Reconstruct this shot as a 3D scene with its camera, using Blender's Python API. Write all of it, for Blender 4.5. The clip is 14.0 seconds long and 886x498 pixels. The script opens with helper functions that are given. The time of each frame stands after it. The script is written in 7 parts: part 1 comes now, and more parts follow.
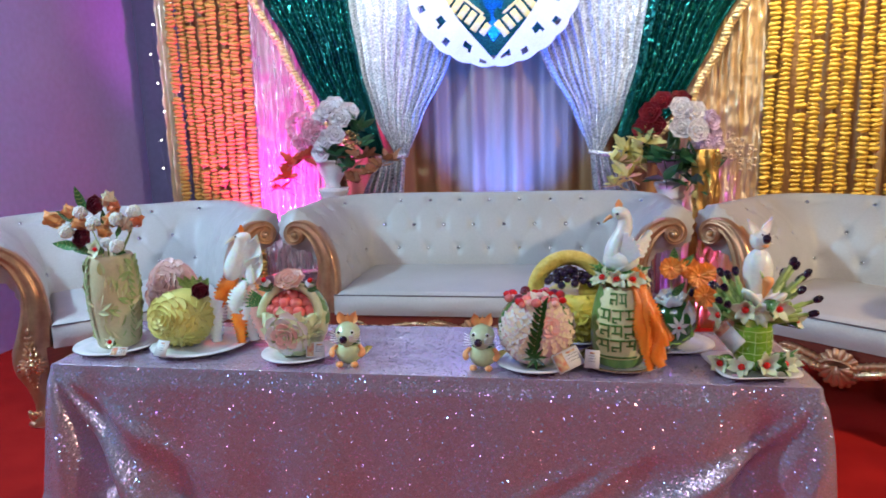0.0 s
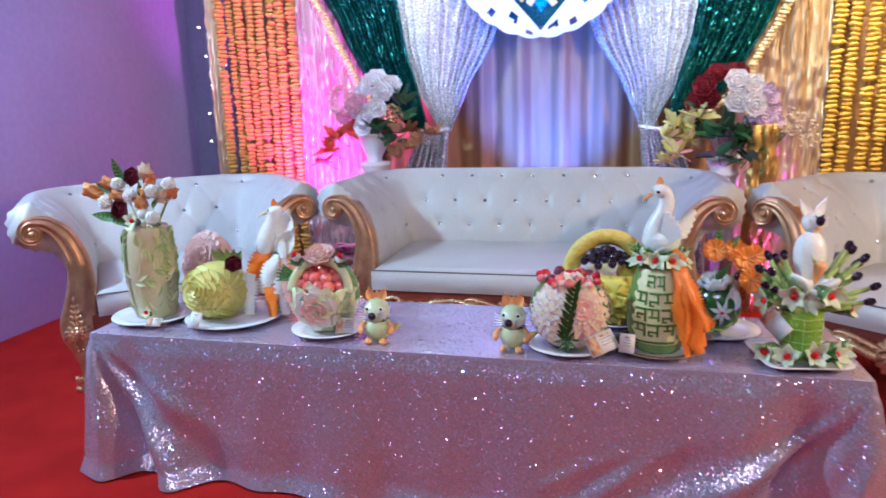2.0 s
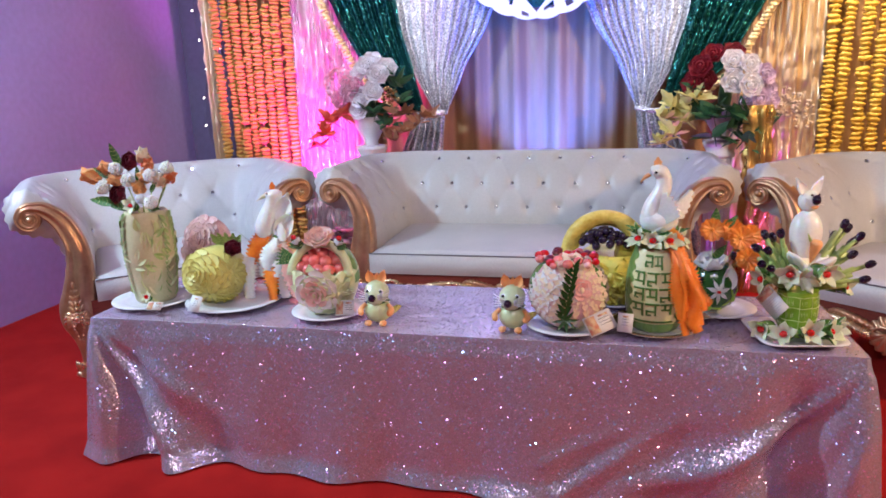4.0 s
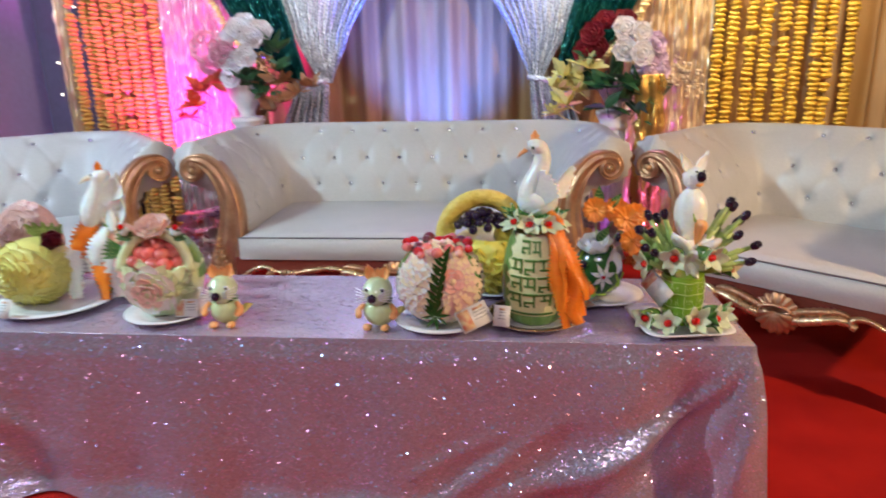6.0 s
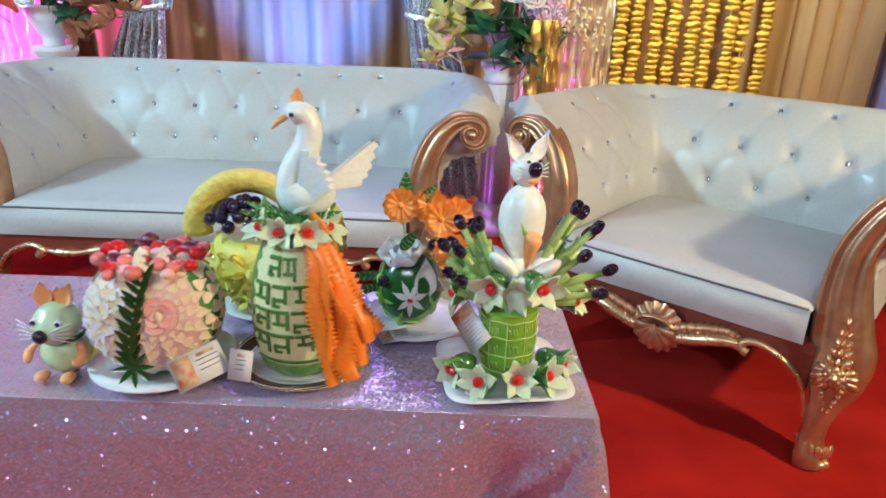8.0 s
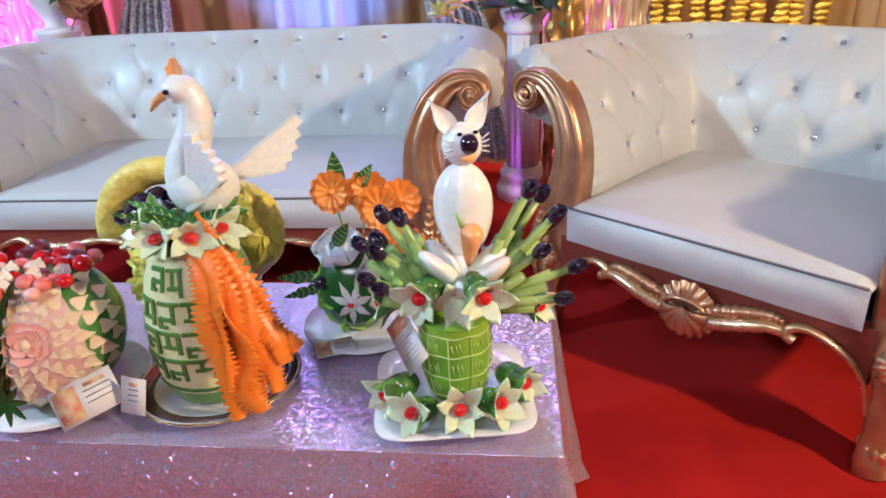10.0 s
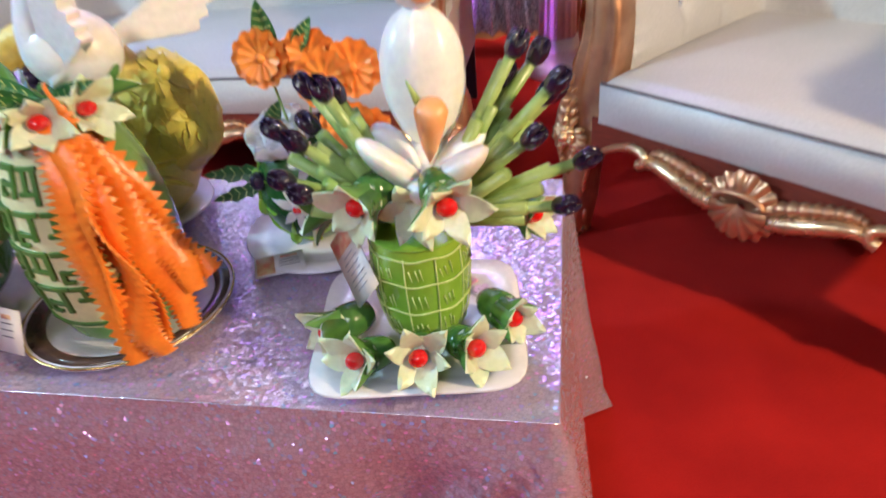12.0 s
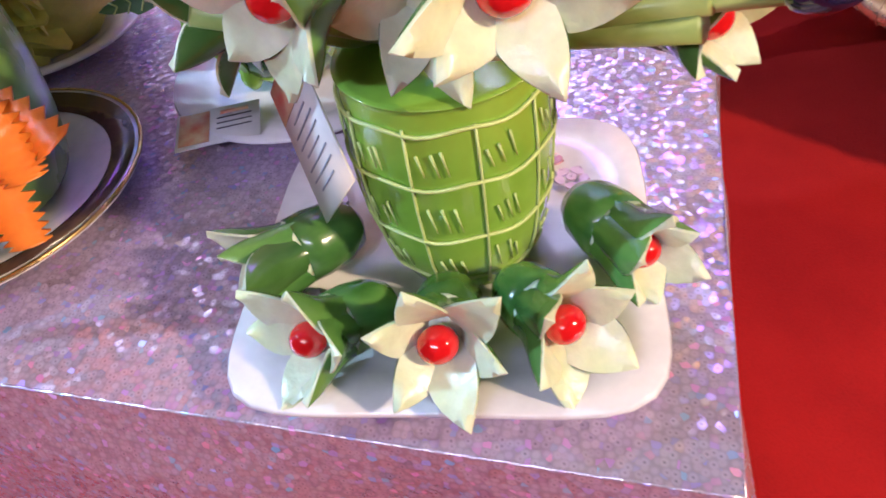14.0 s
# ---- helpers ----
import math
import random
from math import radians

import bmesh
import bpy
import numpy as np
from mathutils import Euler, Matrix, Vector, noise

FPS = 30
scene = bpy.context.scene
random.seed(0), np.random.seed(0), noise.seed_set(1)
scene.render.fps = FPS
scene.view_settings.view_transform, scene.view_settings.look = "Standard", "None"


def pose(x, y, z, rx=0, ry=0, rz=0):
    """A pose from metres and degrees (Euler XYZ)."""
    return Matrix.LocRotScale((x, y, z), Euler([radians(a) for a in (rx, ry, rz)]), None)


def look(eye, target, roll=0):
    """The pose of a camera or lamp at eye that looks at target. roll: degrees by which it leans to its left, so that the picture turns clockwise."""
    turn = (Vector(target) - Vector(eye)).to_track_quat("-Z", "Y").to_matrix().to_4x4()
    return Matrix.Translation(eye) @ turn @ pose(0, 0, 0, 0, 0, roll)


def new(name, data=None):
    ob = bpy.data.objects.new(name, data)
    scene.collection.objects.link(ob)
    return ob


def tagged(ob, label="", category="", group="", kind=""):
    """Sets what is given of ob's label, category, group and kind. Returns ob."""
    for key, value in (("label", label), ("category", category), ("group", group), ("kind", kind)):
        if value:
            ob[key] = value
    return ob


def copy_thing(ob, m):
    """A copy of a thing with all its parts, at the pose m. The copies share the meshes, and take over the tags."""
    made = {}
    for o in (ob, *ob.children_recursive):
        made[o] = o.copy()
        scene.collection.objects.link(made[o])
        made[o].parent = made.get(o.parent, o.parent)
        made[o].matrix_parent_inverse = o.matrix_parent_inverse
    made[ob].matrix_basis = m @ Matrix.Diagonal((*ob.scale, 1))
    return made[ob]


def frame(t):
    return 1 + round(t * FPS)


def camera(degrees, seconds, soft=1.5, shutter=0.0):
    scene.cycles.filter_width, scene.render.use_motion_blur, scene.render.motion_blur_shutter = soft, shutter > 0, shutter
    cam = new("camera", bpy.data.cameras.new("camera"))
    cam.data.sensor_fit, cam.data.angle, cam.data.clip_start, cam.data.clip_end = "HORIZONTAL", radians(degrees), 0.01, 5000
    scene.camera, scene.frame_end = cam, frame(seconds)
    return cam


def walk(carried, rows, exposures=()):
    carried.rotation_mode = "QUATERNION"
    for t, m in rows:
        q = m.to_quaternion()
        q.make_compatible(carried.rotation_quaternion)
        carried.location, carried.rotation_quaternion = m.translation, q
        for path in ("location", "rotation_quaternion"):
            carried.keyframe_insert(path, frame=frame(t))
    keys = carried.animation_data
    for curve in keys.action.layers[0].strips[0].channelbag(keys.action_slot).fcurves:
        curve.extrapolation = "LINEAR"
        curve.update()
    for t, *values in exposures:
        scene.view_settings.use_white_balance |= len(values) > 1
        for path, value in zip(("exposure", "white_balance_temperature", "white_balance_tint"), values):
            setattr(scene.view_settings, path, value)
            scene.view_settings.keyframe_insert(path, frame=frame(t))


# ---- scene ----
cam = camera(66.4, 14.0, soft=1.7, shutter=0.5)
PATH = [
    (0, (0.455, 0.162, 1.146), (0.131, 2.103, 0.787), -1.7),
    (0.5, (0.488, 0.244, 1.145), (0.028, 2.153, 0.762), -1.5),
    (1, (0.514, 0.306, 1.139), (-0.09, 2.168, 0.732), -1.8),
    (1.5, (0.523, 0.29, 1.137), (-0.051, 2.154, 0.694), -1.6),
    (2, (0.5, 0.224, 1.139), (0.03, 2.121, 0.713), -1.6),
    (2.5, (0.456, 0.148, 1.132), (0.1, 2.056, 0.647), -2.0),
    (3, (0.447, 0.139, 1.139), (0.081, 2.049, 0.671), -1.8),
    (5.3, (0.585, 0.36, 1.13), (0.031, 2.221, 0.649), -2.6),
    (5.5, (0.59, 0.374, 1.131), (0.111, 2.252, 0.639), -2.4),
    (6, (0.582, 0.459, 1.115), (0.378, 2.368, 0.554), -1.4),
    (6.5, (0.569, 0.628, 1.108), (0.532, 2.524, 0.471), -1.6),
    (7, (0.593, 0.765, 1.095), (0.798, 2.633, 0.411), -1.7),
    (7.5, (0.709, 0.879, 1.078), (0.943, 2.739, 0.383), -0.6),
    (8, (0.876, 1.021, 1.079), (0.875, 2.89, 0.367), 2.1),
    (8.5, (0.924, 1.113, 1.055), (0.874, 2.933, 0.228), -0.5),
    (8.7, (0.919, 1.162, 1.048), (0.991, 2.978, 0.214), -0.4),
    (10.8, (1.16, 1.266, 1.042), (0.795, 3.057, 0.23), -3.4),
    (11, (1.163, 1.271, 1.036), (0.801, 3.053, 0.204), -3.1),
    (11.5, (1.155, 1.351, 1.001), (0.831, 3.098, 0.084), -4.0),
    (12, (1.128, 1.499, 0.934), (0.788, 3.133, -0.168), -5.6),
    (12.5, (1.097, 1.635, 0.855), (0.711, 3.131, -0.415), -7.1),
    (13, (1.083, 1.722, 0.79), (0.658, 3.109, -0.587), -7.9),
    (13.5, (1.08, 1.765, 0.759), (0.641, 3.095, -0.669), -8.6),
    (14, (1.072, 1.79, 0.743), (0.577, 3.099, -0.686), -10.8),
]
walk(cam, [(t, look(eye, target, roll)) for t, eye, target, roll in PATH],
     [(0, -0.14, 6300, 4), (0.5, -0.04, 6500, 20), (1.0, -0.03, 6300, 4), (1.5, 0.10, 5900, 12), (2.0, 0.13, 6000, 10), (2.5, 0.15, 5900, 15), (3.1, 0.10, 6150, 22), (5.4, 0.04, 7400, 8), (6.4, 0.14, 7000, 0), (7, 0.33, 6050, -13), (8, 0.34, 6200, -11), (8.6, 0.47, 6200, -9), (11, 0.37, 6250, 9), (12, 0.46, 6350, 2), (12.5, 0.62, 6400, 3), (13.5, 0.68, 6250, 13), (14, 0.62, 5950, 14)])


# ---- world and lights ----
world = bpy.data.worlds.new("hall_air")
scene.world = world
world.use_nodes = True
world.node_tree.nodes["Background"].inputs[0].default_value = (0.30, 0.28, 0.36, 1)
world.node_tree.nodes["Background"].inputs[1].default_value = 0.012


def lamp(name, kind, at, to, watts, colour, size=0.3, size_y=None, spread=None, cone=60, blend=0.6):
    data = bpy.data.lights.new(name, kind)
    data.energy, data.color = watts, colour
    if kind == "AREA":
        data.size = size
        if size_y:
            data.shape, data.size_y = "RECTANGLE", size_y
        if spread:
            data.spread = radians(spread)
    else:
        data.shadow_soft_size = size
    if kind == "SPOT":
        data.spot_size, data.spot_blend = radians(cone), blend
    ob = new(name, data)
    ob.matrix_world = look(at, to)
    return ob


KEY_AT, COOL_AT = (2.9, 1.45, 1.66), (-2.2, 1.52, 2.26)
lamp("warm_flood_light", "AREA", KEY_AT, (0.6, 2.9, 0.5), 45, (1.0, 0.73, 0.46), 0.1)
lamp("cool_flood_light", "AREA", COOL_AT, (0.4, 3.1, 0.5), 80, (0.51, 0.78, 1.0), 0.1)
# added fill from the front, brightens the fruit and the cloth
lamp("front_fill_light", "AREA", (0.3, -1.1, 3.02), (0.3, 1.6, 0.6), 54, (1.0, 0.97, 0.93), 2.6, 0.5)
lamp("backdrop_wash", "AREA", (0.25, 3.88, 3.0), (0.25, 4.62, 2.2), 58, (0.93, 0.95, 1.0), 3.5, 0.12, 94)
lamp("gold_wash", "SPOT", (2.05, 3.35, 3.0), (1.95, 4.5, 1.25), 270, (1.0, 0.80, 0.46), 0.08, cone=62, blend=0.7)
lamp("pink_uplight", "SPOT", (-1.30, 4.0, 0.30), (-1.36, 4.52, 1.25), 290, (1.0, 0.05, 0.85), 0.05, cone=92, blend=0.9)
lamp("blue_uplight", "SPOT", (0.12, 3.98, 0.25), (0.14, 4.62, 1.30), 620, (0.03, 0.12, 1.0), 0.05, cone=66, blend=0.9)
lamp("violet_uplight", "SPOT", (1.45, 3.75, 0.10), (1.08, 4.2, 0.45), 33, (0.60, 0.14, 1.0), 0.05, cone=95, blend=0.9)
lamp("violet_wash", "SPOT", (-1.55, 1.3, 2.4), (-2.5, 3.0, 1.25), 40, (0.36, 0.20, 1.0), 0.15, cone=110, blend=0.9)
lamp("violet_backlight", "SPOT", (0.55, 4.30, 2.75), (0.75, 2.3, 0.4), 80, (0.44, 0.14, 1.0), 0.5, cone=60, blend=0.8)
lamp("blue_wash", "SPOT", (0.6, -0.9, 2.95), (0.2, 2.0, 0.2), 70, (0.26, 0.30, 1.0), 0.1, cone=72, blend=0.9)

# ---- materials ----


def mat(name, col, col2=None, rough=0.5, metal=0.0, nscale=12.0, bump=0.15, bscale=90.0, spec=0.5, sub=0.0, coat=0.0, rand=0.0, stretch=(1, 1, 1), emit=0.0, ior=None, trans=0.0):
    m = bpy.data.materials.new(name)
    m.use_nodes = True
    t = m.node_tree
    n, link = t.nodes, t.links
    b = n["Principled BSDF"]
    co = n.new("ShaderNodeTexCoord")
    mp = n.new("ShaderNodeMapping")
    mp.inputs["Scale"].default_value = stretch
    link.new(co.outputs["Object"], mp.inputs["Vector"])
    n1 = n.new("ShaderNodeTexNoise")
    n1.inputs["Scale"].default_value, n1.inputs["Detail"].default_value = nscale, 6
    link.new(mp.outputs[0], n1.inputs["Vector"])
    n2 = n.new("ShaderNodeTexNoise")
    n2.inputs["Scale"].default_value, n2.inputs["Detail"].default_value = bscale, 3
    link.new(mp.outputs[0], n2.inputs["Vector"])
    ramp = n.new("ShaderNodeMapRange")
    ramp.inputs[1].default_value, ramp.inputs[2].default_value = 0.32, 0.68
    link.new(n1.outputs["Fac"], ramp.inputs[0])
    mix = n.new("ShaderNodeMix")
    mix.data_type = "RGBA"
    c2 = col2 if col2 else tuple(c * 0.8 for c in col)
    mix.inputs[6].default_value, mix.inputs[7].default_value = (*col, 1), (*c2, 1)
    link.new(ramp.outputs[0], mix.inputs[0])
    fine = n.new("ShaderNodeMapRange")
    fine.inputs[3].default_value, fine.inputs[4].default_value = 0.86, 1.12
    link.new(n2.outputs["Fac"], fine.inputs[0])
    hsv = n.new("ShaderNodeHueSaturation")
    link.new(mix.outputs[2], hsv.inputs["Color"])
    if rand:
        info = n.new("ShaderNodeObjectInfo")
        rr = n.new("ShaderNodeMapRange")
        rr.inputs[3].default_value, rr.inputs[4].default_value = 1 - rand, 1 + rand
        link.new(info.outputs["Random"], rr.inputs[0])
        mul = n.new("ShaderNodeMath")
        mul.operation = "MULTIPLY"
        link.new(rr.outputs[0], mul.inputs[0])
        link.new(fine.outputs[0], mul.inputs[1])
        link.new(mul.outputs[0], hsv.inputs["Value"])
    else:
        link.new(fine.outputs[0], hsv.inputs["Value"])
    link.new(hsv.outputs[0], b.inputs["Base Color"])
    rg = n.new("ShaderNodeMapRange")
    rg.inputs[3].default_value, rg.inputs[4].default_value = max(0.02, rough - 0.07), min(1, rough + 0.07)
    link.new(n1.outputs["Fac"], rg.inputs[0])
    link.new(rg.outputs[0], b.inputs["Roughness"])
    b.inputs["Metallic"].default_value = metal
    b.inputs["Specular IOR Level"].default_value = spec
    b.inputs["Coat Weight"].default_value = coat
    b.inputs["Coat Roughness"].default_value = 0.12
    if sub:
        b.inputs["Subsurface Weight"].default_value = sub
        b.inputs["Subsurface Radius"].default_value = (0.012, 0.008, 0.005)
        b.inputs["Subsurface Scale"].default_value = 0.6
    if ior:
        b.inputs["IOR"].default_value = ior
    b.inputs["Transmission Weight"].default_value = trans
    if emit:
        b.inputs["Emission Color"].default_value = (*col, 1)
        b.inputs["Emission Strength"].default_value = emit
    if bump:
        bp = n.new("ShaderNodeBump")
        bp.inputs["Strength"].default_value, bp.inputs["Distance"].default_value = bump, 0.004
        link.new(n2.outputs["Fac"], bp.inputs["Height"])
        link.new(bp.outputs[0], b.inputs["Normal"])
    return m


def sequin(name, col, col2, scale, tilt=0.9, rough=0.22, metal=0.85, ring=False, flat=0.25, rare=0.88, loose=1.0):
    """Cloth covered in small tilted metal discs."""
    m = bpy.data.materials.new(name)
    m.use_nodes = True
    t = m.node_tree
    n, link = t.nodes, t.links
    b = n["Principled BSDF"]
    co = n.new("ShaderNodeTexCoord")
    vo = n.new("ShaderNodeTexVoronoi")
    vo.inputs["Scale"].default_value = scale
    vo.inputs["Randomness"].default_value = loose
    link.new(co.outputs["Object"], vo.inputs["Vector"])
    sub = n.new("ShaderNodeVectorMath")
    sub.operation = "SUBTRACT"
    sub.inputs[1].default_value = (0.5, 0.5, 0.5)
    link.new(vo.outputs["Color"], sub.inputs[0])
    sc = n.new("ShaderNodeVectorMath")
    sc.operation = "SCALE"
    sepr = n.new("ShaderNodeSeparateColor")
    link.new(vo.outputs["Color"], sepr.inputs[0])
    few = n.new("ShaderNodeMapRange")
    few.inputs[1].default_value, few.inputs[2].default_value = rare, 0.995
    few.inputs[3].default_value, few.inputs[4].default_value = flat, tilt
    link.new(sepr.outputs[2], few.inputs[0])
    link.new(few.outputs[0], sc.inputs["Scale"])
    link.new(sub.outputs[0], sc.inputs[0])
    geo = n.new("ShaderNodeNewGeometry")
    add = n.new("ShaderNodeVectorMath")
    link.new(geo.outputs["Normal"], add.inputs[0])
    link.new(sc.outputs[0], add.inputs[1])
    nm = n.new("ShaderNodeVectorMath")
    nm.operation = "NORMALIZE"
    link.new(add.outputs[0], nm.inputs[0])
    link.new(nm.outputs[0], b.inputs["Normal"])
    big = n.new("ShaderNodeTexNoise")
    big.inputs["Scale"].default_value, big.inputs["Detail"].default_value = 4.5, 5
    link.new(co.outputs["Object"], big.inputs["Vector"])
    mix = n.new("ShaderNodeMix")
    mix.data_type = "RGBA"
    mix.inputs[6].default_value, mix.inputs[7].default_value = (*col, 1), (*col2, 1)
    link.new(big.outputs["Fac"], mix.inputs[0])
    edge = n.new("ShaderNodeMapRange")
    if ring:
        # a small dark hole, a bright ring and a dark gap to the next disc
        edge.inputs[1].default_value, edge.inputs[2].default_value = 0.10, 0.22
        edge.inputs[3].default_value, edge.inputs[4].default_value = 0.60, 1.05
        gap = n.new("ShaderNodeMapRange")
        gap.inputs[1].default_value, gap.inputs[2].default_value = 0.40, 0.66
        gap.inputs[3].default_value, gap.inputs[4].default_value = 1.0, 0.80
        link.new(vo.outputs["Distance"], gap.inputs[0])
    else:
        edge.inputs[1].default_value, edge.inputs[2].default_value = 0.25, 0.75
        edge.inputs[3].default_value, edge.inputs[4].default_value = 1.1, 0.5
    link.new(vo.outputs["Distance"], edge.inputs[0])
    hsv = n.new("ShaderNodeHueSaturation")
    link.new(mix.outputs[2], hsv.inputs["Color"])
    link.new(edge.outputs[0], hsv.inputs["Value"])
    if ring:
        both = n.new("ShaderNodeMath")
        both.operation = "MULTIPLY"
        link.new(edge.outputs[0], both.inputs[0])
        link.new(gap.outputs[0], both.inputs[1])
        link.new(both.outputs[0], hsv.inputs["Value"])
        # the loose discs are iridescent, blue by way of violet to pink
        hue = n.new("ShaderNodeMapRange")
        hue.inputs[3].default_value, hue.inputs[4].default_value = 0.56, 0.92
        link.new(sepr.outputs[0], hue.inputs[0])
        tint = n.new("ShaderNodeCombineColor")
        tint.mode = "HSV"
        tint.inputs[1].default_value, tint.inputs[2].default_value = 0.55, 0.95
        link.new(hue.outputs[0], tint.inputs[0])
        turned = n.new("ShaderNodeMapRange")
        turned.inputs[1].default_value, turned.inputs[2].default_value = rare - 0.12, rare
        turned.inputs[4].default_value = 0.8
        link.new(sepr.outputs[2], turned.inputs[0])
        shine = n.new("ShaderNodeMix")
        shine.data_type = "RGBA"
        link.new(turned.outputs[0], shine.inputs[0])
        link.new(hsv.outputs[0], shine.inputs[6])
        link.new(tint.outputs[0], shine.inputs[7])
        link.new(shine.outputs[2], b.inputs["Base Color"])
    else:
        link.new(hsv.outputs[0], b.inputs["Base Color"])
    b.inputs["Metallic"].default_value, b.inputs["Roughness"].default_value = metal, rough
    return m


CARPET = mat("red_carpet", (0.40, 0.013, 0.010), (0.30, 0.009, 0.008), 0.95, bump=0.5, bscale=260, nscale=5, spec=0.1)
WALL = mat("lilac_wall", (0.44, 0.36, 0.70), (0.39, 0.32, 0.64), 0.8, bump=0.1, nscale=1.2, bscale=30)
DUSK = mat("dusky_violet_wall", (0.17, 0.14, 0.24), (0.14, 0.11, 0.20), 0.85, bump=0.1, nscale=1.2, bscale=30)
# outer walls and ceiling, out of view: kept dark to cut bounced light
HALLWALL = mat("hall_wall", (0.16, 0.14, 0.15), None, 0.9)
CEIL = mat("ceiling_paint", (0.24, 0.22, 0.23), None, 0.9)
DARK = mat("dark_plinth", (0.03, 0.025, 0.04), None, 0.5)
LEATHER = mat("silver_white_leatherette", (0.55, 0.535, 0.52), (0.48, 0.47, 0.455), 0.40, bump=0.12, bscale=160, nscale=3, coat=0.05)
PIPING = mat("dark_piping", (0.14, 0.12, 0.13), None, 0.6)
GOLDWOOD = mat("bronze_gold_leaf", (0.62, 0.36, 0.20), (0.42, 0.20, 0.11), 0.32, metal=0.75, nscale=14, bump=0.2, bscale=60)
GOLDHI = mat("bright_gold_leaf", (0.86, 0.62, 0.36), (0.60, 0.36, 0.20), 0.28, metal=0.85, nscale=20, bump=0.2, bscale=60)
REDWOOD = mat("red_brown_wood", (0.22, 0.040, 0.023), (0.14, 0.024, 0.016), 0.38, nscale=20, stretch=(1, 8, 8))
CRYSTAL = mat("crystal_button", (0.85, 0.86, 0.9), None, 0.08, metal=0.9, bump=0.6, bscale=200)
CLOTH = sequin("silver_sequin_cloth", (0.66, 0.56, 0.68), (0.56, 0.46, 0.61), 255, 1.15, 0.26, 0.60, True, 0.35, 0.964, 0.75)
SILVER = sequin("silver_sequin_drape", (0.90, 0.92, 0.98), (0.78, 0.82, 0.92), 85, 1.4, 0.25, 0.46, False, 0.6, 0.65)
GREEN = sequin("green_sequin_drape", (0.010, 0.16, 0.125), (0.006, 0.09, 0.11), 80, 1.4, 0.17, 0.8, False, 0.7, 0.6)
SATIN = mat("gold_brown_satin", (0.46, 0.27, 0.12), (0.34, 0.18, 0.08), 0.42, metal=0.15, nscale=2.5, bump=0.1, bscale=40, stretch=(6, 6, 0.6))
TINSEL = mat("gold_silver_foil", (0.82, 0.63, 0.36), (0.80, 0.70, 0.58), 0.30, metal=0.75, nscale=6, bump=0.9, bscale=34, stretch=(3, 3, 0.4))
FOILS = mat("silver_pink_foil", (0.80, 0.72, 0.70), (0.62, 0.52, 0.50), 0.28, metal=0.75, nscale=6, bump=0.9, bscale=34, stretch=(3, 3, 0.4))
MARI = mat("orange_marigold", (0.72, 0.44, 0.10), (0.56, 0.31, 0.06), 0.75, nscale=14, bump=0.6, bscale=120)
MARIY = mat("golden_marigold", (0.84, 0.58, 0.11), (0.66, 0.40, 0.05), 0.6, nscale=14, bump=0.6, bscale=120)
CREAM = mat("cream_bead_trim", (0.80, 0.62, 0.34), (0.65, 0.45, 0.2), 0.5, nscale=30)
WHITE = mat("white_paint", (0.80, 0.79, 0.80), (0.72, 0.70, 0.72), 0.5, nscale=8)
CHINA = mat("white_porcelain", (0.80, 0.79, 0.80), (0.77, 0.75, 0.78), 0.12, bump=0.0, coat=0.4, nscale=6)
CHINARIM = mat("dark_plate_rim", (0.05, 0.03, 0.03), (0.10, 0.06, 0.04), 0.2, nscale=60)
GOLDRIM = mat("gold_plate_rim", (0.7, 0.5, 0.2), None, 0.25, metal=0.9)
BOARD = sequin("blue_glitter_board", (0.02, 0.16, 0.52), (0.02, 0.36, 0.42), 120, 0.7, 0.35, 0.4)
SIGNGOLD = mat("yellow_sign_bar", (0.85, 0.62, 0.20), (0.80, 0.70, 0.42), 0.4, nscale=20)
FAIRY = mat("fairy_light", (1.0, 0.9, 0.8), None, 0.3, emit=6.0, bump=0)
WIRE = mat("thin_wire", (0.16, 0.13, 0.2), None, 0.5)
BLACKMET = mat("black_metal", (0.02, 0.02, 0.022), None, 0.4, metal=0.3)
LENS = mat("pink_led_lens", (1.0, 0.12, 0.42), None, 0.2, emit=8.0, bump=0)
GLOW = mat("flood_glass", (1.0, 0.95, 0.9), None, 0.2, emit=2.0, bump=0)
# fruit and vegetables
RIND = mat("dark_green_rind", (0.035, 0.13, 0.03), (0.10, 0.26, 0.06), 0.25, nscale=18, stretch=(1, 1, 0.25), bump=0.05, coat=0.3)
RINDL = mat("light_green_rind", (0.22, 0.36, 0.10), (0.10, 0.24, 0.05), 0.28, nscale=16, stretch=(1, 1, 0.3), bump=0.1, coat=0.25, sub=0.0)
RINDW = mat("pale_melon_flesh", (0.72, 0.73, 0.46), (0.62, 0.66, 0.34), 0.35, nscale=22, bump=0.25, bscale=140, sub=0.25)
FLESHP = mat("pale_vase_flesh", (0.64, 0.54, 0.34), (0.54, 0.52, 0.28), 0.4, nscale=9, bump=0.2, bscale=120, sub=0.0)
BAMBOO = mat("bright_green_melon_skin", (0.19, 0.37, 0.032), (0.28, 0.46, 0.060), 0.22, nscale=16, bump=0.08, coat=0.4, sub=0.0)
CARVE = mat("pale_carved_line", (0.56, 0.66, 0.24), (0.50, 0.60, 0.20), 0.4, nscale=40)
CUKE = mat("pale_cucumber_flesh", (0.76, 0.80, 0.62), (0.62, 0.71, 0.44), 0.3, nscale=30, bump=0.15, bscale=200, sub=0.35, rand=0.08)
CUKESKIN = mat("cucumber_skin", (0.030, 0.115, 0.022), (0.12, 0.26, 0.06), 0.22, nscale=40, stretch=(1, 1, 0.4), bump=0.1, coat=0.3, rand=0.25)
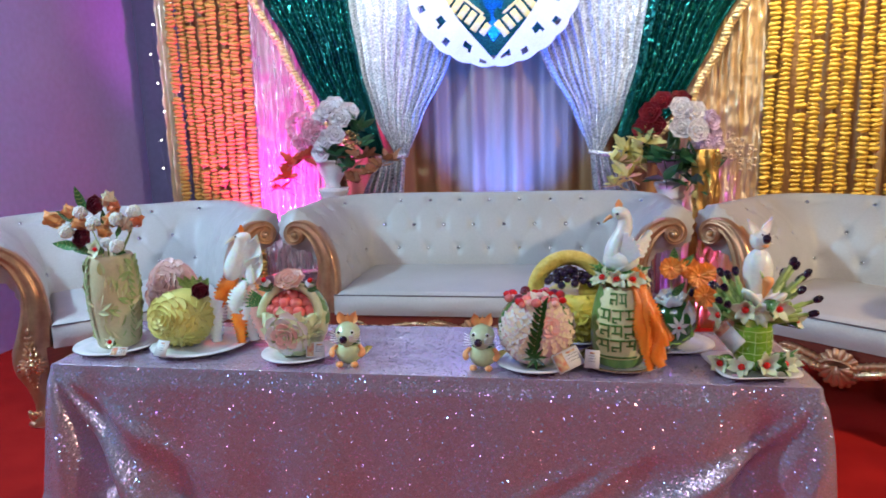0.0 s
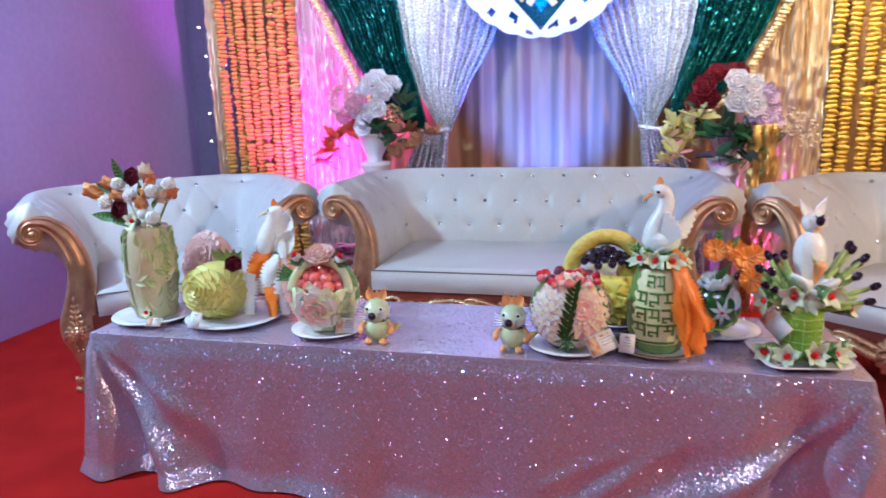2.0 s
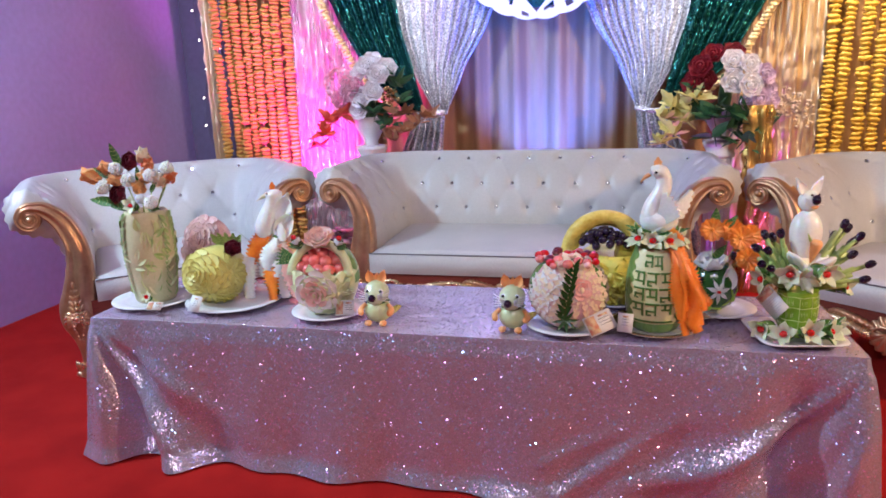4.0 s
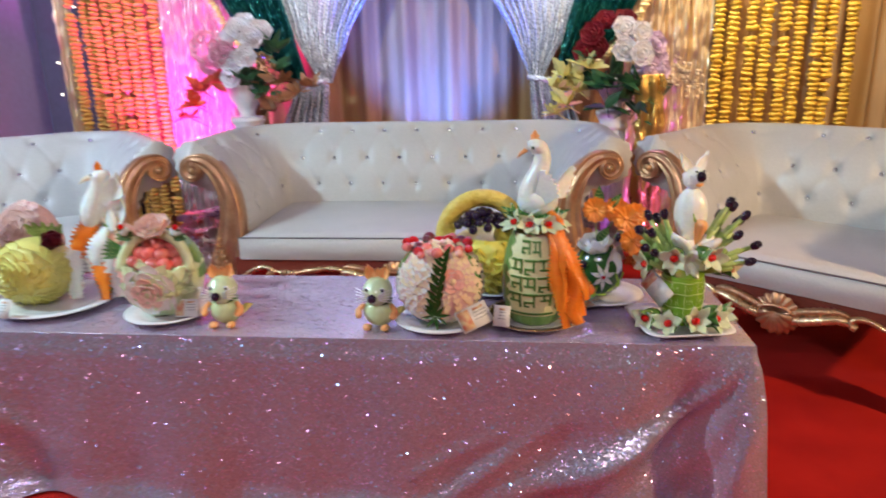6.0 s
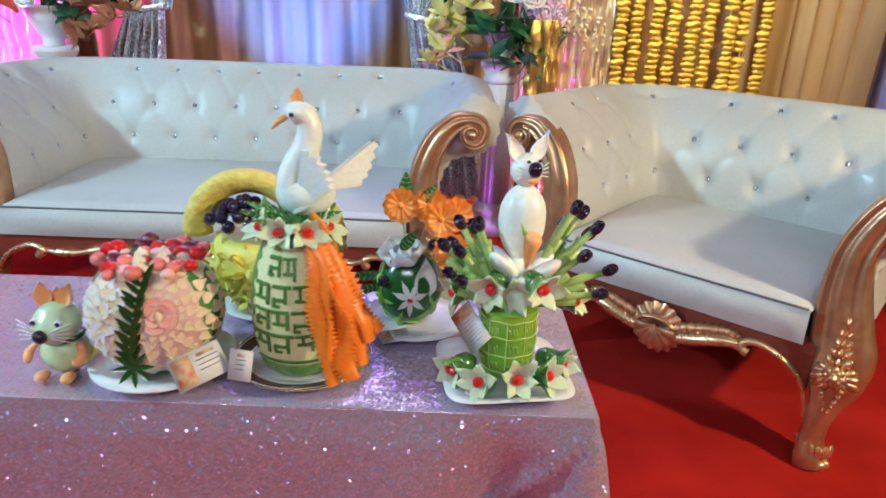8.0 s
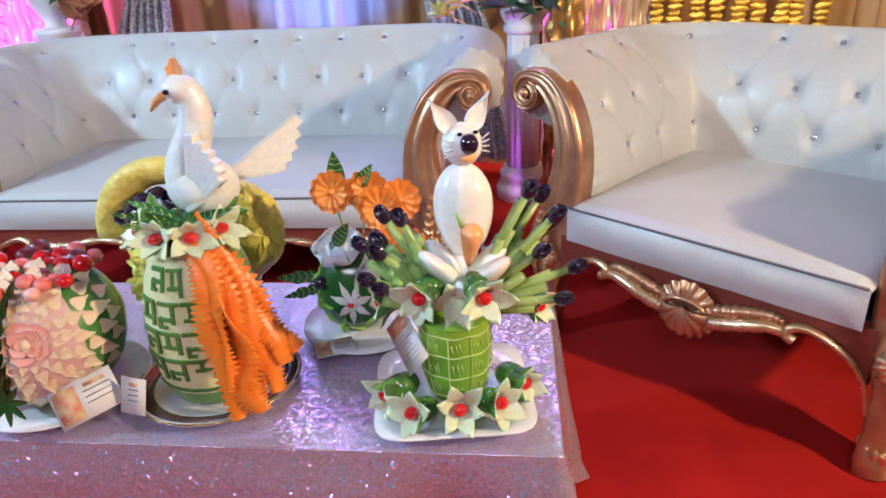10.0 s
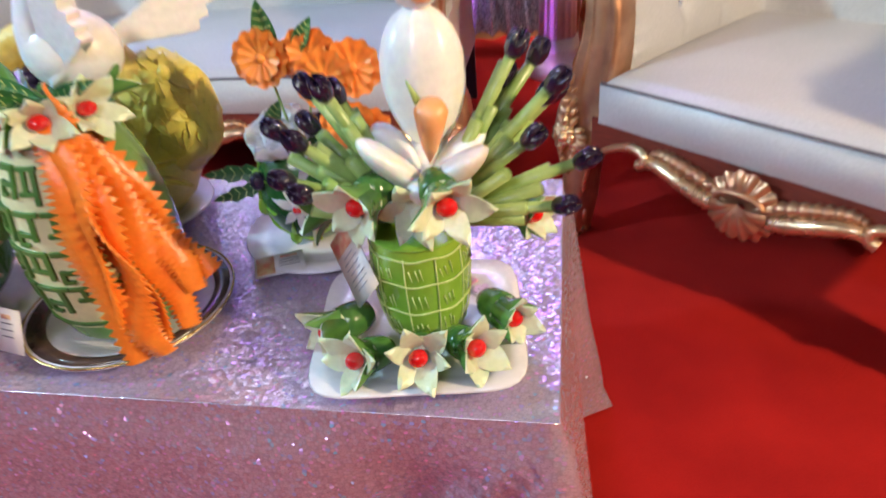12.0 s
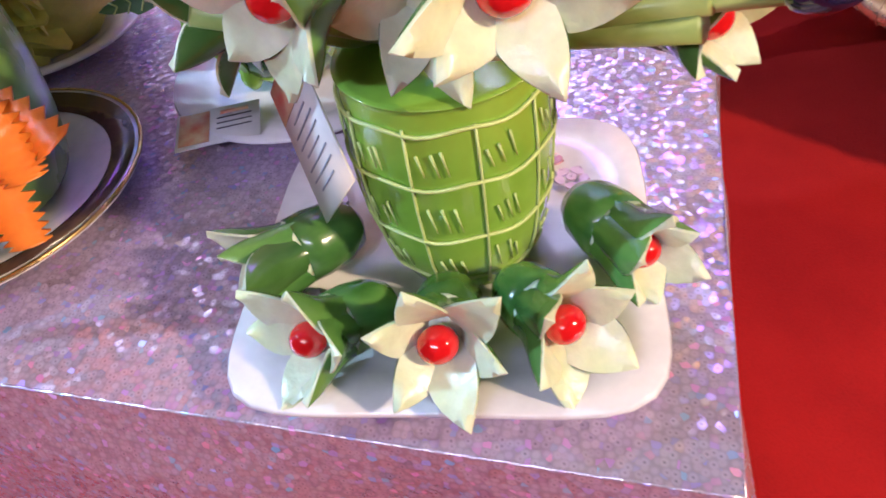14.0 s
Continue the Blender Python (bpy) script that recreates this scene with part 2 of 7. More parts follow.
CHERRY = mat("glace_cherry", (0.72, 0.012, 0.012), (0.58, 0.006, 0.008), 0.08, nscale=60, bump=0.0, coat=0.6, sub=0.0)
RADISH = mat("white_radish", (0.86, 0.85, 0.82), (0.80, 0.79, 0.74), 0.3, nscale=20, bump=0.12, bscale=120, sub=0.55)
RADISHP = mat("pinkish_radish", (0.78, 0.66, 0.64), (0.74, 0.72, 0.66), 0.32, nscale=25, bump=0.12, bscale=120, sub=0.55)
CARROT = mat("carrot", (0.90, 0.25, 0.030), (0.84, 0.18, 0.016), 0.34, nscale=40, bump=0.2, bscale=200, sub=0.30, rand=0.08)
OLIVE = mat("black_olive", (0.012, 0.008, 0.02), (0.03, 0.012, 0.04), 0.12, nscale=40, bump=0.05, coat=0.3)
STEM = mat("green_stem", (0.38, 0.48, 0.17), (0.22, 0.34, 0.08), 0.32, nscale=40, bump=0.1, sub=0.0, rand=0.18)
LEAF = mat("dark_leaf", (0.03, 0.13, 0.03), (0.07, 0.22, 0.06), 0.42, nscale=25, bump=0.25, rand=0.3)
LEAFD = mat("bouquet_leaf", (0.025, 0.10, 0.05), (0.06, 0.17, 0.06), 0.5, nscale=20, bump=0.25, rand=0.3)
MAROON = mat("beetroot_rose", (0.10, 0.008, 0.02), (0.18, 0.015, 0.03), 0.3, nscale=40, bump=0.2, coat=0.2)
PINKF = mat("pink_watermelon_flesh", (0.86, 0.44, 0.38), (0.82, 0.58, 0.48), 0.5, nscale=16, bump=0.2, bscale=150, sub=0.30)
PEACH = mat("peach_melon_flesh", (0.84, 0.60, 0.42), (0.78, 0.66, 0.44), 0.5, nscale=20, bump=0.2, bscale=150, sub=0.40)
PALEP = mat("white_pink_petal", (0.82, 0.77, 0.72), (0.78, 0.66, 0.60), 0.4, nscale=18, bump=0.2, bscale=120, sub=0.40)
REDB = mat("red_melon_ball", (0.78, 0.09, 0.08), (0.80, 0.26, 0.22), 0.18, nscale=30, bump=0.1, coat=0.4, sub=0.0, rand=0.15)
YELM = mat("yellow_melon", (0.76, 0.66, 0.20), (0.62, 0.56, 0.16), 0.42, nscale=16, bump=0.25, bscale=120, coat=0.05, sub=0.0)
YELN = mat("netted_yellow_skin", (0.86, 0.66, 0.16), (0.72, 0.50, 0.08), 0.45, nscale=60, bump=1.0, bscale=110)
YELB = mat("bright_yellow_melon", (0.86, 0.70, 0.14), (0.68, 0.62, 0.12), 0.42, nscale=22, bump=0.3, bscale=120, sub=0.15)
MOUSEG = mat("pale_green_guava", (0.66, 0.72, 0.46), (0.50, 0.60, 0.30), 0.3, nscale=14, bump=0.08, sub=0.0, coat=0.2)
SOFTOR = mat("soft_orange_carrot", (0.88, 0.34, 0.10), (0.84, 0.42, 0.18), 0.4, nscale=30, bump=0.15, sub=0.30)
CORALOR = mat("red_orange_carrot", (0.82, 0.19, 0.07), (0.84, 0.28, 0.12), 0.4, nscale=30, bump=0.15, sub=0.30)
DUSTY = mat("dusty_pink_flesh", (0.62, 0.33, 0.31), (0.74, 0.50, 0.45), 0.5, nscale=26, bump=0.2, sub=0.30)
BLUSH = mat("coral_petal", (0.86, 0.38, 0.32), (0.84, 0.50, 0.42), 0.5, nscale=30, bump=0.2, sub=0.30)
ROSEW = mat("white_silk_rose", (0.86, 0.84, 0.85), (0.80, 0.73, 0.78), 0.7, nscale=18, bump=0.2, rand=0.1)
ROSEP = mat("pink_silk_flower", (0.86, 0.47, 0.57), (0.80, 0.38, 0.50), 0.7, nscale=18, bump=0.2, rand=0.15)
ROSER = mat("red_silk_rose", (0.30, 0.010, 0.025), (0.22, 0.006, 0.02), 0.65, nscale=18, bump=0.2, rand=0.2)
ROSEL = mat("lavender_silk_rose", (0.74, 0.58, 0.78), (0.68, 0.50, 0.70), 0.7, nscale=18, bump=0.2, rand=0.1)
YLEAF = mat("yellow_silk_leaf", (0.84, 0.74, 0.28), (0.70, 0.64, 0.26), 0.6, nscale=20, bump=0.2, rand=0.2)
RLEAF = mat("red_silk_leaf", (0.60, 0.05, 0.04), (0.70, 0.16, 0.06), 0.6, nscale=20, bump=0.2, rand=0.2)
BLEAF = mat("bronze_silk_leaf", (0.30, 0.12, 0.06), (0.42, 0.20, 0.10), 0.55, nscale=20, bump=0.2, rand=0.25)
BEIGE = mat("beige_dried_spray", (0.66, 0.50, 0.38), None, 0.7, rand=0.15)
ORANGEF = mat("orange_carrot_flower", (0.93, 0.34, 0.07), (0.88, 0.27, 0.04), 0.42, nscale=40, bump=0.2, sub=0.25)
PALEOR = mat("pale_carrot_slice", (0.92, 0.46, 0.20), (0.90, 0.38, 0.13), 0.4, nscale=40, bump=0.15, sub=0.3)
PAPER = mat("white_card", (0.78, 0.76, 0.74), None, 0.5, bump=0.02)
INKRED = mat("red_print", (0.62, 0.14, 0.10), (0.70, 0.58, 0.34), 0.5, nscale=70)
LETTER = mat("dark_green_letter", (0.06, 0.17, 0.03), (0.10, 0.23, 0.05), 0.35, nscale=30, bump=0.2)
INKGREY = mat("faint_print", (0.34, 0.36, 0.44), None, 0.5)
INKDARK = mat("dark_print", (0.06, 0.05, 0.07), None, 0.5)
MOUSEW = mat("pale_guava_belly", (0.66, 0.74, 0.42), (0.56, 0.68, 0.32), 0.32, nscale=14, bump=0.08, coat=0.1)
PANEL = mat("cream_peeled_panel", (0.80, 0.76, 0.44), (0.72, 0.72, 0.36), 0.36, nscale=18, bump=0.25, bscale=130)
VLEAF = mat("yellow_green_carved_leaf", (0.52, 0.58, 0.24), (0.60, 0.62, 0.32), 0.38, nscale=30, bump=0.2)
VGREEN = mat("pale_green_carved_leaf", (0.40, 0.52, 0.22), (0.26, 0.40, 0.12), 0.36, nscale=26, bump=0.15)
DARKRIND = mat("blackish_green_rind", (0.014, 0.060, 0.016), (0.035, 0.12, 0.025), 0.2, nscale=18, stretch=(1, 1, 0.3), bump=0.05, coat=0.4)
GOLDFOIL = mat("crumpled_gold_foil", (0.72, 0.46, 0.14), (0.52, 0.30, 0.08), 0.28, metal=0.85, nscale=9, bump=1.0, bscale=45, stretch=(2, 2, 0.8))


# ---- mesh tools ----
class Geo:
    def __init__(self):
        self.v, self.f = [], []

    def add(self, verts, faces, m=None):
        base = len(self.v)
        if m is not None:
            verts = [m @ Vector(p) for p in verts]
        self.v.extend(tuple(p) for p in verts)
        self.f.extend(tuple(base + i for i in q) for q in faces)
        return self

    def put(self, other, m=None):
        return self.add(other.v, other.f, m)

    def mesh(self, name, material, smooth=True):
        me = bpy.data.meshes.new(name)
        me.from_pydata(self.v, [], self.f)
        me.materials.append(material)
        if smooth:
            me.polygons.foreach_set("use_smooth", [True] * len(me.polygons))
        if smooth == "crisp":
            me.set_sharp_from_angle(angle=radians(38))
        me.update()
        return me


def part(name, geo, material, parent=None, label="", smooth=True, m=None):
    ob = new(name, geo.mesh(name, material, smooth) if isinstance(geo, Geo) else geo)
    if parent is not None:
        ob.parent = parent
    if m is not None:
        ob.matrix_basis = m
    if label:
        ob["label"] = label
    return ob


def thing(name, at, label, category, group="", turn=0.0, size=(1, 1, 1)):
    ob = new(name)
    ob.empty_display_size = 0.05
    ob.matrix_basis = pose(*at, 0, 0, turn) @ Matrix.Diagonal((*size, 1))
    return tagged(ob, label, category, group)


def sheet(nu, nv, fn, close_u=False):
    """A grid of nu x nv cells from fn(u, v), u and v from 0 to 1."""
    w = nu if close_u else nu + 1
    verts = [fn(i / nu, j / nv) for j in range(nv + 1) for i in range(w)]
    faces = []
    for j in range(nv):
        for i in range(nu):
            a, b = j * w + i, j * w + (i + 1) % w
            faces.append((a, b, b + w, a + w))
    return verts, faces


def lathe(prof, n=32, fn=None, caps=True):
    """Turns a profile of (radius, z) about z; fn(angle, k, r, z) may reshape the radius."""
    g = Geo()
    verts, rows = [], len(prof)
    for k, (r, z) in enumerate(prof):
        for i in range(n):
            a = 2 * math.pi * i / n
            q = fn(a, k, r, z) if fn else r
            verts.append((q * math.cos(a), q * math.sin(a), z))
    faces = [(k * n + i, k * n + (i + 1) % n, (k + 1) * n + (i + 1) % n, (k + 1) * n + i) for k in range(rows - 1) for i in range(n)]
    if caps:
        faces.append(tuple(range(n))[::-1])
        faces.append(tuple((rows - 1) * n + i for i in range(n)))
    return g.add(verts, faces)


def egg(rx, ry, rz, at=(0, 0, 0), n=20, rows=12, fn=None):
    prof = [(math.sin(math.pi * k / rows), -math.cos(math.pi * k / rows)) for k in range(rows + 1)]
    g = Geo()
    verts = []
    for r, z in prof:
        r = max(r, 0.004)
        for i in range(n):
            a = 2 * math.pi * i / n
            p = Vector((rx * r * math.cos(a), ry * r * math.sin(a), rz * z))
            if fn:
                p = fn(p, a, z)
            verts.append(p + Vector(at))
    faces = [(k * n + i, k * n + (i + 1) % n, (k + 1) * n + (i + 1) % n, (k + 1) * n + i) for k in range(rows) for i in range(n)]
    return g.add(verts, faces)


def tube(pts, radii, n=8, flat=1.0):
    """A tapered tube along points; flat squeezes it across its second direction."""
    g = Geo()
    pts = [Vector(p) for p in pts]
    if not hasattr(radii, "__len__"):
        radii = [radii] * len(pts)
    up = Vector((0.13, 0.21, 1)).normalized()
    verts = []
    side = None
    for k, p in enumerate(pts):
        d = (pts[min(k + 1, len(pts) - 1)] - pts[max(k - 1, 0)]).normalized()
        s = d.cross(up) if side is None else side - d * side.dot(d)
        if s.length < 1e-4:
            s = d.cross(Vector((1, 0, 0)))
        s.normalize()
        side = s
        t = d.cross(s)
        for i in range(n):
            a = 2 * math.pi * i / n
            verts.append(p + radii[k] * (math.cos(a) * s + flat * math.sin(a) * t))
    r = len(pts)
    faces = [(k * n + i, k * n + (i + 1) % n, (k + 1) * n + (i + 1) % n, (k + 1) * n + i) for k in range(r - 1) for i in range(n)]
    faces += [tuple(range(n))[::-1], tuple((r - 1) * n + i for i in range(n))]
    return g.add(verts, faces)


def smooth_line(pts, n=8):
    """Points along a smooth curve through pts."""
    out = []
    p = [Vector(q) for q in pts]
    for i in range(len(p) - 1):
        a, b, c, d = p[max(i - 1, 0)], p[i], p[i + 1], p[min(i + 2, len(p) - 1)]
        for k in range(n):
            t = k / n
            out.append(0.5 * (2 * b + (c - a) * t + (2 * a - 5 * b + 4 * c - d) * t * t + (3 * b - a - 3 * c + d) * t ** 3))
    out.append(p[-1])
    return out


def block(sx, sy, sz, at=(0, 0, 0), bevel=0.006):
    """A box with its centre at at and bevelled edges."""
    bm = bmesh.new()
    bmesh.ops.create_cube(bm, size=1, matrix=Matrix.Translation(at) @ Matrix.Diagonal((sx, sy, sz, 1)))
    if bevel:
        bmesh.ops.bevel(bm, geom=bm.edges[:], offset=bevel, segments=2, profile=0.5, affect="EDGES")
    g = Geo().add([v.co[:] for v in bm.verts], [tuple(v.index for v in f.verts) for f in bm.faces])
    bm.free()
    return g


def petal(length, width, cup=0.3, tip=0.5, bend=0.3, thick=0.0015, nu=4, nv=5, point=1.0):
    """A petal that starts at the origin and grows along +y, cupped and bent up towards +z."""
    def top(u, v):
        x = u * 2 - 1
        w = width * 0.5 * max(0.05, math.sin(math.pi * min(1, v ** 0.75 * 0.93 + 0.07)) ** tip)
        if point > 1:
            w *= (1 - v ** point * 0.9)
        return Vector((x * w, length * v * (1 - 0.12 * x * x), cup * width * x * x * (1 - 0.3 * v) + bend * length * v * v))
    g = Geo()
    va, fa = sheet(nu, nv, top)
    g.add(va, fa)
    g.add([p - Vector((0, 0, thick)) for p in va], [q[::-1] for q in fa])
    w = nu + 1
    ring = list(range(w)) + [j * w + nu for j in range(1, nv + 1)] + [nv * w + i for i in range(nu - 1, -1, -1)] + [j * w for j in range(nv - 1, 0, -1)]
    n0 = len(ring)
    drop = Vector((0, 0, thick))
    for i in range(n0):
        a, b = va[ring[i]], va[ring[(i + 1) % n0]]
        if (a - b).length > 1e-5:
            g.add([a, a - drop, b - drop, b], [(0, 1, 2, 3)])
    return g


def rosette(radius, layers, per, cup=0.35, seed=1, open_in=75, open_out=8, wide=1.0, heart=True, curl=0.25):
    """A carved rose or a silk flower that faces +z: layers of petals, steep within and flat at the rim."""
    rnd = random.Random(seed)
    g = Geo()
    for k in range(layers):
        t = k / max(1, layers - 1)
        r0 = radius * (0.06 + 0.40 * t)
        ln = radius * (0.30 + 0.34 * t)
        el = open_in + (open_out - open_in) * t
        for i in range(per + (k > layers / 2)):
            a = 360 * (i + 0.5 * (k % 2)) / (per + (k > layers / 2)) + rnd.uniform(-8, 8)
            p = petal(ln, ln * 1.35 * wide, cup, 0.42, curl, 0.0012, 4, 4)
            m = pose(0, 0, 0, 0, 0, a) @ pose(0, r0, -0.10 * radius * t, el + rnd.uniform(-6, 6), 0, 0)
            g.put(p, m)
    if heart:
        g.put(egg(radius * 0.15, radius * 0.15, radius * 0.26, (0, 0, radius * 0.14), 8, 6))
    return g


def facing(p, normal, spin=0.0):
    """The pose at p whose +z looks along normal."""
    q = Vector(normal).to_track_quat("Z", "Y").to_matrix().to_4x4()
    return Matrix.Translation(p) @ q @ pose(0, 0, 0, 0, 0, spin)


def leaf(length, width, bend=0.2, teeth=0, thick=0.0012):
    """A pointed leaf along +y with a folded midrib; teeth make its edge serrated."""
    n = 12 if teeth else 7

    def top(u, v):
        x = u * 2 - 1
        w = width * 0.5 * (math.sin(math.pi * (v ** 0.8)) ** 0.8) * (1 - 0.25 * v)
        if teeth:
            w *= 0.68 + 0.5 * ((v * teeth) % 1.0)
        return Vector((x * w, length * v, abs(x) * w * 0.35 + bend * length * v * v))
    va, fa = sheet(4, n, top)
    return Geo().add(va, fa).add([p - Vector((0, 0, thick)) for p in va], [q[::-1] for q in fa])


def zigzag_strip(pts, width, teeth, thick=0.004, normal=(0, -1, 0), twist=0.0, deep=0.62):
    """A flat strip along points whose two edges are cut in saw teeth."""
    line = smooth_line(pts, 10)
    nrm = Vector(normal).normalized()
    g = Geo()
    verts = []
    n = len(line)
    dense = []
    for k in range(teeth * 2 + 1):
        s = k / (teeth * 2) * (n - 1)
        i = min(int(s), n - 2)
        dense.append((line[i].lerp(line[i + 1], s - i), (line[i + 1] - line[i]).normalized(), k))
    for p, d, k in dense:
        t = k / (teeth * 2)
        side = Matrix.Rotation(radians(twist) * math.sin(t * 5 + twist), 3, d) @ d.cross(nrm)
        side.normalize()
        w = width * 0.5 * (1.0 if k % 2 else deep) * (0.55 + 0.6 * math.sin(math.pi * min(1, 0.15 + t * 0.8)))
        out = side.cross(d)
        for q, z in ((-w, 0), (0, thick * 0.45), (w, 0), (w, -thick), (-w, -thick)):
            verts.append(p + side * q + out * z)
    m = len(dense)
    faces = [(k * 5 + i, k * 5 + (i + 1) % 5, (k + 1) * 5 + (i + 1) % 5, (k + 1) * 5 + i) for k in range(m - 1) for i in range(5)]
    faces += [(0, 1, 2, 3, 4), tuple((m - 1) * 5 + i for i in range(4, -1, -1))]
    return g.add(verts, faces)


# ---- the hall ----
BACK_Y, LEFT_X, RIGHT_X, CEIL_Z = 4.78, -2.5, 2.66, 3.15


def slab(name, x0, x1, y0, y1, z0, z1, material, label, category):
    g = block(x1 - x0, y1 - y0, z1 - z0, ((x0 + x1) / 2, (y0 + y1) / 2, (z0 + z1) / 2), 0)
    return tagged(part(name, g, material, None, "", False), label, category, "", "structure")


slab("floor", -6, 6.5, -5, 5.1, -0.12, 0, CARPET, "bright red carpet laid over the whole hall floor", "floor")
slab("ceiling", -6, 6.5, -5, 5.1, CEIL_Z, CEIL_Z + 0.1, CEIL, "plain unseen ceiling, darkened to cut bounced light", "ceiling")
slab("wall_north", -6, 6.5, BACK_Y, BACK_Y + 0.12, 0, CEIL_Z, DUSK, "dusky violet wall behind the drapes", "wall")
slab("wall_west", LEFT_X - 0.12, LEFT_X, 1.2, BACK_Y, 0, CEIL_Z, WALL, "plain pale wall washed in violet light", "wall")
slab("wall_east", RIGHT_X, RIGHT_X + 0.12, 2.8, BACK_Y, 0, CEIL_Z, WALL, "plain pale wall washed in violet light", "wall")
slab("wall_south", -6, 6.5, -5.12, -5, 0, CEIL_Z, HALLWALL, "plain far wall of the hall", "wall")
slab("wall_west_outer", -6.12, -6, -5, 5.1, 0, CEIL_Z, HALLWALL, "plain side wall of the hall", "wall")
slab("wall_east_outer", 6.5, 6.62, -5, 5.1, 0, CEIL_Z, HALLWALL, "plain side wall of the hall", "wall")
slab("baseboard", RIGHT_X - 0.03, RIGHT_X, 2.8, BACK_Y, 0, 0.17, DARK, "dark plinth along the foot of the wall", "baseboard")


def flood(at, to, label):
    t = thing("flood_light", at, label, "lamp", "flood lights")
    m = look((0, 0, 0), Vector(to) - Vector(at))
    part("housing", block(0.46, 0.34, 0.12, (0, 0, 0.10), 0.02), BLACKMET, t, m=m)
    part("glass", block(0.40, 0.28, 0.008, (0, 0, 0.034), 0.002), GLOW, t, m=m)
    part("pole", tube([(0, 0, 0.10), (0, 0, CEIL_Z - at[2] - 0.02)], 0.018, 8), BLACKMET, t)
    part("ceiling_plate", lathe([(0.09, -0.02), (0.09, 0.0)], 20), BLACKMET, t, m=pose(0, 0, CEIL_Z - at[2]))


flood(KEY_AT, (0.6, 2.9, 0.5), "black stage flood light hung from the ceiling on a pole")
flood(COOL_AT, (0.4, 3.1, 0.5), "black stage flood light hung from the ceiling on a pole")
# unseen fixture, made up to carry the front fill
fill_fix = thing("ceiling_light", (0.3, -1.1, CEIL_Z), "long white tube fixture added unseen for the fill light", "lamp")
part("body", block(2.6, 0.16, 0.05, (0, 0, -0.025), 0.01), WHITE, fill_fix)
part("diffuser", block(2.5, 0.10, 0.02, (0, 0, -0.062), 0.006), GLOW, fill_fix)

# ---- sofas ----
ARM = [(0.0, 0.34), (0.0, 0.42), (0.004, 0.48), (0.02, 0.55), (0.052, 0.63), (0.098, 0.70), (0.15, 0.752), (0.20, 0.783), (0.245, 0.775), (0.278, 0.742), (0.288, 0.69),
       (0.272, 0.635), (0.225, 0.60), (0.160, 0.585), (0.115, 0.54), (0.10, 0.45), (0.10, 0.38), (0.105, 0.30)]
DEPTH = 0.64


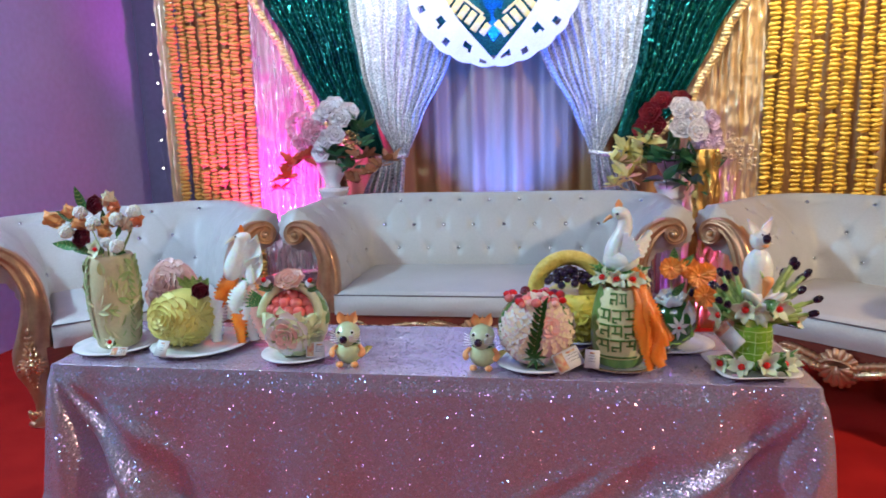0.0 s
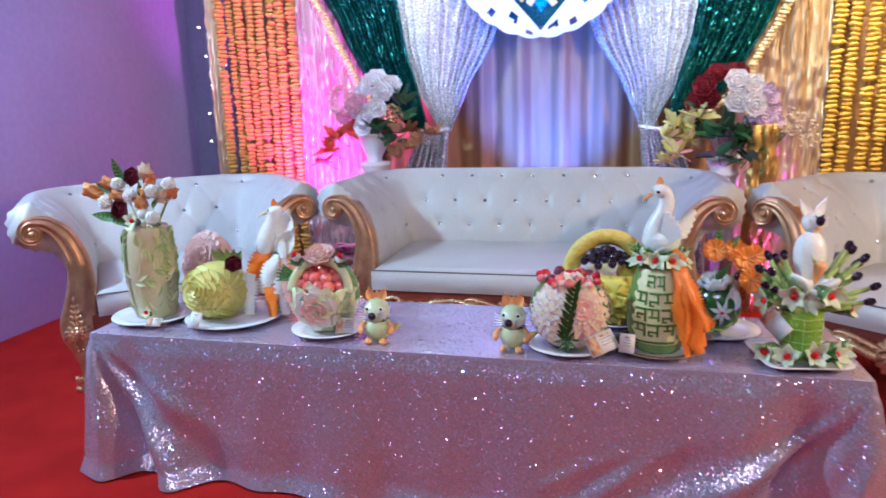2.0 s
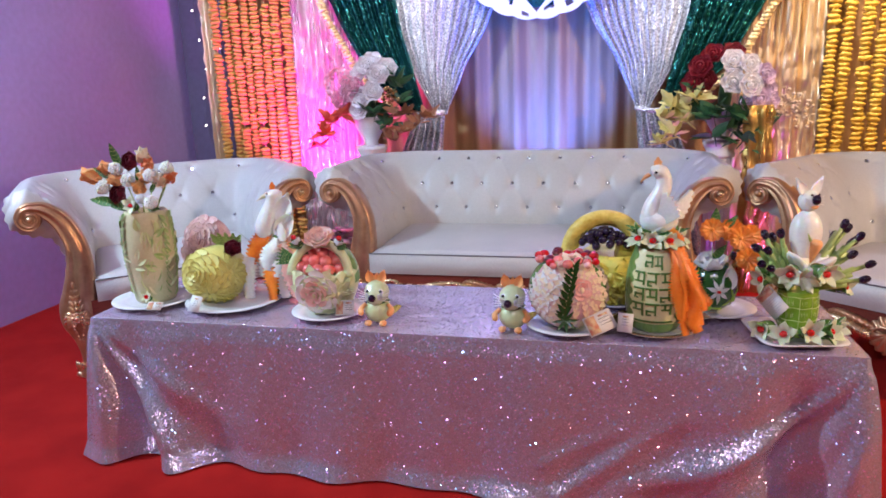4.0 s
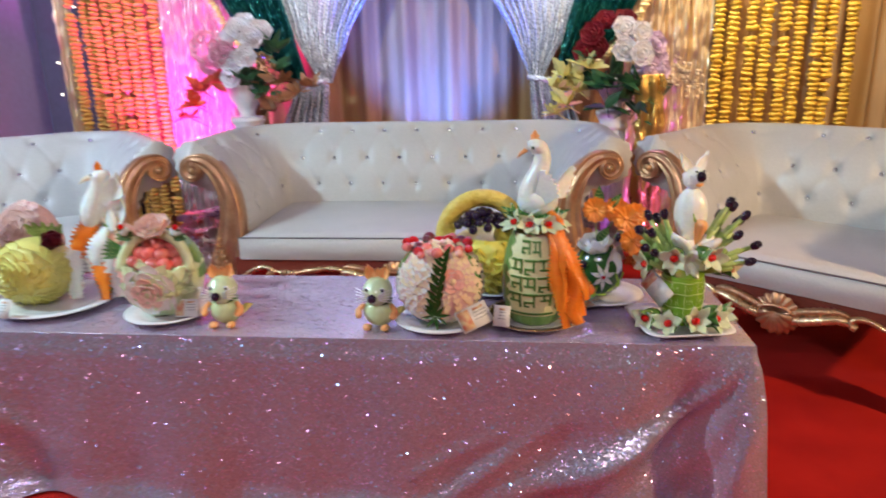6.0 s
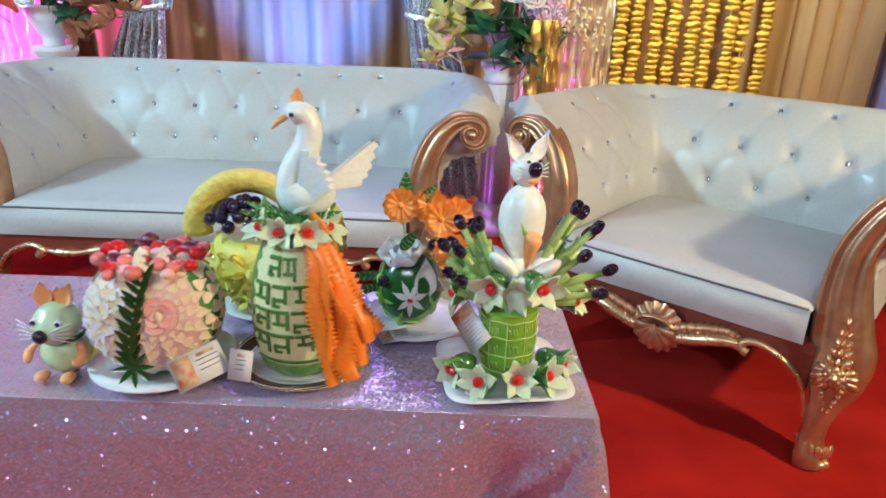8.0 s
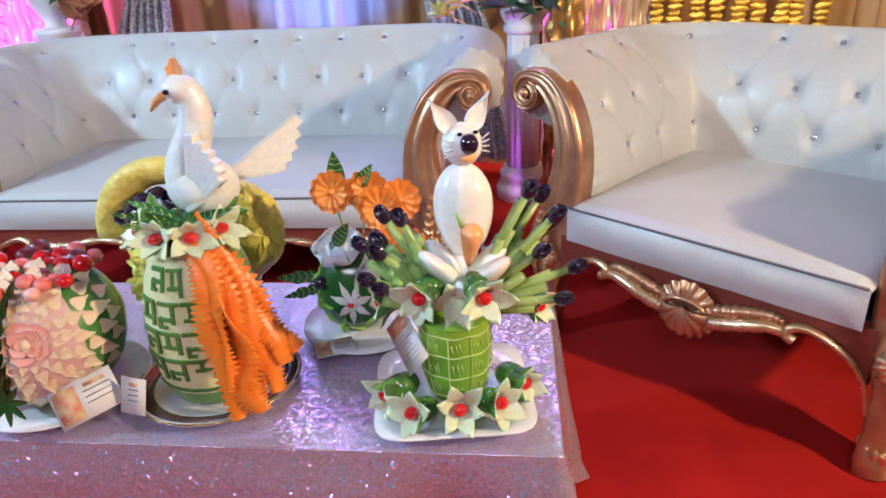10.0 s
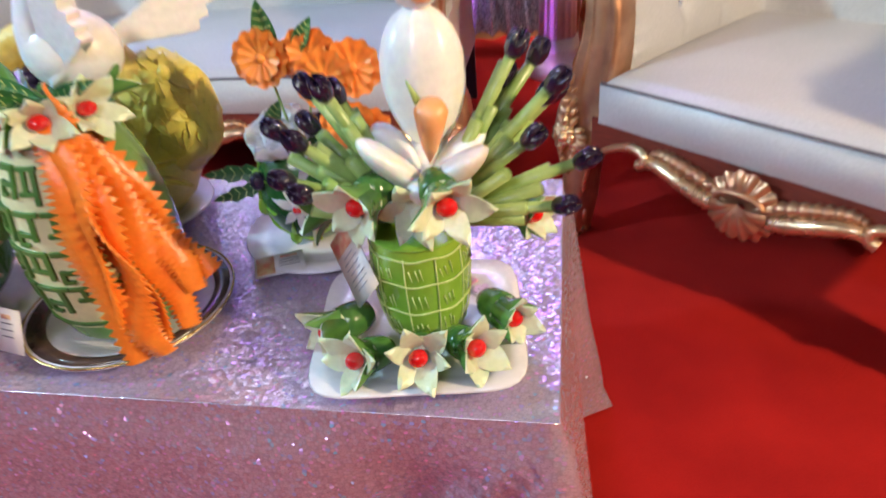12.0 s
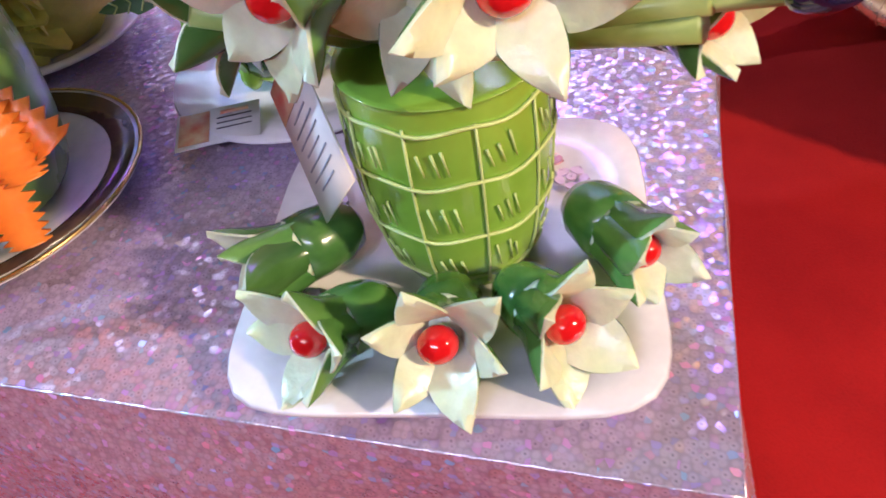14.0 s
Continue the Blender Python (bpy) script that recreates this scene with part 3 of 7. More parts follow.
def sofa_shell(hw):
    """Arms and back in one padded sweep, with tufting. Returns the geometry and the places of the buttons."""
    prof = [Vector((u, z)) for u, z in ARM]
    fine = [Vector((p.x, p.y)) for p in smooth_line([(u, z, 0) for u, z in ARM], 6)]
    arc = [0.0]
    for a, b in zip(fine, fine[1:]):
        arc.append(arc[-1] + (b - a).length)
    r = 0.07
    path = []
    y = 0.095
    while y < DEPTH - r:
        path.append((Vector((-hw, y)), Vector((-1, 0)), 0.0))
        y += 0.009
    for k in range(9):
        a = math.pi / 2 * k / 8
        path.append((Vector((-hw + r - r * math.cos(a), DEPTH - r + r * math.sin(a))), Vector((-math.cos(a), math.sin(a))), math.sin(a)))
    x = -hw + r + 0.009
    while x < hw - r:
        path.append((Vector((x, DEPTH)), Vector((0, 1)), 1.0))
        x += 0.009
    for k in range(9):
        a = math.pi / 2 * (1 - k / 8)
        path.append((Vector((hw - r + r * math.cos(a), DEPTH - r + r * math.sin(a))), Vector((math.cos(a), math.sin(a))), math.sin(a)))
    y = DEPTH - r - 0.009
    while y > 0.095:
        path.append((Vector((hw, y)), Vector((1, 0)), 0.0))
        y -= 0.009
    run = [0.0]
    for a, b in zip(path, path[1:]):
        run.append(run[-1] + (b[0] - a[0]).length)
    mid = run[-1] / 2
    # arc lengths of the button rows: two on the inner face, one on the roll
    rows = []
    for z0, odd in ((0.50, 0), (0.625, 1), (0.755, 0)):
        k = next(i for i, p in enumerate(fine) if p.y >= z0)
        rows.append((arc[k], odd))
    step = 0.163
    spots = []
    n = int(mid / step) + 1
    for row, (av, odd) in enumerate(rows):
        for i in range(-n, n + 1):
            s = mid + (i + 0.5 * odd) * step
            if 0.07 < s < run[-1] - 0.07:
                spots.append((s, av, row, i))
    folds = []
    for s, av, row, i in spots:
        for s2, av2, row2, _ in spots:
            if row2 == row + 1 and abs(abs(s2 - s) - step / 2) < 0.01:
                folds.append((s, av, s2, av2))
        if row == 0:
            folds.append((s, av, s, av - 0.10))
    S, A = np.array(run)[:, None], np.array(arc)[None, :]
    dent = np.zeros((len(run), len(arc)))
    for s, av, _, _ in spots:
        dent += 0.019 * np.exp(-((S - s) ** 2 + (A - av) ** 2) / 0.026 ** 2)
    crease = np.zeros_like(dent)
    for s, av, s2, av2 in folds:
        dx, dy = s2 - s, av2 - av
        t = np.clip(((S - s) * dx + (A - av) * dy) / (dx * dx + dy * dy), 0, 1)
        d2 = (S - s - t * dx) ** 2 + (A - av - t * dy) ** 2
        crease = np.maximum(crease, np.exp(-d2 / 0.0095 ** 2) * (0.45 + 0.55 * np.abs(2 * t - 1)))
    for c in (DEPTH - 0.095 - r + 0.055, run[-1] - (DEPTH - 0.095 - r + 0.055)):
        crease = np.maximum(crease, 1.6 * np.exp(-((S - c) / 0.012) ** 2) * (A < 0.44) * np.ones_like(A))
    lift = -dent * 0.85 - 0.0058 * crease
    ends = np.minimum(S, run[-1] - S)
    lift = lift + 0.0045 * (np.sin(A * 150) + 0.5 * np.sin(A * 61 + 2)) * np.exp(-(ends / 0.055) ** 2)
    verts = []
    nrm = []
    for i, p in enumerate(fine):
        a, b = fine[max(i - 1, 0)], fine[min(i + 1, len(fine) - 1)]
        d = (b - a).normalized()
        nrm.append(Vector((-d.y, d.x)))
    for si, (p, out, back) in enumerate(path):
        ku = 1.0 - 0.25 * back
        for ai, q in enumerate(fine):
            e = lift[si, ai]
            u, z = q.x * ku + nrm[ai].x * e, q.y + nrm[ai].y * e
            w = p + out * u
            verts.append((w.x, w.y, z))
    m = len(fine)
    faces = [(i * m + j, i * m + j + 1, (i + 1) * m + j + 1, (i + 1) * m + j) for i in range(len(path) - 1) for j in range(m - 1)]
    faces = [q[::-1] for q in faces]
    g = Geo().add(verts, faces)
    g.f.append(tuple(range(m)))
    g.f.append(tuple((len(path) - 1) * m + j for j in range(m))[::-1])
    places = []
    for s, av, _, _ in spots:
        si = min(range(len(run)), key=lambda k: abs(run[k] - s))
        ai = min(range(len(arc)), key=lambda k: abs(arc[k] - av))
        p, out, back = path[si]
        normal = Vector((out.x * nrm[ai].x, out.y * nrm[ai].x, nrm[ai].y))
        places.append((Vector(verts[si * m + ai]) + normal * 0.002, normal))
    return g, places


def ribbon(line, halves, y_of, thick):
    """A carved post in the x-z plane: a line of (x, z), half widths, its front y by height, and its depth."""
    sect = [(-1, 0.75), (-0.98, 0.25), (-0.86, 0.02), (-0.70, 0.0), (-0.55, 0.10), (-0.3, 0.0), (0, -0.10), (0.3, 0.0), (0.55, 0.10), (0.70, 0.0), (0.86, 0.02), (0.98, 0.25), (1, 0.75), (0.6, 1.0), (-0.6, 1.0)]
    verts = []
    for k, p in enumerate(line):
        a, b = line[max(k - 1, 0)], line[min(k + 1, len(line) - 1)]
        d = Vector((b[0] - a[0], b[1] - a[1]))
        d.normalize()
        nx, nz = -d.y, d.x
        flute = min(1, max(0, (p[1] - 0.24) / 0.10))
        for w, y in sect:
            if abs(w) < 0.9 and y < 0.5:
                y = flute * y + (1 - flute) * (0.16 * w * w - 0.10)
            verts.append((p[0] + nx * w * halves[k], y_of(p[1]) + y * thick, p[1] + nz * w * halves[k]))
    n, r = len(sect), len(line)
    faces = [(k * n + i, k * n + (i + 1) % n, (k + 1) * n + (i + 1) % n, (k + 1) * n + i) for k in range(r - 1) for i in range(n)]
    faces += [tuple(range(n)), tuple((r - 1) * n + i for i in range(n))[::-1]]
    return Geo().add(verts, faces)


def front_post(side, hw):
    """The scrolled arm front that runs down into a cabriole leg."""
    cx, cz = 0.200, 0.669
    line, halves = [], []
    turns = 1.6
    for k in range(40):
        t = k / 39
        a = math.pi / 2 - 2 * math.pi * turns * (1 - t)
        rad = 0.007 + 0.036 * t
        line.append((cx + rad * math.cos(a), cz + rad * math.sin(a)))
        halves.append(0.007 + 0.014 * t)
    for p in smooth_line([(0.200, 0.712, 0.021), (0.148, 0.700, 0.031), (0.095, 0.648, 0.038), (0.060, 0.57, 0.043), (0.050, 0.50, 0.048), (0.055, 0.42, 0.057), (0.068, 0.34, 0.066), (0.080, 0.285, 0.072), (0.084, 0.23, 0.064),
                          (0.078, 0.17, 0.040), (0.070, 0.11, 0.029), (0.068, 0.06, 0.027), (0.073, 0.025, 0.032), (0.078, 0.004, 0.034)], 6)[1:]:
        line.append((p.x, p.y))
        halves.append(p.z)
    line = [(side * (hw + u), z) for u, z in line]
    g = ribbon(line, halves, lambda z: -0.015 + 0.075 * max(0, z - 0.1) / 0.6 - 0.02 * math.exp(-((z - 0.02) / 0.05) ** 2), 0.085)
    if side > 0:
        g.f = [q[::-1] for q in g.f]
    return g


def carving(side, hw):
    """A palmette with a rosette and drops of beads on the knee, and a leafy foot."""
    g = Geo()
    x = side * (hw + 0.086)
    y, z = -0.022, 0.262
    # paired lobes that climb the post
    for k in range(4):
        s = 1 - 0.17 * k
        for sg in (-1, 1):
            g.put(egg(0.0085 * s, 0.011, 0.019 * s, (0, 0, 0), 8, 6), pose(x + sg * 0.016 * s, y + 0.006 + 0.003 * k, z + 0.034 + 0.024 * k, 0, sg * 34, 0))
        g.put(egg(0.006 * s, 0.011, 0.013 * s, (x, y + 0.001 + 0.003 * k, z + 0.036 + 0.024 * k), 8, 6))
    g.put(egg(0.007, 0.010, 0.015, (x, y + 0.014, z + 0.134), 8, 6))
    # a rosette, and beside it a fan of flutes
    for k in range(8):
        a = k * math.pi / 4
        g.put(egg(0.010, 0.011, 0.010, (x + 0.017 * math.cos(a), y, z + 0.017 * math.sin(a)), 8, 6))
    g.put(egg(0.012, 0.016, 0.012, (x, y - 0.006, z), 10, 8))
    for sg in (-1, 1):
        for k in range(5):
            a = radians(32 - 24 * k)
            ln = 0.036 - 0.004 * abs(k - 2)
            g.put(tube([(x + sg * (0.020 + ln * t) * math.cos(a), y + 0.004 + 0.010 * t, z + (0.020 + ln * t) * math.sin(a) - 0.008 * t * t) for t in (0, 0.35, 0.7, 1)], [0.005, 0.009, 0.009, 0.003], 8))
        for k in range(5):
            g.put(egg(0.0066 - 0.0007 * k, 0.009, 0.0075 - 0.0006 * k, (x + sg * (0.022 - 0.0042 * k), y + 0.004, z - 0.034 - 0.0155 * k), 8, 6))
    # leaves standing round the foot
    fx = side * (hw + 0.080)
    for k in range(7):
        a = radians(-165 + 25 * k)
        px, py = 0.034 * math.cos(a), 0.036 * math.sin(a)
        g.put(egg(0.010, 0.011, 0.026, (0, 0, 0), 8, 6), pose(fx + px, 0.010 + py, 0.047, -14 * math.sin(a), 14 * math.cos(a), 0))
        g.put(egg(0.012, 0.012, 0.012, (fx + px * 1.02, 0.010 + py * 1.05, 0.014), 8, 6))
    return g


def rail_edge(d, hw):
    """Height of the rail's lower edge, d metres from its middle."""
    rise = min(1, max(0, (d - 0.04) / 0.15))
    wave = 0.010 * math.sin((d - 0.19) * 19) * min(1, max(0, (d - 0.19) / 0.05)) * min(1, max(0, (hw - 0.10 - d) / 0.05))
    return 0.222 + 0.044 * rise * rise * (3 - 2 * rise) + wave - 0.085 * math.exp(-max(0, hw + 0.03 - d) / 0.035)


def sofa(seat, at, turn, label, closed=False):
    hw = seat / 2
    t = thing("sofa", at, label, "sofa", "silver sofas round the table", turn)
    shell, places = sofa_shell(hw)
    part("padded_shell", shell, LEATHER, t, "silver-white button-tufted leatherette")
    dot = egg(0.0120, 0.0120, 0.008, (0, 0, 0), 10, 6).mesh("button", CRYSTAL, False)
    for p, nrm in places:
        part("button", dot, None, t, m=facing(p, nrm))
    # cushion with a crowned top
    def top(u, v):
        x, y = (u * 2 - 1), v
        e = min(1, (1 - abs(x)) / 0.05, v / 0.04 if v < 0.5 else 1)
        z = 0.408 + 0.022 * math.sin(math.pi * min(1, 0.12 + v * 0.8)) * (1 - x ** 6) - 0.012 * (1 - math.sqrt(max(0, 1 - (1 - e) ** 2)))
        return (x * (hw + 0.004), -0.01 + v * (DEPTH + 0.03) + 0.006 * (1 - e), z)
    va, fa = sheet(44, 30, top)
    g = Geo().add(va, fa)
    def front(u, v):
        x = u * 2 - 1
        return (x * (hw + 0.004), -0.012 - 0.014 * math.sin(math.pi * v) * (1 - x ** 8) + 0.003 * noise.noise((u * 9, v * 2, 3)), 0.312 + v * 0.092)
    va, fa = sheet(44, 8, front)
    g.add(va, fa)
    part("seat_cushion", g, LEATHER, t)
    part("piping", tube([((k / 20 * 2 - 1) * hw, -0.013, 0.4045) for k in range(21)], 0.0035, 6), PIPING, t, "thin dark piping")
    # rail with a waved lower edge
    verts, faces = [], []
    n = 60
    for k in range(n + 1):
        x = (k / n * 2 - 1)
        low = rail_edge(abs(x) * (hw + 0.03), hw)
        for y in (0.0, 0.03):
            verts += [(x * (hw + 0.03), y, low), (x * (hw + 0.03), y, 0.318)]
    for k in range(n):
        a, b = k * 4, (k + 1) * 4
        faces += [(a, b, b + 1, a + 1), (a + 3, b + 3, b + 2, a + 2), (a, a + 2, b + 2, b)]
    part("rail", Geo().add(verts, faces), REDWOOD, t, "dark red-brown wood", False)
    for sgn in (-1, 1):
        # a long wave between the wing and the curl
        n = 36
        d0, d1 = 0.19, hw - 0.12
        pts = [(sgn * (d0 + (d1 - d0) * k / n), -0.008, rail_edge(d0 + (d1 - d0) * k / n, hw) - 0.002) for k in range(n + 1)]
        part("carved_moulding", tube(pts, [0.010 + 0.006 * abs(math.sin(k * 0.26 * (d1 - d0) / 0.3)) for k in range(n + 1)], 8, 0.8), GOLDHI, t, "bright gold carved wave")
        # the two bands of the wing: the upper one notched, the lower one plain
        pts = smooth_line([(sgn * 0.040, -0.016, 0.246), (sgn * 0.085, -0.018, 0.262), (sgn * 0.140, -0.016, 0.277), (sgn * 0.185, -0.012, 0.284), (sgn * 0.215, -0.010, 0.277)], 8)
        m = len(pts) - 1
        part("carved_wing", tube(pts, [0.0215 * math.sin(math.pi * (0.22 + 0.72 * q / m)) ** 0.6 * (0.84 + 0.16 * math.cos(q * 2.1)) for q in range(m + 1)], 8, 0.8), GOLDWOOD, t)
        pts = smooth_line([(sgn * 0.040, -0.020, 0.222), (sgn * 0.085, -0.026, 0.232), (sgn * 0.140, -0.026, 0.250), (sgn * 0.185, -0.022, 0.262), (sgn * 0.212, -0.018, 0.258), (sgn * 0.222, -0.016, 0.246)], 7)
        m = len(pts) - 1
        part("carved_wing", tube(pts, [0.0195 * math.sin(math.pi * (0.30 + 0.62 * q / m)) ** 0.7 for q in range(m + 1)], 10, 0.9), GOLDHI, t)
        for q in (5, 8):
            p = pts[q]
            part("carved_ring", egg(0.005, 0.020, 0.021, (p.x, p.y, p.z), 8, 6), GOLDWOOD, t)
        # the curl, which sweeps on down into the leg
        pts = smooth_line([(sgn * (hw - 0.112), -0.018, 0.248), (sgn * (hw - 0.126), -0.020, 0.256), (sgn * (hw - 0.122), -0.018, 0.274), (sgn * (hw - 0.090), -0.014, 0.280), (sgn * (hw - 0.045), -0.012, 0.266), (sgn * (hw - 0.004), -0.012, 0.240),
                           (sgn * (hw + 0.022), -0.010, 0.205), (sgn * (hw + 0.036), -0.008, 0.165), (sgn * (hw + 0.044), -0.006, 0.12)], 5)
        m = len(pts) - 1
        part("carved_curl", tube(pts, [0.0150 - 0.0105 * q / m for q in range(m + 1)], 8, 0.9), GOLDHI, t)
        p = part("arm_front_and_leg", front_post(sgn, hw), GOLDWOOD, t, "bronze-gold carved scroll arm front and cabriole leg")
        part("scroll_boss", egg(0.013, 0.014, 0.013, (sgn * (hw + 0.200), 0.052, 0.669), 12, 8), GOLDHI, p)
        part("carved_leaves", carving(sgn, hw), GOLDHI, p)
        part("back_leg", tube([(sgn * (hw - 0.02), DEPTH + 0.10, 0.30), (sgn * hw, DEPTH + 0.13, 0.14), (sgn * (hw + 0.02), DEPTH + 0.17, 0)], [0.03, 0.024, 0.02], 8), GOLDWOOD, t)
    def fan(u, v):
        a = 2 * math.pi * u
        rib = abs(math.sin(u * math.pi * 16))
        r = 0.008 + v * (0.056 + 0.008 * rib)
        return (r * math.cos(a) * 1.05, -0.020 - 0.016 * math.sin(math.pi * min(1, v * 0.85 + 0.15)) - 0.006 * rib * v, 0.238 + r * math.sin(a) * 1.05)
    va, fa = sheet(128, 7, fan)
    shellg = Geo().add(va, fa)
    def bowl(u, v):
        a = radians(-175 + 170 * u)
        rib = abs(math.sin(u * math.pi * 7))
        r = v * (0.058 + 0.006 * rib)
        return (r * math.cos(a) * 0.95, -0.034 - 0.018 * math.sin(math.pi * min(1, v * 0.7 + 0.2)) - 0.004 * rib * v, 0.252 + r * math.sin(a) * 1.2)
    va, fa = sheet(84, 7, bowl)
    shellg.add(va, fa)
    shellg.put(tube([(0.048 * math.cos(radians(a)), -0.040, 0.250 + 0.020 * math.sin(radians(a))) for a in range(0, 181, 15)], 0.006, 8))
    part("carved_shell", shellg, GOLDWOOD, t, "bronze-gold carved shell")
    if closed:
        # added panel: stops the uplights leaking under the seat, keeps it dark there
        part("light_stop_panel", block(2 * hw + 0.16, 0.02, 0.27, (0, DEPTH + 0.09, 0.185), 0.004), DARK, t, "dark panel added to stop light leaking under the sofa")
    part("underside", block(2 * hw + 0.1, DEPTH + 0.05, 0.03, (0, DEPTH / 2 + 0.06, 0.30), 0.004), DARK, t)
    return t


sofa(1.28, (0.113, 3.035, 0), 0, "long silver-white tufted sofa with bronze-gold carved arms", True)
love = sofa(0.70, (1.486, 2.712, 0), -40, "short silver-white tufted sofa turned towards the table")
tagged(copy_thing(love, pose(-1.26, 2.712, 0, 0, 0, 40)), "short silver-white tufted sofa standing before the violet wall")

# ---- table ----
TX0, TX1, TY0, TY1, TZ = -1.07, 1.13, 1.925, 2.39, 0.46
table = thing("table", (0, 0, 0), "low table under the sequinned cloth", "table")
part("tabletop", block(TX1 - TX0 - 0.02, TY1 - TY0 - 0.02, 0.03, ((TX0 + TX1) / 2, (TY0 + TY1) / 2, TZ - 0.022), 0.006), REDWOOD, table)
for x in (TX0 + 0.13, TX1 - 0.13):
    for y in (TY0 + 0.11, TY1 - 0.09):
        part("leg", block(0.05, 0.05, TZ - 0.037, (x, y, (TZ - 0.037) / 2), 0.005), REDWOOD, table)


def cloth():
    g = Geo()
    nx, ny = 120, 26
    va, fa = sheet(nx, ny, lambda u, v: (TX0 + u * (TX1 - TX0), TY0 + v * (TY1 - TY0), TZ + 0.0015 * noise.noise((u * 14, v * 5, 0.3))))
    g.add(va, fa)
    # the skirt, followed round the edge from the back left corner by way of the front
    w, d = TX1 - TX0, TY1 - TY0
    loop = []
    def side(a, b, n):
        for k in range(n):
            t = k / n
            loop.append((a[0] + (b[0] - a[0]) * t, a[1] + (b[1] - a[1]) * t))
    side((TX0, TY1), (TX0, TY0), 40)
    side((TX0, TY0), (TX1, TY0), 200)
    side((TX1, TY0), (TX1, TY1), 40)
    side((TX1, TY1), (TX0, TY1), 90)
    n = len(loop)
    EDGE = 0.0012
    spec = [(EDGE * math.sin(k * math.pi / 8), EDGE * (1 - math.cos(k * math.pi / 8)), 0.0) for k in range(4)] + [(EDGE, EDGE, k / 28) for k in range(29)]
    rows = len(spec) - 1
    verts = []
    for j, (roll, drop, t) in enumerate(spec):
        for i, (x, y) in enumerate(loop):
            px, py = loop[i - 1]
            qx, qy = loop[(i + 1) % n]
            tx, ty = qx - px, qy - py
            ln = math.hypot(tx, ty)
            ox, oy = ty / ln, -tx / ln
            # outward normal of the loop
            cx, cy = x - (TX0 + TX1) / 2, y - (TY0 + TY1) / 2
            if ox * cx + oy * cy < 0:
                ox, oy = -ox, -oy
            corner = min(math.hypot(x - a, y - b) for a in (TX0, TX1) for b in (TY0, TY1))
            cf = math.exp(-(corner / 0.16) ** 2)
            s = x * 1.0 + y * 1.7
            fold = 0.020 * math.sin(s * 11 + 2 * noise.noise((s * 1.3, 0, 1))) + 0.014 * math.sin(s * 23 + 1) + 0.012 * noise.noise((s * 6, t * 2, 5))
            near = math.exp(-((corner - 0.14) / 0.06) ** 2)
            push = 0.008 + t * 0.03 + t ** 1.2 * fold * (0.55 + 1.1 * math.exp(-(corner / 0.5) ** 2)) + t * 0.04 * cf - t ** 0.8 * 0.05 * near
            if y == TY0:
                for cx0, sg, rays in ((TX1, -1, ((39, -0.008, 5), (49, 0.025, 3.2), (60, -0.026, 5), (72, 0.010, 4), (85, 0.020, 3.6))), (TX0, 1, ((82, 0.030, 6), (66, -0.062, 4.4), (56, 0.026, 4), (45, -0.012, 4), (35, 0.010, 4)))):
                    dx, dz = sg * (x - cx0), t * TZ
                    rr = math.hypot(dx, dz)
                    ph = math.degrees(math.atan2(dz, max(1e-4, dx))) + 30 * (rr - 0.25) * (sg < 0)
                    for a0, am, wd in rays:
                        push += am * math.exp(-((ph - a0) / wd) ** 2) * min(1, rr / 0.28) * math.exp(-(rr / 0.75) ** 4)
                # narrow pulled folds that run down away from the corner
                for (ax, az), (bx, bz), am, wd in (((0.42, 0.19), (0.74, 0.44), 0.015, 0.020), ((0.54, 0.22), (0.78, 0.35), 0.009, 0.014), ((0.26, 0.30), (0.44, 0.44), 0.009, 0.016)):
                    px0, pz0 = TX1 - x - ax, t * TZ - az
                    f = min(1, max(0, (px0 * (bx - ax) + pz0 * (bz - az)) / ((bx - ax) ** 2 + (bz - az) ** 2)))
                    off = math.hypot(px0 - f * (bx - ax), pz0 - f * (bz - az))
                    push += am * math.exp(-(off / wd) ** 2) * min(1, 0.25 + f * 1.6)
            soft = min(1, t * 9)
            push = push * soft + roll
            z = TZ - drop - t * (TZ - EDGE - 0.006)
            if t > 0.9:
                push += (t - 0.9) * 0.25 * (0.6 + noise.noise((s * 5, 2, 2)))
                z += 0.003 * (0.5 + 0.5 * noise.noise((s * 7, 1, 0)))
            verts.append((x + ox * push, y + oy * push, max(z, 0.004)))
    faces = [(j * n + i, j * n + (i + 1) % n, (j + 1) * n + (i + 1) % n, (j + 1) * n + i) for j in range(rows) for i in range(n)]
    g.add(verts, faces)
    return g


tagged(part("tablecloth", cloth(), CLOTH), "silver-lilac sequinned tablecloth hanging to the floor", "tablecloth")

# ---- backdrop ----


def drape(name, left, right, z0, z1, y, folds, amp, material, label, ny=40, group="", sharp=0.0, seed=0, crumple=0.0):
    """A pleated cloth between two edges given as functions of the height fraction (0 at the top)."""
    def fn(u, v):
        xl, xr = left(v), right(v)
        z = z0 + (z1 - z0) * v
        ph = u * folds * 2 * math.pi + 1.4 * noise.noise((u * folds * 0.5, v * 0.7, seed))
        wave = math.sin(ph) + sharp * math.sin(2 * ph + 1)
        pinch = min(1.0, (xr - xl) / max(0.01, right(0) - left(0)))
        return (xl + (xr - xl) * u + 0.004 * math.sin(ph * 0.5), y + amp * (0.45 + 0.55 * pinch) * wave + 0.01 * noise.noise((u * 9, v * 5, seed + 3)) + crumple * noise.noise((u * 24, v * 34, seed)), z)
    va, fa = sheet(int(folds * 8), ny, fn)
    t = thing(name, (0, 0, 0), label, "drape", group)
    part("cloth", Geo().add(va, [q[::-1] for q in fa]), material, t)
    return t


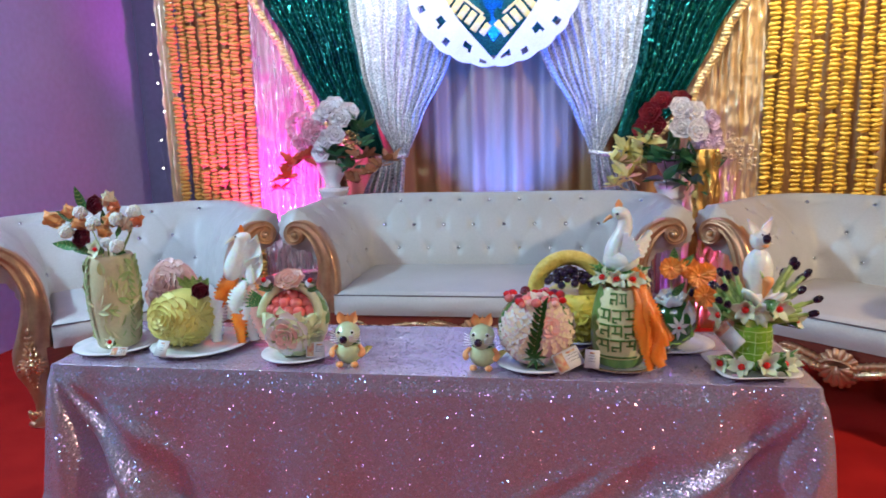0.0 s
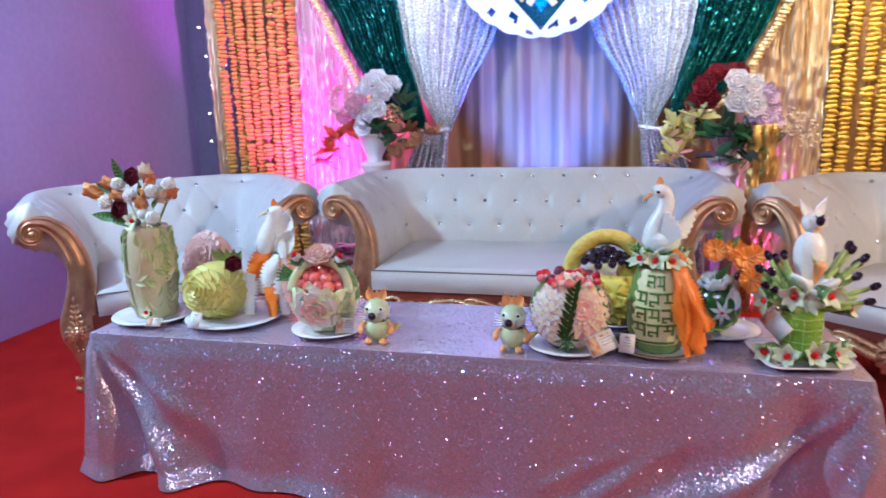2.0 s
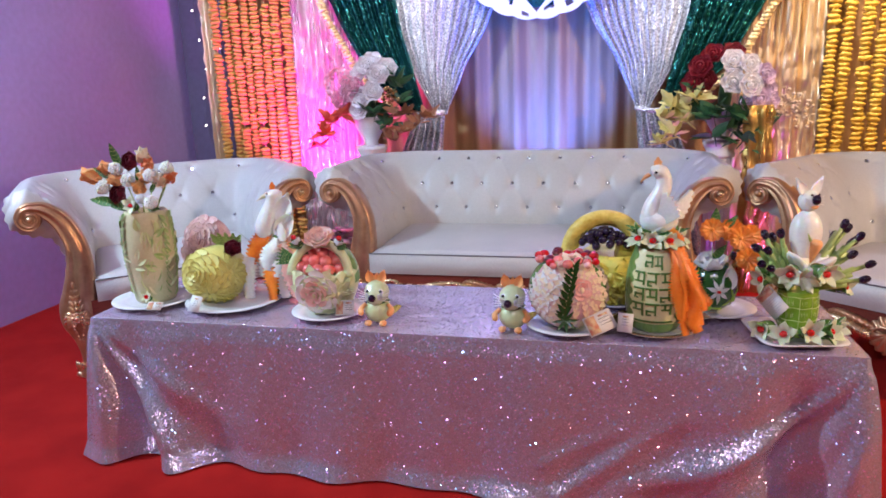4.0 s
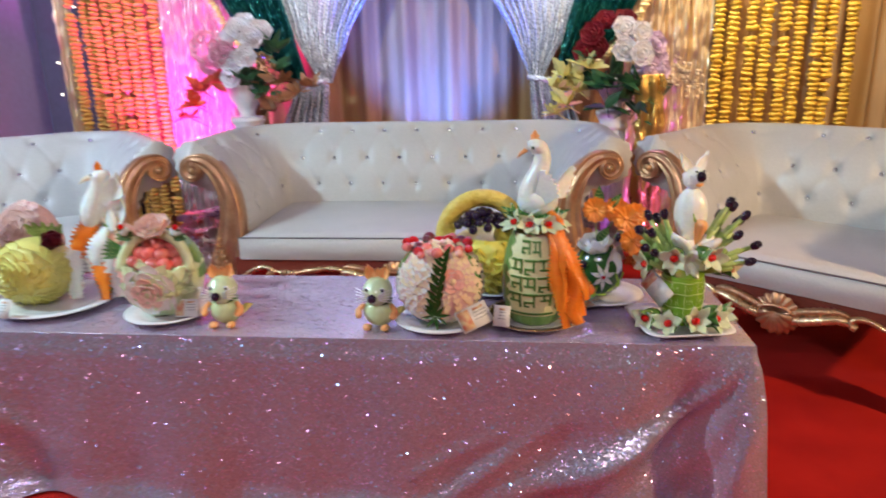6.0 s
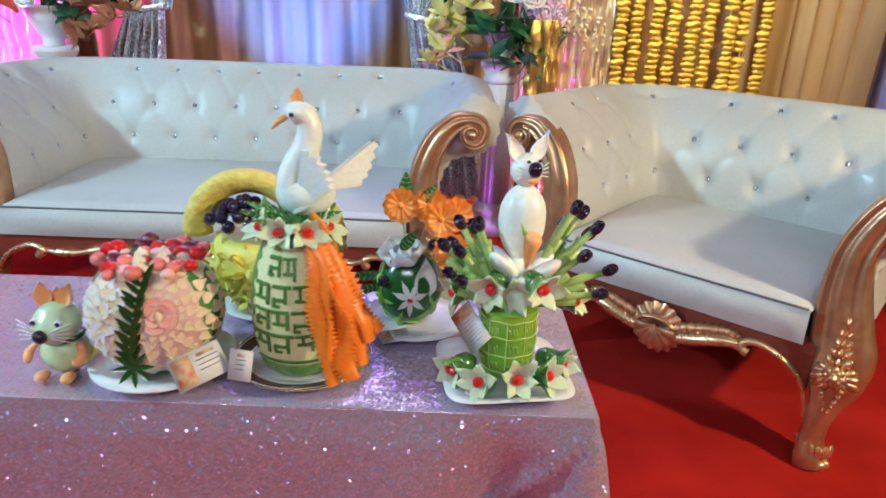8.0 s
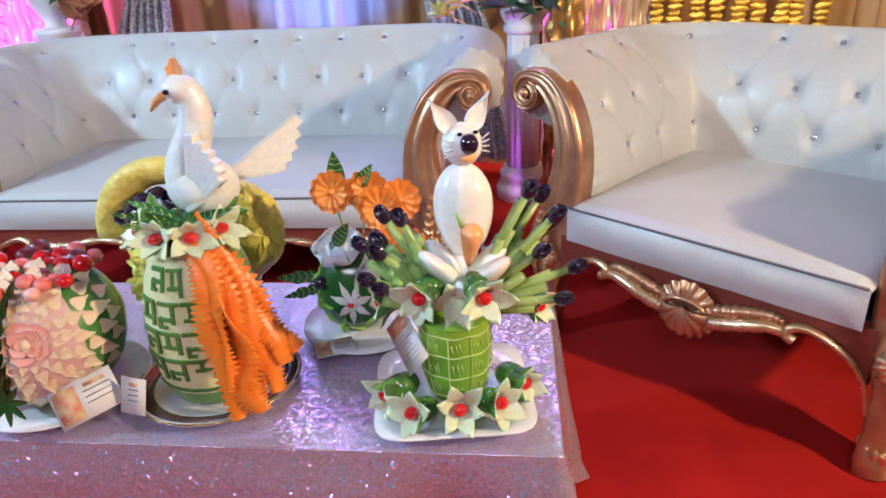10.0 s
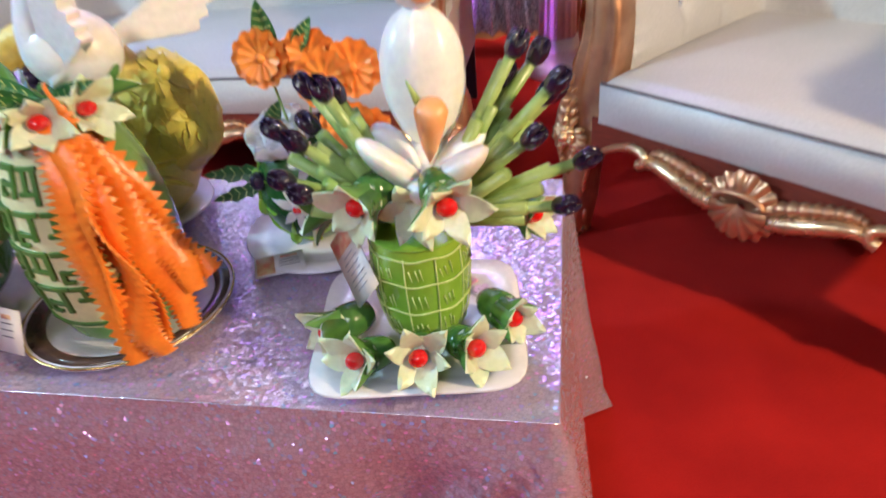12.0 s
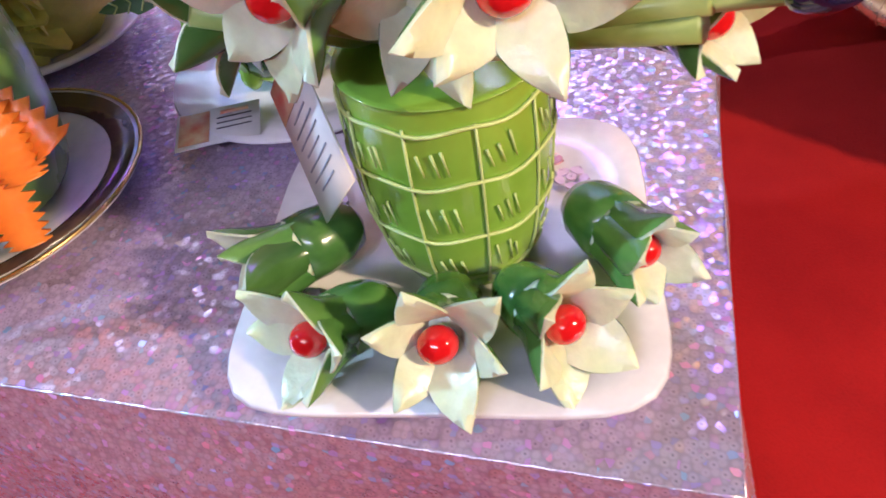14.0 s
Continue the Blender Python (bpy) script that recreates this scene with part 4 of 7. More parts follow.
def lane(*pts):
    """A smooth edge through (fraction, x) pairs."""
    vs, xs = [p[0] for p in pts], [p[1] for p in pts]
    def fn(v):
        for k in range(len(vs) - 1):
            if v <= vs[k + 1]:
                t = (v - vs[k]) / (vs[k + 1] - vs[k])
                t = t * t * (3 - 2 * t) * 0.35 + t * 0.65
                return xs[k] + (xs[k + 1] - xs[k]) * t
        return xs[-1]
    return fn


satin = thing("satin_drape", (0, 0, 0), "gold-brown satin drape hung in soft pleats", "drape")
NP = 9
for k in range(NP):
    w = (RIGHT_X - 0.02 + 2.1) / NP
    x0 = -2.1 + w * k
    def pleat(u, v, x0=x0, w=w, k=k):
        x = x0 + w * u * 1.02
        return (x, 4.64 + 0.004 * (k % 2) + 0.030 * math.sin(x * 23 + 1.6 * noise.noise((x * 2, v * 0.5, 1))) + 0.014 * math.sin(x * 51 + 1) + 0.01 * noise.noise((x * 5, v * 3, 2)), 3.0 - 3.0 * v)
    va, fa = sheet(36, 30, pleat)
    part("panel", Geo().add(va, [q[::-1] for q in fa]), SATIN, satin)


def side_fold(u, v):
    return (RIGHT_X - 0.05 - 0.03 * math.sin(u * 26) - 0.02 * noise.noise((u * 6, v, 4)), 4.62 - 0.85 * u * (1 - 0.15 * v), 3.0 - 3.0 * v)
corner = thing("satin_drape", (0, 0, 0), "gold-brown satin drape turned round the corner", "drape")
for k in range(3):
    va, fa = sheet(28, 20, lambda u, v: side_fold((k + u * 1.01) / 3, v))
    part("panel", Geo().add(va, [q[::-1] for q in fa]), SATIN, corner)
TOP = 3.0
MID = 0.10


def tie(z):
    return (TOP - z) / (TOP - 0.95)


for sgn, tag in ((-1, "left"), (1, "right")):
    f = lambda x, sgn=sgn: MID + sgn * x
    a = lane((0, f(0.00)), (tie(1.9), f(0.10)), (tie(1.5), f(0.30)), (tie(1.2), f(0.47)), (1, f(0.575)))
    b = lane((0, f(1.00)), (tie(1.9), f(0.92)), (tie(1.5), f(0.86)), (tie(1.2), f(0.77)), (1, f(0.65)))
    lo, hi = (b, a) if sgn < 0 else (a, b)
    silver = drape("silver_drape", lo, hi, TOP, 0.95, 4.46, 12, 0.022, SILVER, "silver sequinned drape drawn aside to a tie", 44, "silver drapes", 0.3, 7 + sgn)
    a = lane((0, f(0.95)), (tie(1.9), f(0.90)), (tie(1.5), f(0.84)), (tie(1.2), f(0.76)), (1, f(0.70)))
    b = lane((0, f(1.95)), (tie(1.95), f(1.46)), (tie(1.6), f(1.27)), (tie(1.25), f(1.10)), (1, f(0.82)))
    lo, hi = (b, a) if sgn < 0 else (a, b)
    green = drape("green_drape", lo, hi, TOP, 0.95, 4.40, 8, 0.026, GREEN, "dark green sequinned drape drawn aside to a tie", 44, "green drapes", 0.3, 17 + sgn)
    # tails below the tie
    a = lane((0, f(0.57)), (0.4, f(0.60)), (1, f(0.52)))
    b = lane((0, f(0.76)), (0.3, f(0.86)), (1, f(0.98)))
    lo, hi = (b, a) if sgn < 0 else (a, b)
    drape("drape_tail", lo, hi, 0.95, 0.10, 4.36, 6, 0.035, SILVER, "gathered silver and blue drape tail below the tie", 24, "drape tails", 0.3, 27 + sgn)
    tieg = tube([(f(0.56), 4.33, 0.97), (f(0.66), 4.31, 0.95), (f(0.75), 4.34, 0.96)], 0.014, 8)
    part("tie_band", tieg, SILVER, silver, "silver band round the drape")
    # bead trim along the green drape's outer edge
    edge = lane((0, f(1.99)), (tie(1.95), f(1.50)), (tie(1.6), f(1.31)), (tie(1.25), f(1.14)), (1, f(0.88)))
    rnd = random.Random(5)
    bead = egg(0.030, 0.024, 0.013, (0, 0, 0), 9, 5, lambda q, aa, z: q * (1 + 0.18 * math.sin(aa * 4))).mesh("flower_bead", CREAM)
    for k in range(110):
        v = k / 109
        part("flower_bead", bead, None, green, m=pose(edge(v), 4.35 + rnd.uniform(-0.006, 0.006), TOP + (0.95 - TOP) * v, rnd.uniform(-14, 14), rnd.uniform(-18, 18), rnd.uniform(0, 90)))
    # foil curtain
    x0, x1 = (1.10, 1.62)
    lo, hi = (f(x1), f(x0)) if sgn < 0 else (f(x0), f(x1))
    drape("foil_curtain", lambda v, lo=lo: lo, lambda v, hi=hi: hi, 2.95, 0.02, 4.52, 11, 0.03, FOILS if sgn < 0 else TINSEL, "crumpled silver foil curtain" if sgn < 0 else "crumpled gold and silver foil curtain", 120, "foil curtains", 0.6, 37 + sgn, 0.035)


drape("foil_curtain", lambda v: -2.17, lambda v: -2.06, 2.95, 0.02, 4.50, 3, 0.02, TINSEL, "narrow crumpled gold foil strip", 120, "foil curtains", 0.6, 44, 0.03)


def floret(material, ph, r=0.034):
    return egg(r, r * 0.8, 0.0135, (0, 0, 0), 11, 5, lambda q, aa, zz: Vector((q.x * (1 + 0.12 * math.sin(aa * 5 + ph)), q.y * (1 + 0.12 * math.sin(aa * 5 + ph)), q.z + 0.003 * math.sin(aa * 3 + ph)))).mesh("marigold", material)


def garland(x, y, florets, rnd, label):
    t = thing("marigold_garland", (x, y, 0), label, "garland", "marigold garlands")
    part("string", tube([(0, 0, 3.0), (0, 0, 0.05)], 0.003, 5), CREAM, t)
    z = 2.95
    sway = rnd.uniform(-0.014, 0.014)
    while z > 0.06:
        if rnd.random() > 0.02:
            m = pose(sway * math.sin(z * 2.1) + rnd.uniform(-0.004, 0.004), 0, z, rnd.uniform(-9, 9), rnd.uniform(-12, 12), rnd.uniform(0, 30)) @ Matrix.Scale(rnd.uniform(0.84, 1.14), 4)
            part("marigold", florets[rnd.randrange(3)], None, t, m=m)
        z -= 0.0265 * rnd.uniform(0.92, 1.08)


rnd = random.Random(11)
ORANGE, GOLDEN = [floret(MARI, p) for p in (0, 2, 4)], [floret(MARIY, p) for p in (0, 2, 4)]
for k in range(8):
    garland(-2.04 + 0.072 * k, 4.47 + 0.02 * (k % 2), ORANGE, rnd, "orange marigold string hanging before the satin drape")
for k in range(9):
    garland(1.70 + 0.085 * k, 4.47 + 0.02 * (k % 2), GOLDEN, rnd, "golden yellow marigold string hanging before the satin drape")


# round sign with a lace border
def medallion():
    t = thing("round_sign", (0.10, 4.33, 2.01), "round white lace-cut sign with a blue glitter heart", "sign")
    R = 0.52
    g = Geo()
    nt, nr = 144, 10
    def inner(a):
        c, s = abs(math.cos(a)), math.sin(a)
        if s < 0:
            return 1 / (c / 0.35 + -s / 0.488) * (1 + 0.10 * math.sin(2 * math.acos(c)))
        return 0.35
    def pt(i, j, y):
        a = 2 * math.pi * i / nt
        r0 = inner(a)
        r1 = R * (1 + 0.022 * abs(math.sin(a * 12)))
        r = r0 + (r1 - r0) * j / nr
        return (r * math.cos(a), y, r * math.sin(a))
    for layer, y in ((0, -0.009), (1, 0.009)):
        g.v.extend(pt(i, j, y) for j in range(nr + 1) for i in range(nt))
    off = nt * (nr + 1)
    keep = {}
    for j in range(nr):
        for i in range(nt):
            a = 2 * math.pi * (i + 0.5) / nt
            thick = R - inner(a)
            hole = (thick > 0.07) and ((j in (3, 4) and i % 12 in (2, 3, 4)) or (j in (6, 7) and i % 12 in (8, 9)) or (j == 5 and i % 12 == 4))
            if not hole:
                keep[(i, j)] = True
    for (i, j) in keep:
        a, b = j * nt + i, j * nt + (i + 1) % nt
        q = (a, b, b + nt, a + nt)
        g.f.append(q)
        g.f.append(tuple(off + k for k in q[::-1]))
        for (ni, nj, e) in (((i - 1) % nt, j, (a + nt, a)), ((i + 1) % nt, j, (b, b + nt)), (i, j - 1, (a, b)), (i, j + 1, (b + nt, a + nt))):
            if (ni, nj) not in keep:
                g.f.append((e[1], e[0], e[0] + off, e[1] + off))
    part("lace_border", g, WHITE, t, "white cut-out lace border", False)
    part("board", lathe([(0.46, 0.0), (0.46, 0.012)], 72), BOARD, t, "blue-green glitter board", m=pose(0, 0.034, 0, 90, 0, 0))
    for x in (-0.3, 0.3):
        part("hanging_wire", tube([(x, 0.0, 0.40), (x, 0.0, CEIL_Z - 2.01)], 0.002, 5), WIRE, t)
    for sgn in (-1, 1):
        for k in range(6):
            h = 0.088 + 0.016 * math.sin(k * 2.3 + sgn)
            x = sgn * (0.048 + 0.043 * k)
            part("letter_bar", block(0.040, 0.012, h, (0, 0, 0), 0.004), SIGNGOLD, t, m=pose(x, 0.008, -0.348 + abs(x) * 0.80, 0, sgn * -39, 0))
        part("letter_bar", block(0.30, 0.012, 0.016, (0, 0, 0), 0.003), SIGNGOLD, t, m=pose(sgn * 0.175, 0.009, -0.13, 0, sgn * -39, 0))
    for k in range(9):
        part("letter_bar", block(0.034, 0.012, 0.07, (0, 0, 0), 0.004), SIGNGOLD, t, m=pose(-0.18 + 0.045 * k, 0.008, 0.02))


medallion()

# fairy lights
for n, (x, dz) in enumerate(((-2.33, 0.0), (-2.20, 0.16))):
    t = thing("fairy_light_string", (x, 4.72, 0), "thin string of small warm fairy lights on the wall", "fairy lights", "fairy light strings")
    pts = [(0.03 * math.sin(k * 0.9 + n), 0.02, 2.9 - 0.1 * k) for k in range(25)]
    part("wire", tube(pts, 0.0025, 5), WIRE, t)
    ball = egg(0.0065, 0.0065, 0.0065, (0, 0, 0), 8, 6).mesh("bulb", FAIRY)
    for k in range(11):
        i = int(2 + k * 2.1)
        part("bulb", ball, None, t, m=pose(pts[i][0], 0.006, pts[i][2] - dz * 0.4))


def column(at):
    t = thing("column", at, "white fluted column stand for a bouquet", "column", "white columns")
    part("base", lathe([(0.115, 0), (0.115, 0.05), (0.108, 0.06), (0.095, 0.09), (0.10, 0.10), (0.10, 0.115), (0.085, 0.125), (0.082, 0.145)], 36), WHITE, t)
    part("shaft", lathe([(0.072, 0.145), (0.070, 0.3), (0.068, 0.5), (0.065, 0.70)], 96, lambda a, k, r, z: r * (1 - 0.07 * abs(math.sin(a * 8)))), WHITE, t)
    part("capital", lathe([(0.066, 0.70), (0.078, 0.71), (0.078, 0.725), (0.07, 0.735), (0.088, 0.77), (0.092, 0.775), (0.092, 0.795), (0.0, 0.796)], 36), WHITE, t)
    part("urn", lathe([(0.045, 0.797), (0.04, 0.82), (0.055, 0.85), (0.085, 0.90), (0.095, 0.95), (0.10, 0.96), (0.09, 0.965), (0.05, 0.955)], 32), WHITE, t)


column((-0.86, 4.09, 0))
column((1.106, 4.15, 0))


def silk_leaves(t, spots, material, size, rnd, label="", teeth=0, n=5, name="leaf_spray"):
    """One spray of leaves at each spot, each spray a mesh."""
    for (x, y, z) in spots:
        g = Geo()
        for k in range(n):
            az, el = rnd.uniform(0, 360), rnd.uniform(-25, 65)
            ln = size * rnd.uniform(0.75, 1.25)
            g.put(leaf(ln, ln * (0.72 if teeth else 0.55), rnd.uniform(-0.1, 0.3), teeth), pose(rnd.uniform(-0.02, 0.02), rnd.uniform(-0.02, 0.02), 0, 0, 0, az) @ pose(0, 0, 0, el, rnd.uniform(-40, 40), 0))
        g.put(tube([(0, 0, 0), (-x * 0.3, -y * 0.3, -0.05)], 0.003, 5))
        part(name, g, material, t, label, True, pose(x, y, z))


def bouquet(at, plan, label):
    """plan: rows of (kind, material, x, y, z, radius); the flowers are parts."""
    t = thing("bouquet", at, label, "bouquet", "bouquets on columns")
    rnd = random.Random(int(at[0] * 100) + 300)
    part("stem", tube([(0, 0, -0.04), (0.01, 0, 0.06), (0, -0.02, 0.18)], [0.03, 0.035, 0.02], 8), LEAFD, t)
    for kind, material, x, y, z, r in plan:
        nrm = Vector((x * 1.2, y - 0.18, (z - 0.1) * 0.6 + 0.05))
        if kind == "rose":
            g = rosette(r, 4, 5, 0.25, rnd.randrange(999), 62, 6, 1.15)
            part("rose", g, material, t, m=facing((x, y, z), nrm))
        elif kind == "cluster":
            g = Geo()
            for k in range(26):
                d = Vector((rnd.gauss(0, 1), rnd.gauss(0, 1), rnd.gauss(0, 1))).normalized()
                if d.y > 0.5:
                    d.y = -d.y
                g.put(rosette(r * 0.38, 2, 4, 0.2, k, 55, 15, 1.1, False), facing(d * r * 0.8, d, rnd.uniform(0, 90)))
            part("hydrangea_head", g, material, t, m=pose(x, y, z))
        elif kind == "spray":
            g = Geo()
            for k in range(26):
                d = Vector((rnd.gauss(0, 1), rnd.gauss(0, 0.7), rnd.gauss(0, 1))).normalized() * r * rnd.uniform(0.6, 1.2)
                g.put(tube([(0, 0, 0), d], [0.002, 0.0012], 4))
                g.put(egg(0.009, 0.009, 0.009, d, 6, 4))
            part("dried_spray", g, material, t, m=pose(x, y, z))
        else:
            silk_leaves(t, [(x, y, z)], material, r, rnd, "", 3 if kind == "tooth" else 0, 9 if kind == "tooth" else 7)
    return t


bouquet((-0.86, 4.09, 0.96), [
    ("cluster", ROSEP, -0.15, -0.06, 0.20, 0.10), ("cluster", ROSEP, -0.06, -0.10, 0.16, 0.08), ("cluster", ROSEP, -0.17, -0.02, 0.11, 0.06),
    ("rose", ROSEW, 0.03, -0.10, 0.29, 0.065), ("rose", ROSEW, 0.10, -0.12, 0.24, 0.065), ("rose", ROSEW, 0.14, -0.06, 0.28, 0.06), ("rose", ROSEW, 0.00, -0.14, 0.12, 0.065),
    ("rose", ROSEW, 0.08, -0.16, 0.15, 0.06), ("rose", ROSEW, -0.02, -0.12, 0.05, 0.06), ("rose", ROSEW, 0.05, -0.05, 0.32, 0.06), ("rose", ROSEW, -0.03, -0.08, 0.25, 0.055),
    ("leaf", LEAFD, 0.19, -0.06, 0.17, 0.12), ("leaf", LEAFD, 0.08, -0.14, 0.03, 0.11), ("leaf", LEAFD, 0.20, -0.04, 0.08, 0.11), ("leaf", LEAFD, 0.0, 0.0, 0.06, 0.12), ("leaf", LEAFD, 0.15, -0.1, -0.04, 0.1),
    ("spray", GOLDRIM, 0.16, -0.12, 0.12, 0.05), ("tooth", RLEAF, -0.20, -0.08, -0.02, 0.10), ("tooth", RLEAF, -0.26, -0.08, -0.09, 0.10), ("tooth", RLEAF, -0.14, -0.10, 0.02, 0.09),
    ("tooth", RLEAF, -0.31, -0.05, -0.16, 0.08), ("tooth", BLEAF, 0.24, -0.10, 0.02, 0.09), ("tooth", BLEAF, 0.32, -0.10, -0.03, 0.09), ("tooth", BLEAF, 0.24, -0.10, -0.08, 0.08), ("tooth", BLEAF, 0.38, -0.08, 0.0, 0.07), ("tooth", BLEAF, 0.16, -0.1, -0.12, 0.08)],
    "silk bouquet of pink and white flowers with red leaves")
bouquet((1.106, 4.15, 0.96), [
    ("rose", ROSER, -0.13, -0.08, 0.22, 0.065), ("rose", ROSER, -0.17, -0.06, 0.14, 0.06), ("rose", ROSER, -0.07, -0.06, 0.28, 0.06), ("rose", ROSER, 0.04, 0.0, 0.29, 0.06), ("rose", ROSER, -0.10, -0.1, 0.15, 0.055),
    ("rose", ROSEW, 0.02, -0.12, 0.24, 0.065), ("rose", ROSEW, 0.10, -0.12, 0.22, 0.06), ("rose", ROSEW, 0.02, -0.15, 0.14, 0.065), ("rose", ROSEW, 0.10, -0.16, 0.12, 0.065), ("rose", ROSEL, 0.18, -0.10, 0.17, 0.06), ("rose", ROSEL, 0.20, -0.08, 0.10, 0.06),
    ("rose", ROSEL, 0.15, -0.14, 0.05, 0.06), ("rose", ROSEL, 0.22, -0.10, 0.04, 0.05), ("rose", ROSEL, 0.10, -0.14, 0.04, 0.05),
    ("tooth", YLEAF, -0.16, -0.12, 0.06, 0.11), ("tooth", YLEAF, -0.24, -0.12, 0.02, 0.11), ("tooth", YLEAF, -0.30, -0.10, -0.04, 0.10), ("tooth", YLEAF, -0.26, -0.12, -0.12, 0.10), ("tooth", YLEAF, -0.20, -0.12, -0.05, 0.10), ("tooth", YLEAF, -0.30, -0.1, -0.17, 0.08),
    ("leaf", LEAFD, 0.0, -0.15, 0.0, 0.12), ("leaf", LEAFD, -0.06, -0.14, -0.04, 0.11), ("leaf", LEAFD, 0.07, -0.13, -0.06, 0.12), ("leaf", LEAFD, 0.14, -0.10, -0.10, 0.11), ("leaf", LEAFD, 0.10, -0.10, -0.16, 0.09), ("leaf", LEAFD, -0.12, -0.10, -0.02, 0.11), ("leaf", LEAFD, 0.16, -0.10, -0.02, 0.11), ("leaf", LEAFD, -0.14, -0.1, 0.1, 0.09),
    ("leaf", LEAFD, 0.04, -0.15, -0.10, 0.12), ("leaf", LEAFD, 0.12, -0.14, -0.18, 0.11), ("leaf", LEAFD, -0.05, -0.14, -0.14, 0.11), ("leaf", LEAFD, 0.20, -0.10, -0.12, 0.10), ("spray", BEIGE, 0.31, -0.06, 0.02, 0.08), ("spray", BEIGE, 0.37, -0.05, -0.03, 0.07)],
    "silk bouquet of red, white and lavender roses with yellow leaves")


def gold_cloth(name, at, r, h, label, seed, foil=GOLDFOIL):
    """Crumpled gold foil cloth, bunched upright or heaped."""
    def fn(u, v):
        a = 2 * math.pi * u
        q = r * (1 - 0.25 * v) * (1 + 0.22 * math.sin(a * 7 + v * 3 + seed) + 0.5 * noise.noise((math.cos(a) * 3, math.sin(a) * 3, v * 11 + seed)))
        return (q * math.cos(a), q * math.sin(a) * 0.8, h * v + 0.04 * noise.noise((a, v * 9, seed)) * (0 < v < 1))
    va, fa = sheet(72, 48, fn, True)
    g = Geo().add(va, fa)
    g.f.append(tuple(48 * 72 + i for i in range(72)))
    tagged(part(name, g, foil, None, "", True, pose(*at)), label, "foil cloth", "gold foil cloths")


gold_cloth("foil_cloth", (1.265, 4.0, 0), 0.070, 0.98, "gold foil cloth bunched beside the column", 3)
gold_cloth("foil_cloth", (-1.05, 4.10, 0), 0.26, 0.26, "heap of crumpled silver-pink foil cloth on the carpet", 8, FOILS)

par = thing("stage_light", (-1.60, 4.02, 0), "small black stage light with glowing coloured lamps", "stage light")
part("yoke", tube([(-0.10, 0, 0.0), (-0.10, 0, 0.32), (0.10, 0, 0.32), (0.10, 0, 0.0)], 0.012, 6), BLACKMET, par)
can = part("can", lathe([(0.07, 0), (0.085, 0.02), (0.085, 0.13), (0.075, 0.13), (0.07, 0.11)], 28), BLACKMET, par, m=pose(0.0, 0.05, 0.36, 62, 0, 30))
for k in range(7):
    a = 2 * math.pi * k / 6
    q = 0.04 if k < 6 else 0
    part("led_lens", egg(0.014, 0.014, 0.008, (q * math.cos(a), q * math.sin(a), 0.114), 10, 6), LENS, can)

# ---- plates and cards ----


def round_plate(x, y, r, label, rim=None, squeeze=1.0):
    t = thing("plate", (x, y, TZ + 0.0025), label, "plate", "plates on the table")
    prof = [(r * 0.55, 0.0), (r * 0.60, 0.0), (r * 0.66, 0.006), (r * 0.96, 0.014), (r, 0.016), (r * 0.99, 0.0185), (r * 0.66, 0.0095), (r * 0.58, 0.006), (0.002, 0.005)]
    body = lathe(prof, 56)
    for k, p in enumerate(body.v):
        body.v[k] = (p[0], p[1] * squeeze, p[2])
    part("dish", body, CHINA, t)
    if rim:
        ring = lathe([(r * 0.80, 0.0136), (r * 0.96, 0.0184), (r * 0.965, 0.0190), (r * 0.80, 0.0142)], 56, None, False)
        part("rim_band", ring, rim, t, "dark patterned rim band")
        part("rim_line", tube([(r * math.cos(a * math.pi / 24), r * math.sin(a * math.pi / 24), 0.0185) for a in range(49)], 0.0016, 5), GOLDRIM, t, "thin gold rim")
    return t


def square_plate(x, y, side, turn, label):
    t = thing("plate", (x, y, TZ + 0.0025), label, "plate", "plates on the table", turn)
    n = 72
    rings = []
    for s, z in ((0.60, 0.0), (0.66, 0.0), (0.74, 0.006), (0.97, 0.014), (1.0, 0.0165), (0.985, 0.019), (0.74, 0.0105), (0.66, 0.006), (0.01, 0.005)):
        ring = []
        for i in range(n):
            a = 2 * math.pi * i / n
            c, q = math.cos(a), math.sin(a)
            e = 6.0
            r = (abs(c) ** e + abs(q) ** e) ** (-1 / e) * (1 - 0.006 * math.cos(4 * a))
            ring.append((side / 2 * s * r * c, side / 2 * s * r * q, z))
        rings.append(ring)
    g = Geo()
    g.v = [p for r in rings for p in r]
    g.f = [(k * n + i, k * n + (i + 1) % n, (k + 1) * n + (i + 1) % n, (k + 1) * n + i) for k in range(len(rings) - 1) for i in range(n)]
    part("dish", g, CHINA, t)
    rnd = random.Random(4)
    for k, (a, r) in enumerate(((40, 0.088), (55, 0.093), (150, 0.09), (205, 0.085), (225, 0.09))):
        col = (ROSEL, ROSEP, ROSEL)[k % 3]
        part("painted_flower", rosette(0.010, 2, 5, 0.02, k, 3, 2, 1.0, False, 0.0), col, t, "faint painted flower", True, pose(r * math.cos(radians(a)), r * math.sin(radians(a)), 0.0122))
    return t


PLATE_TOP = TZ + 0.0085


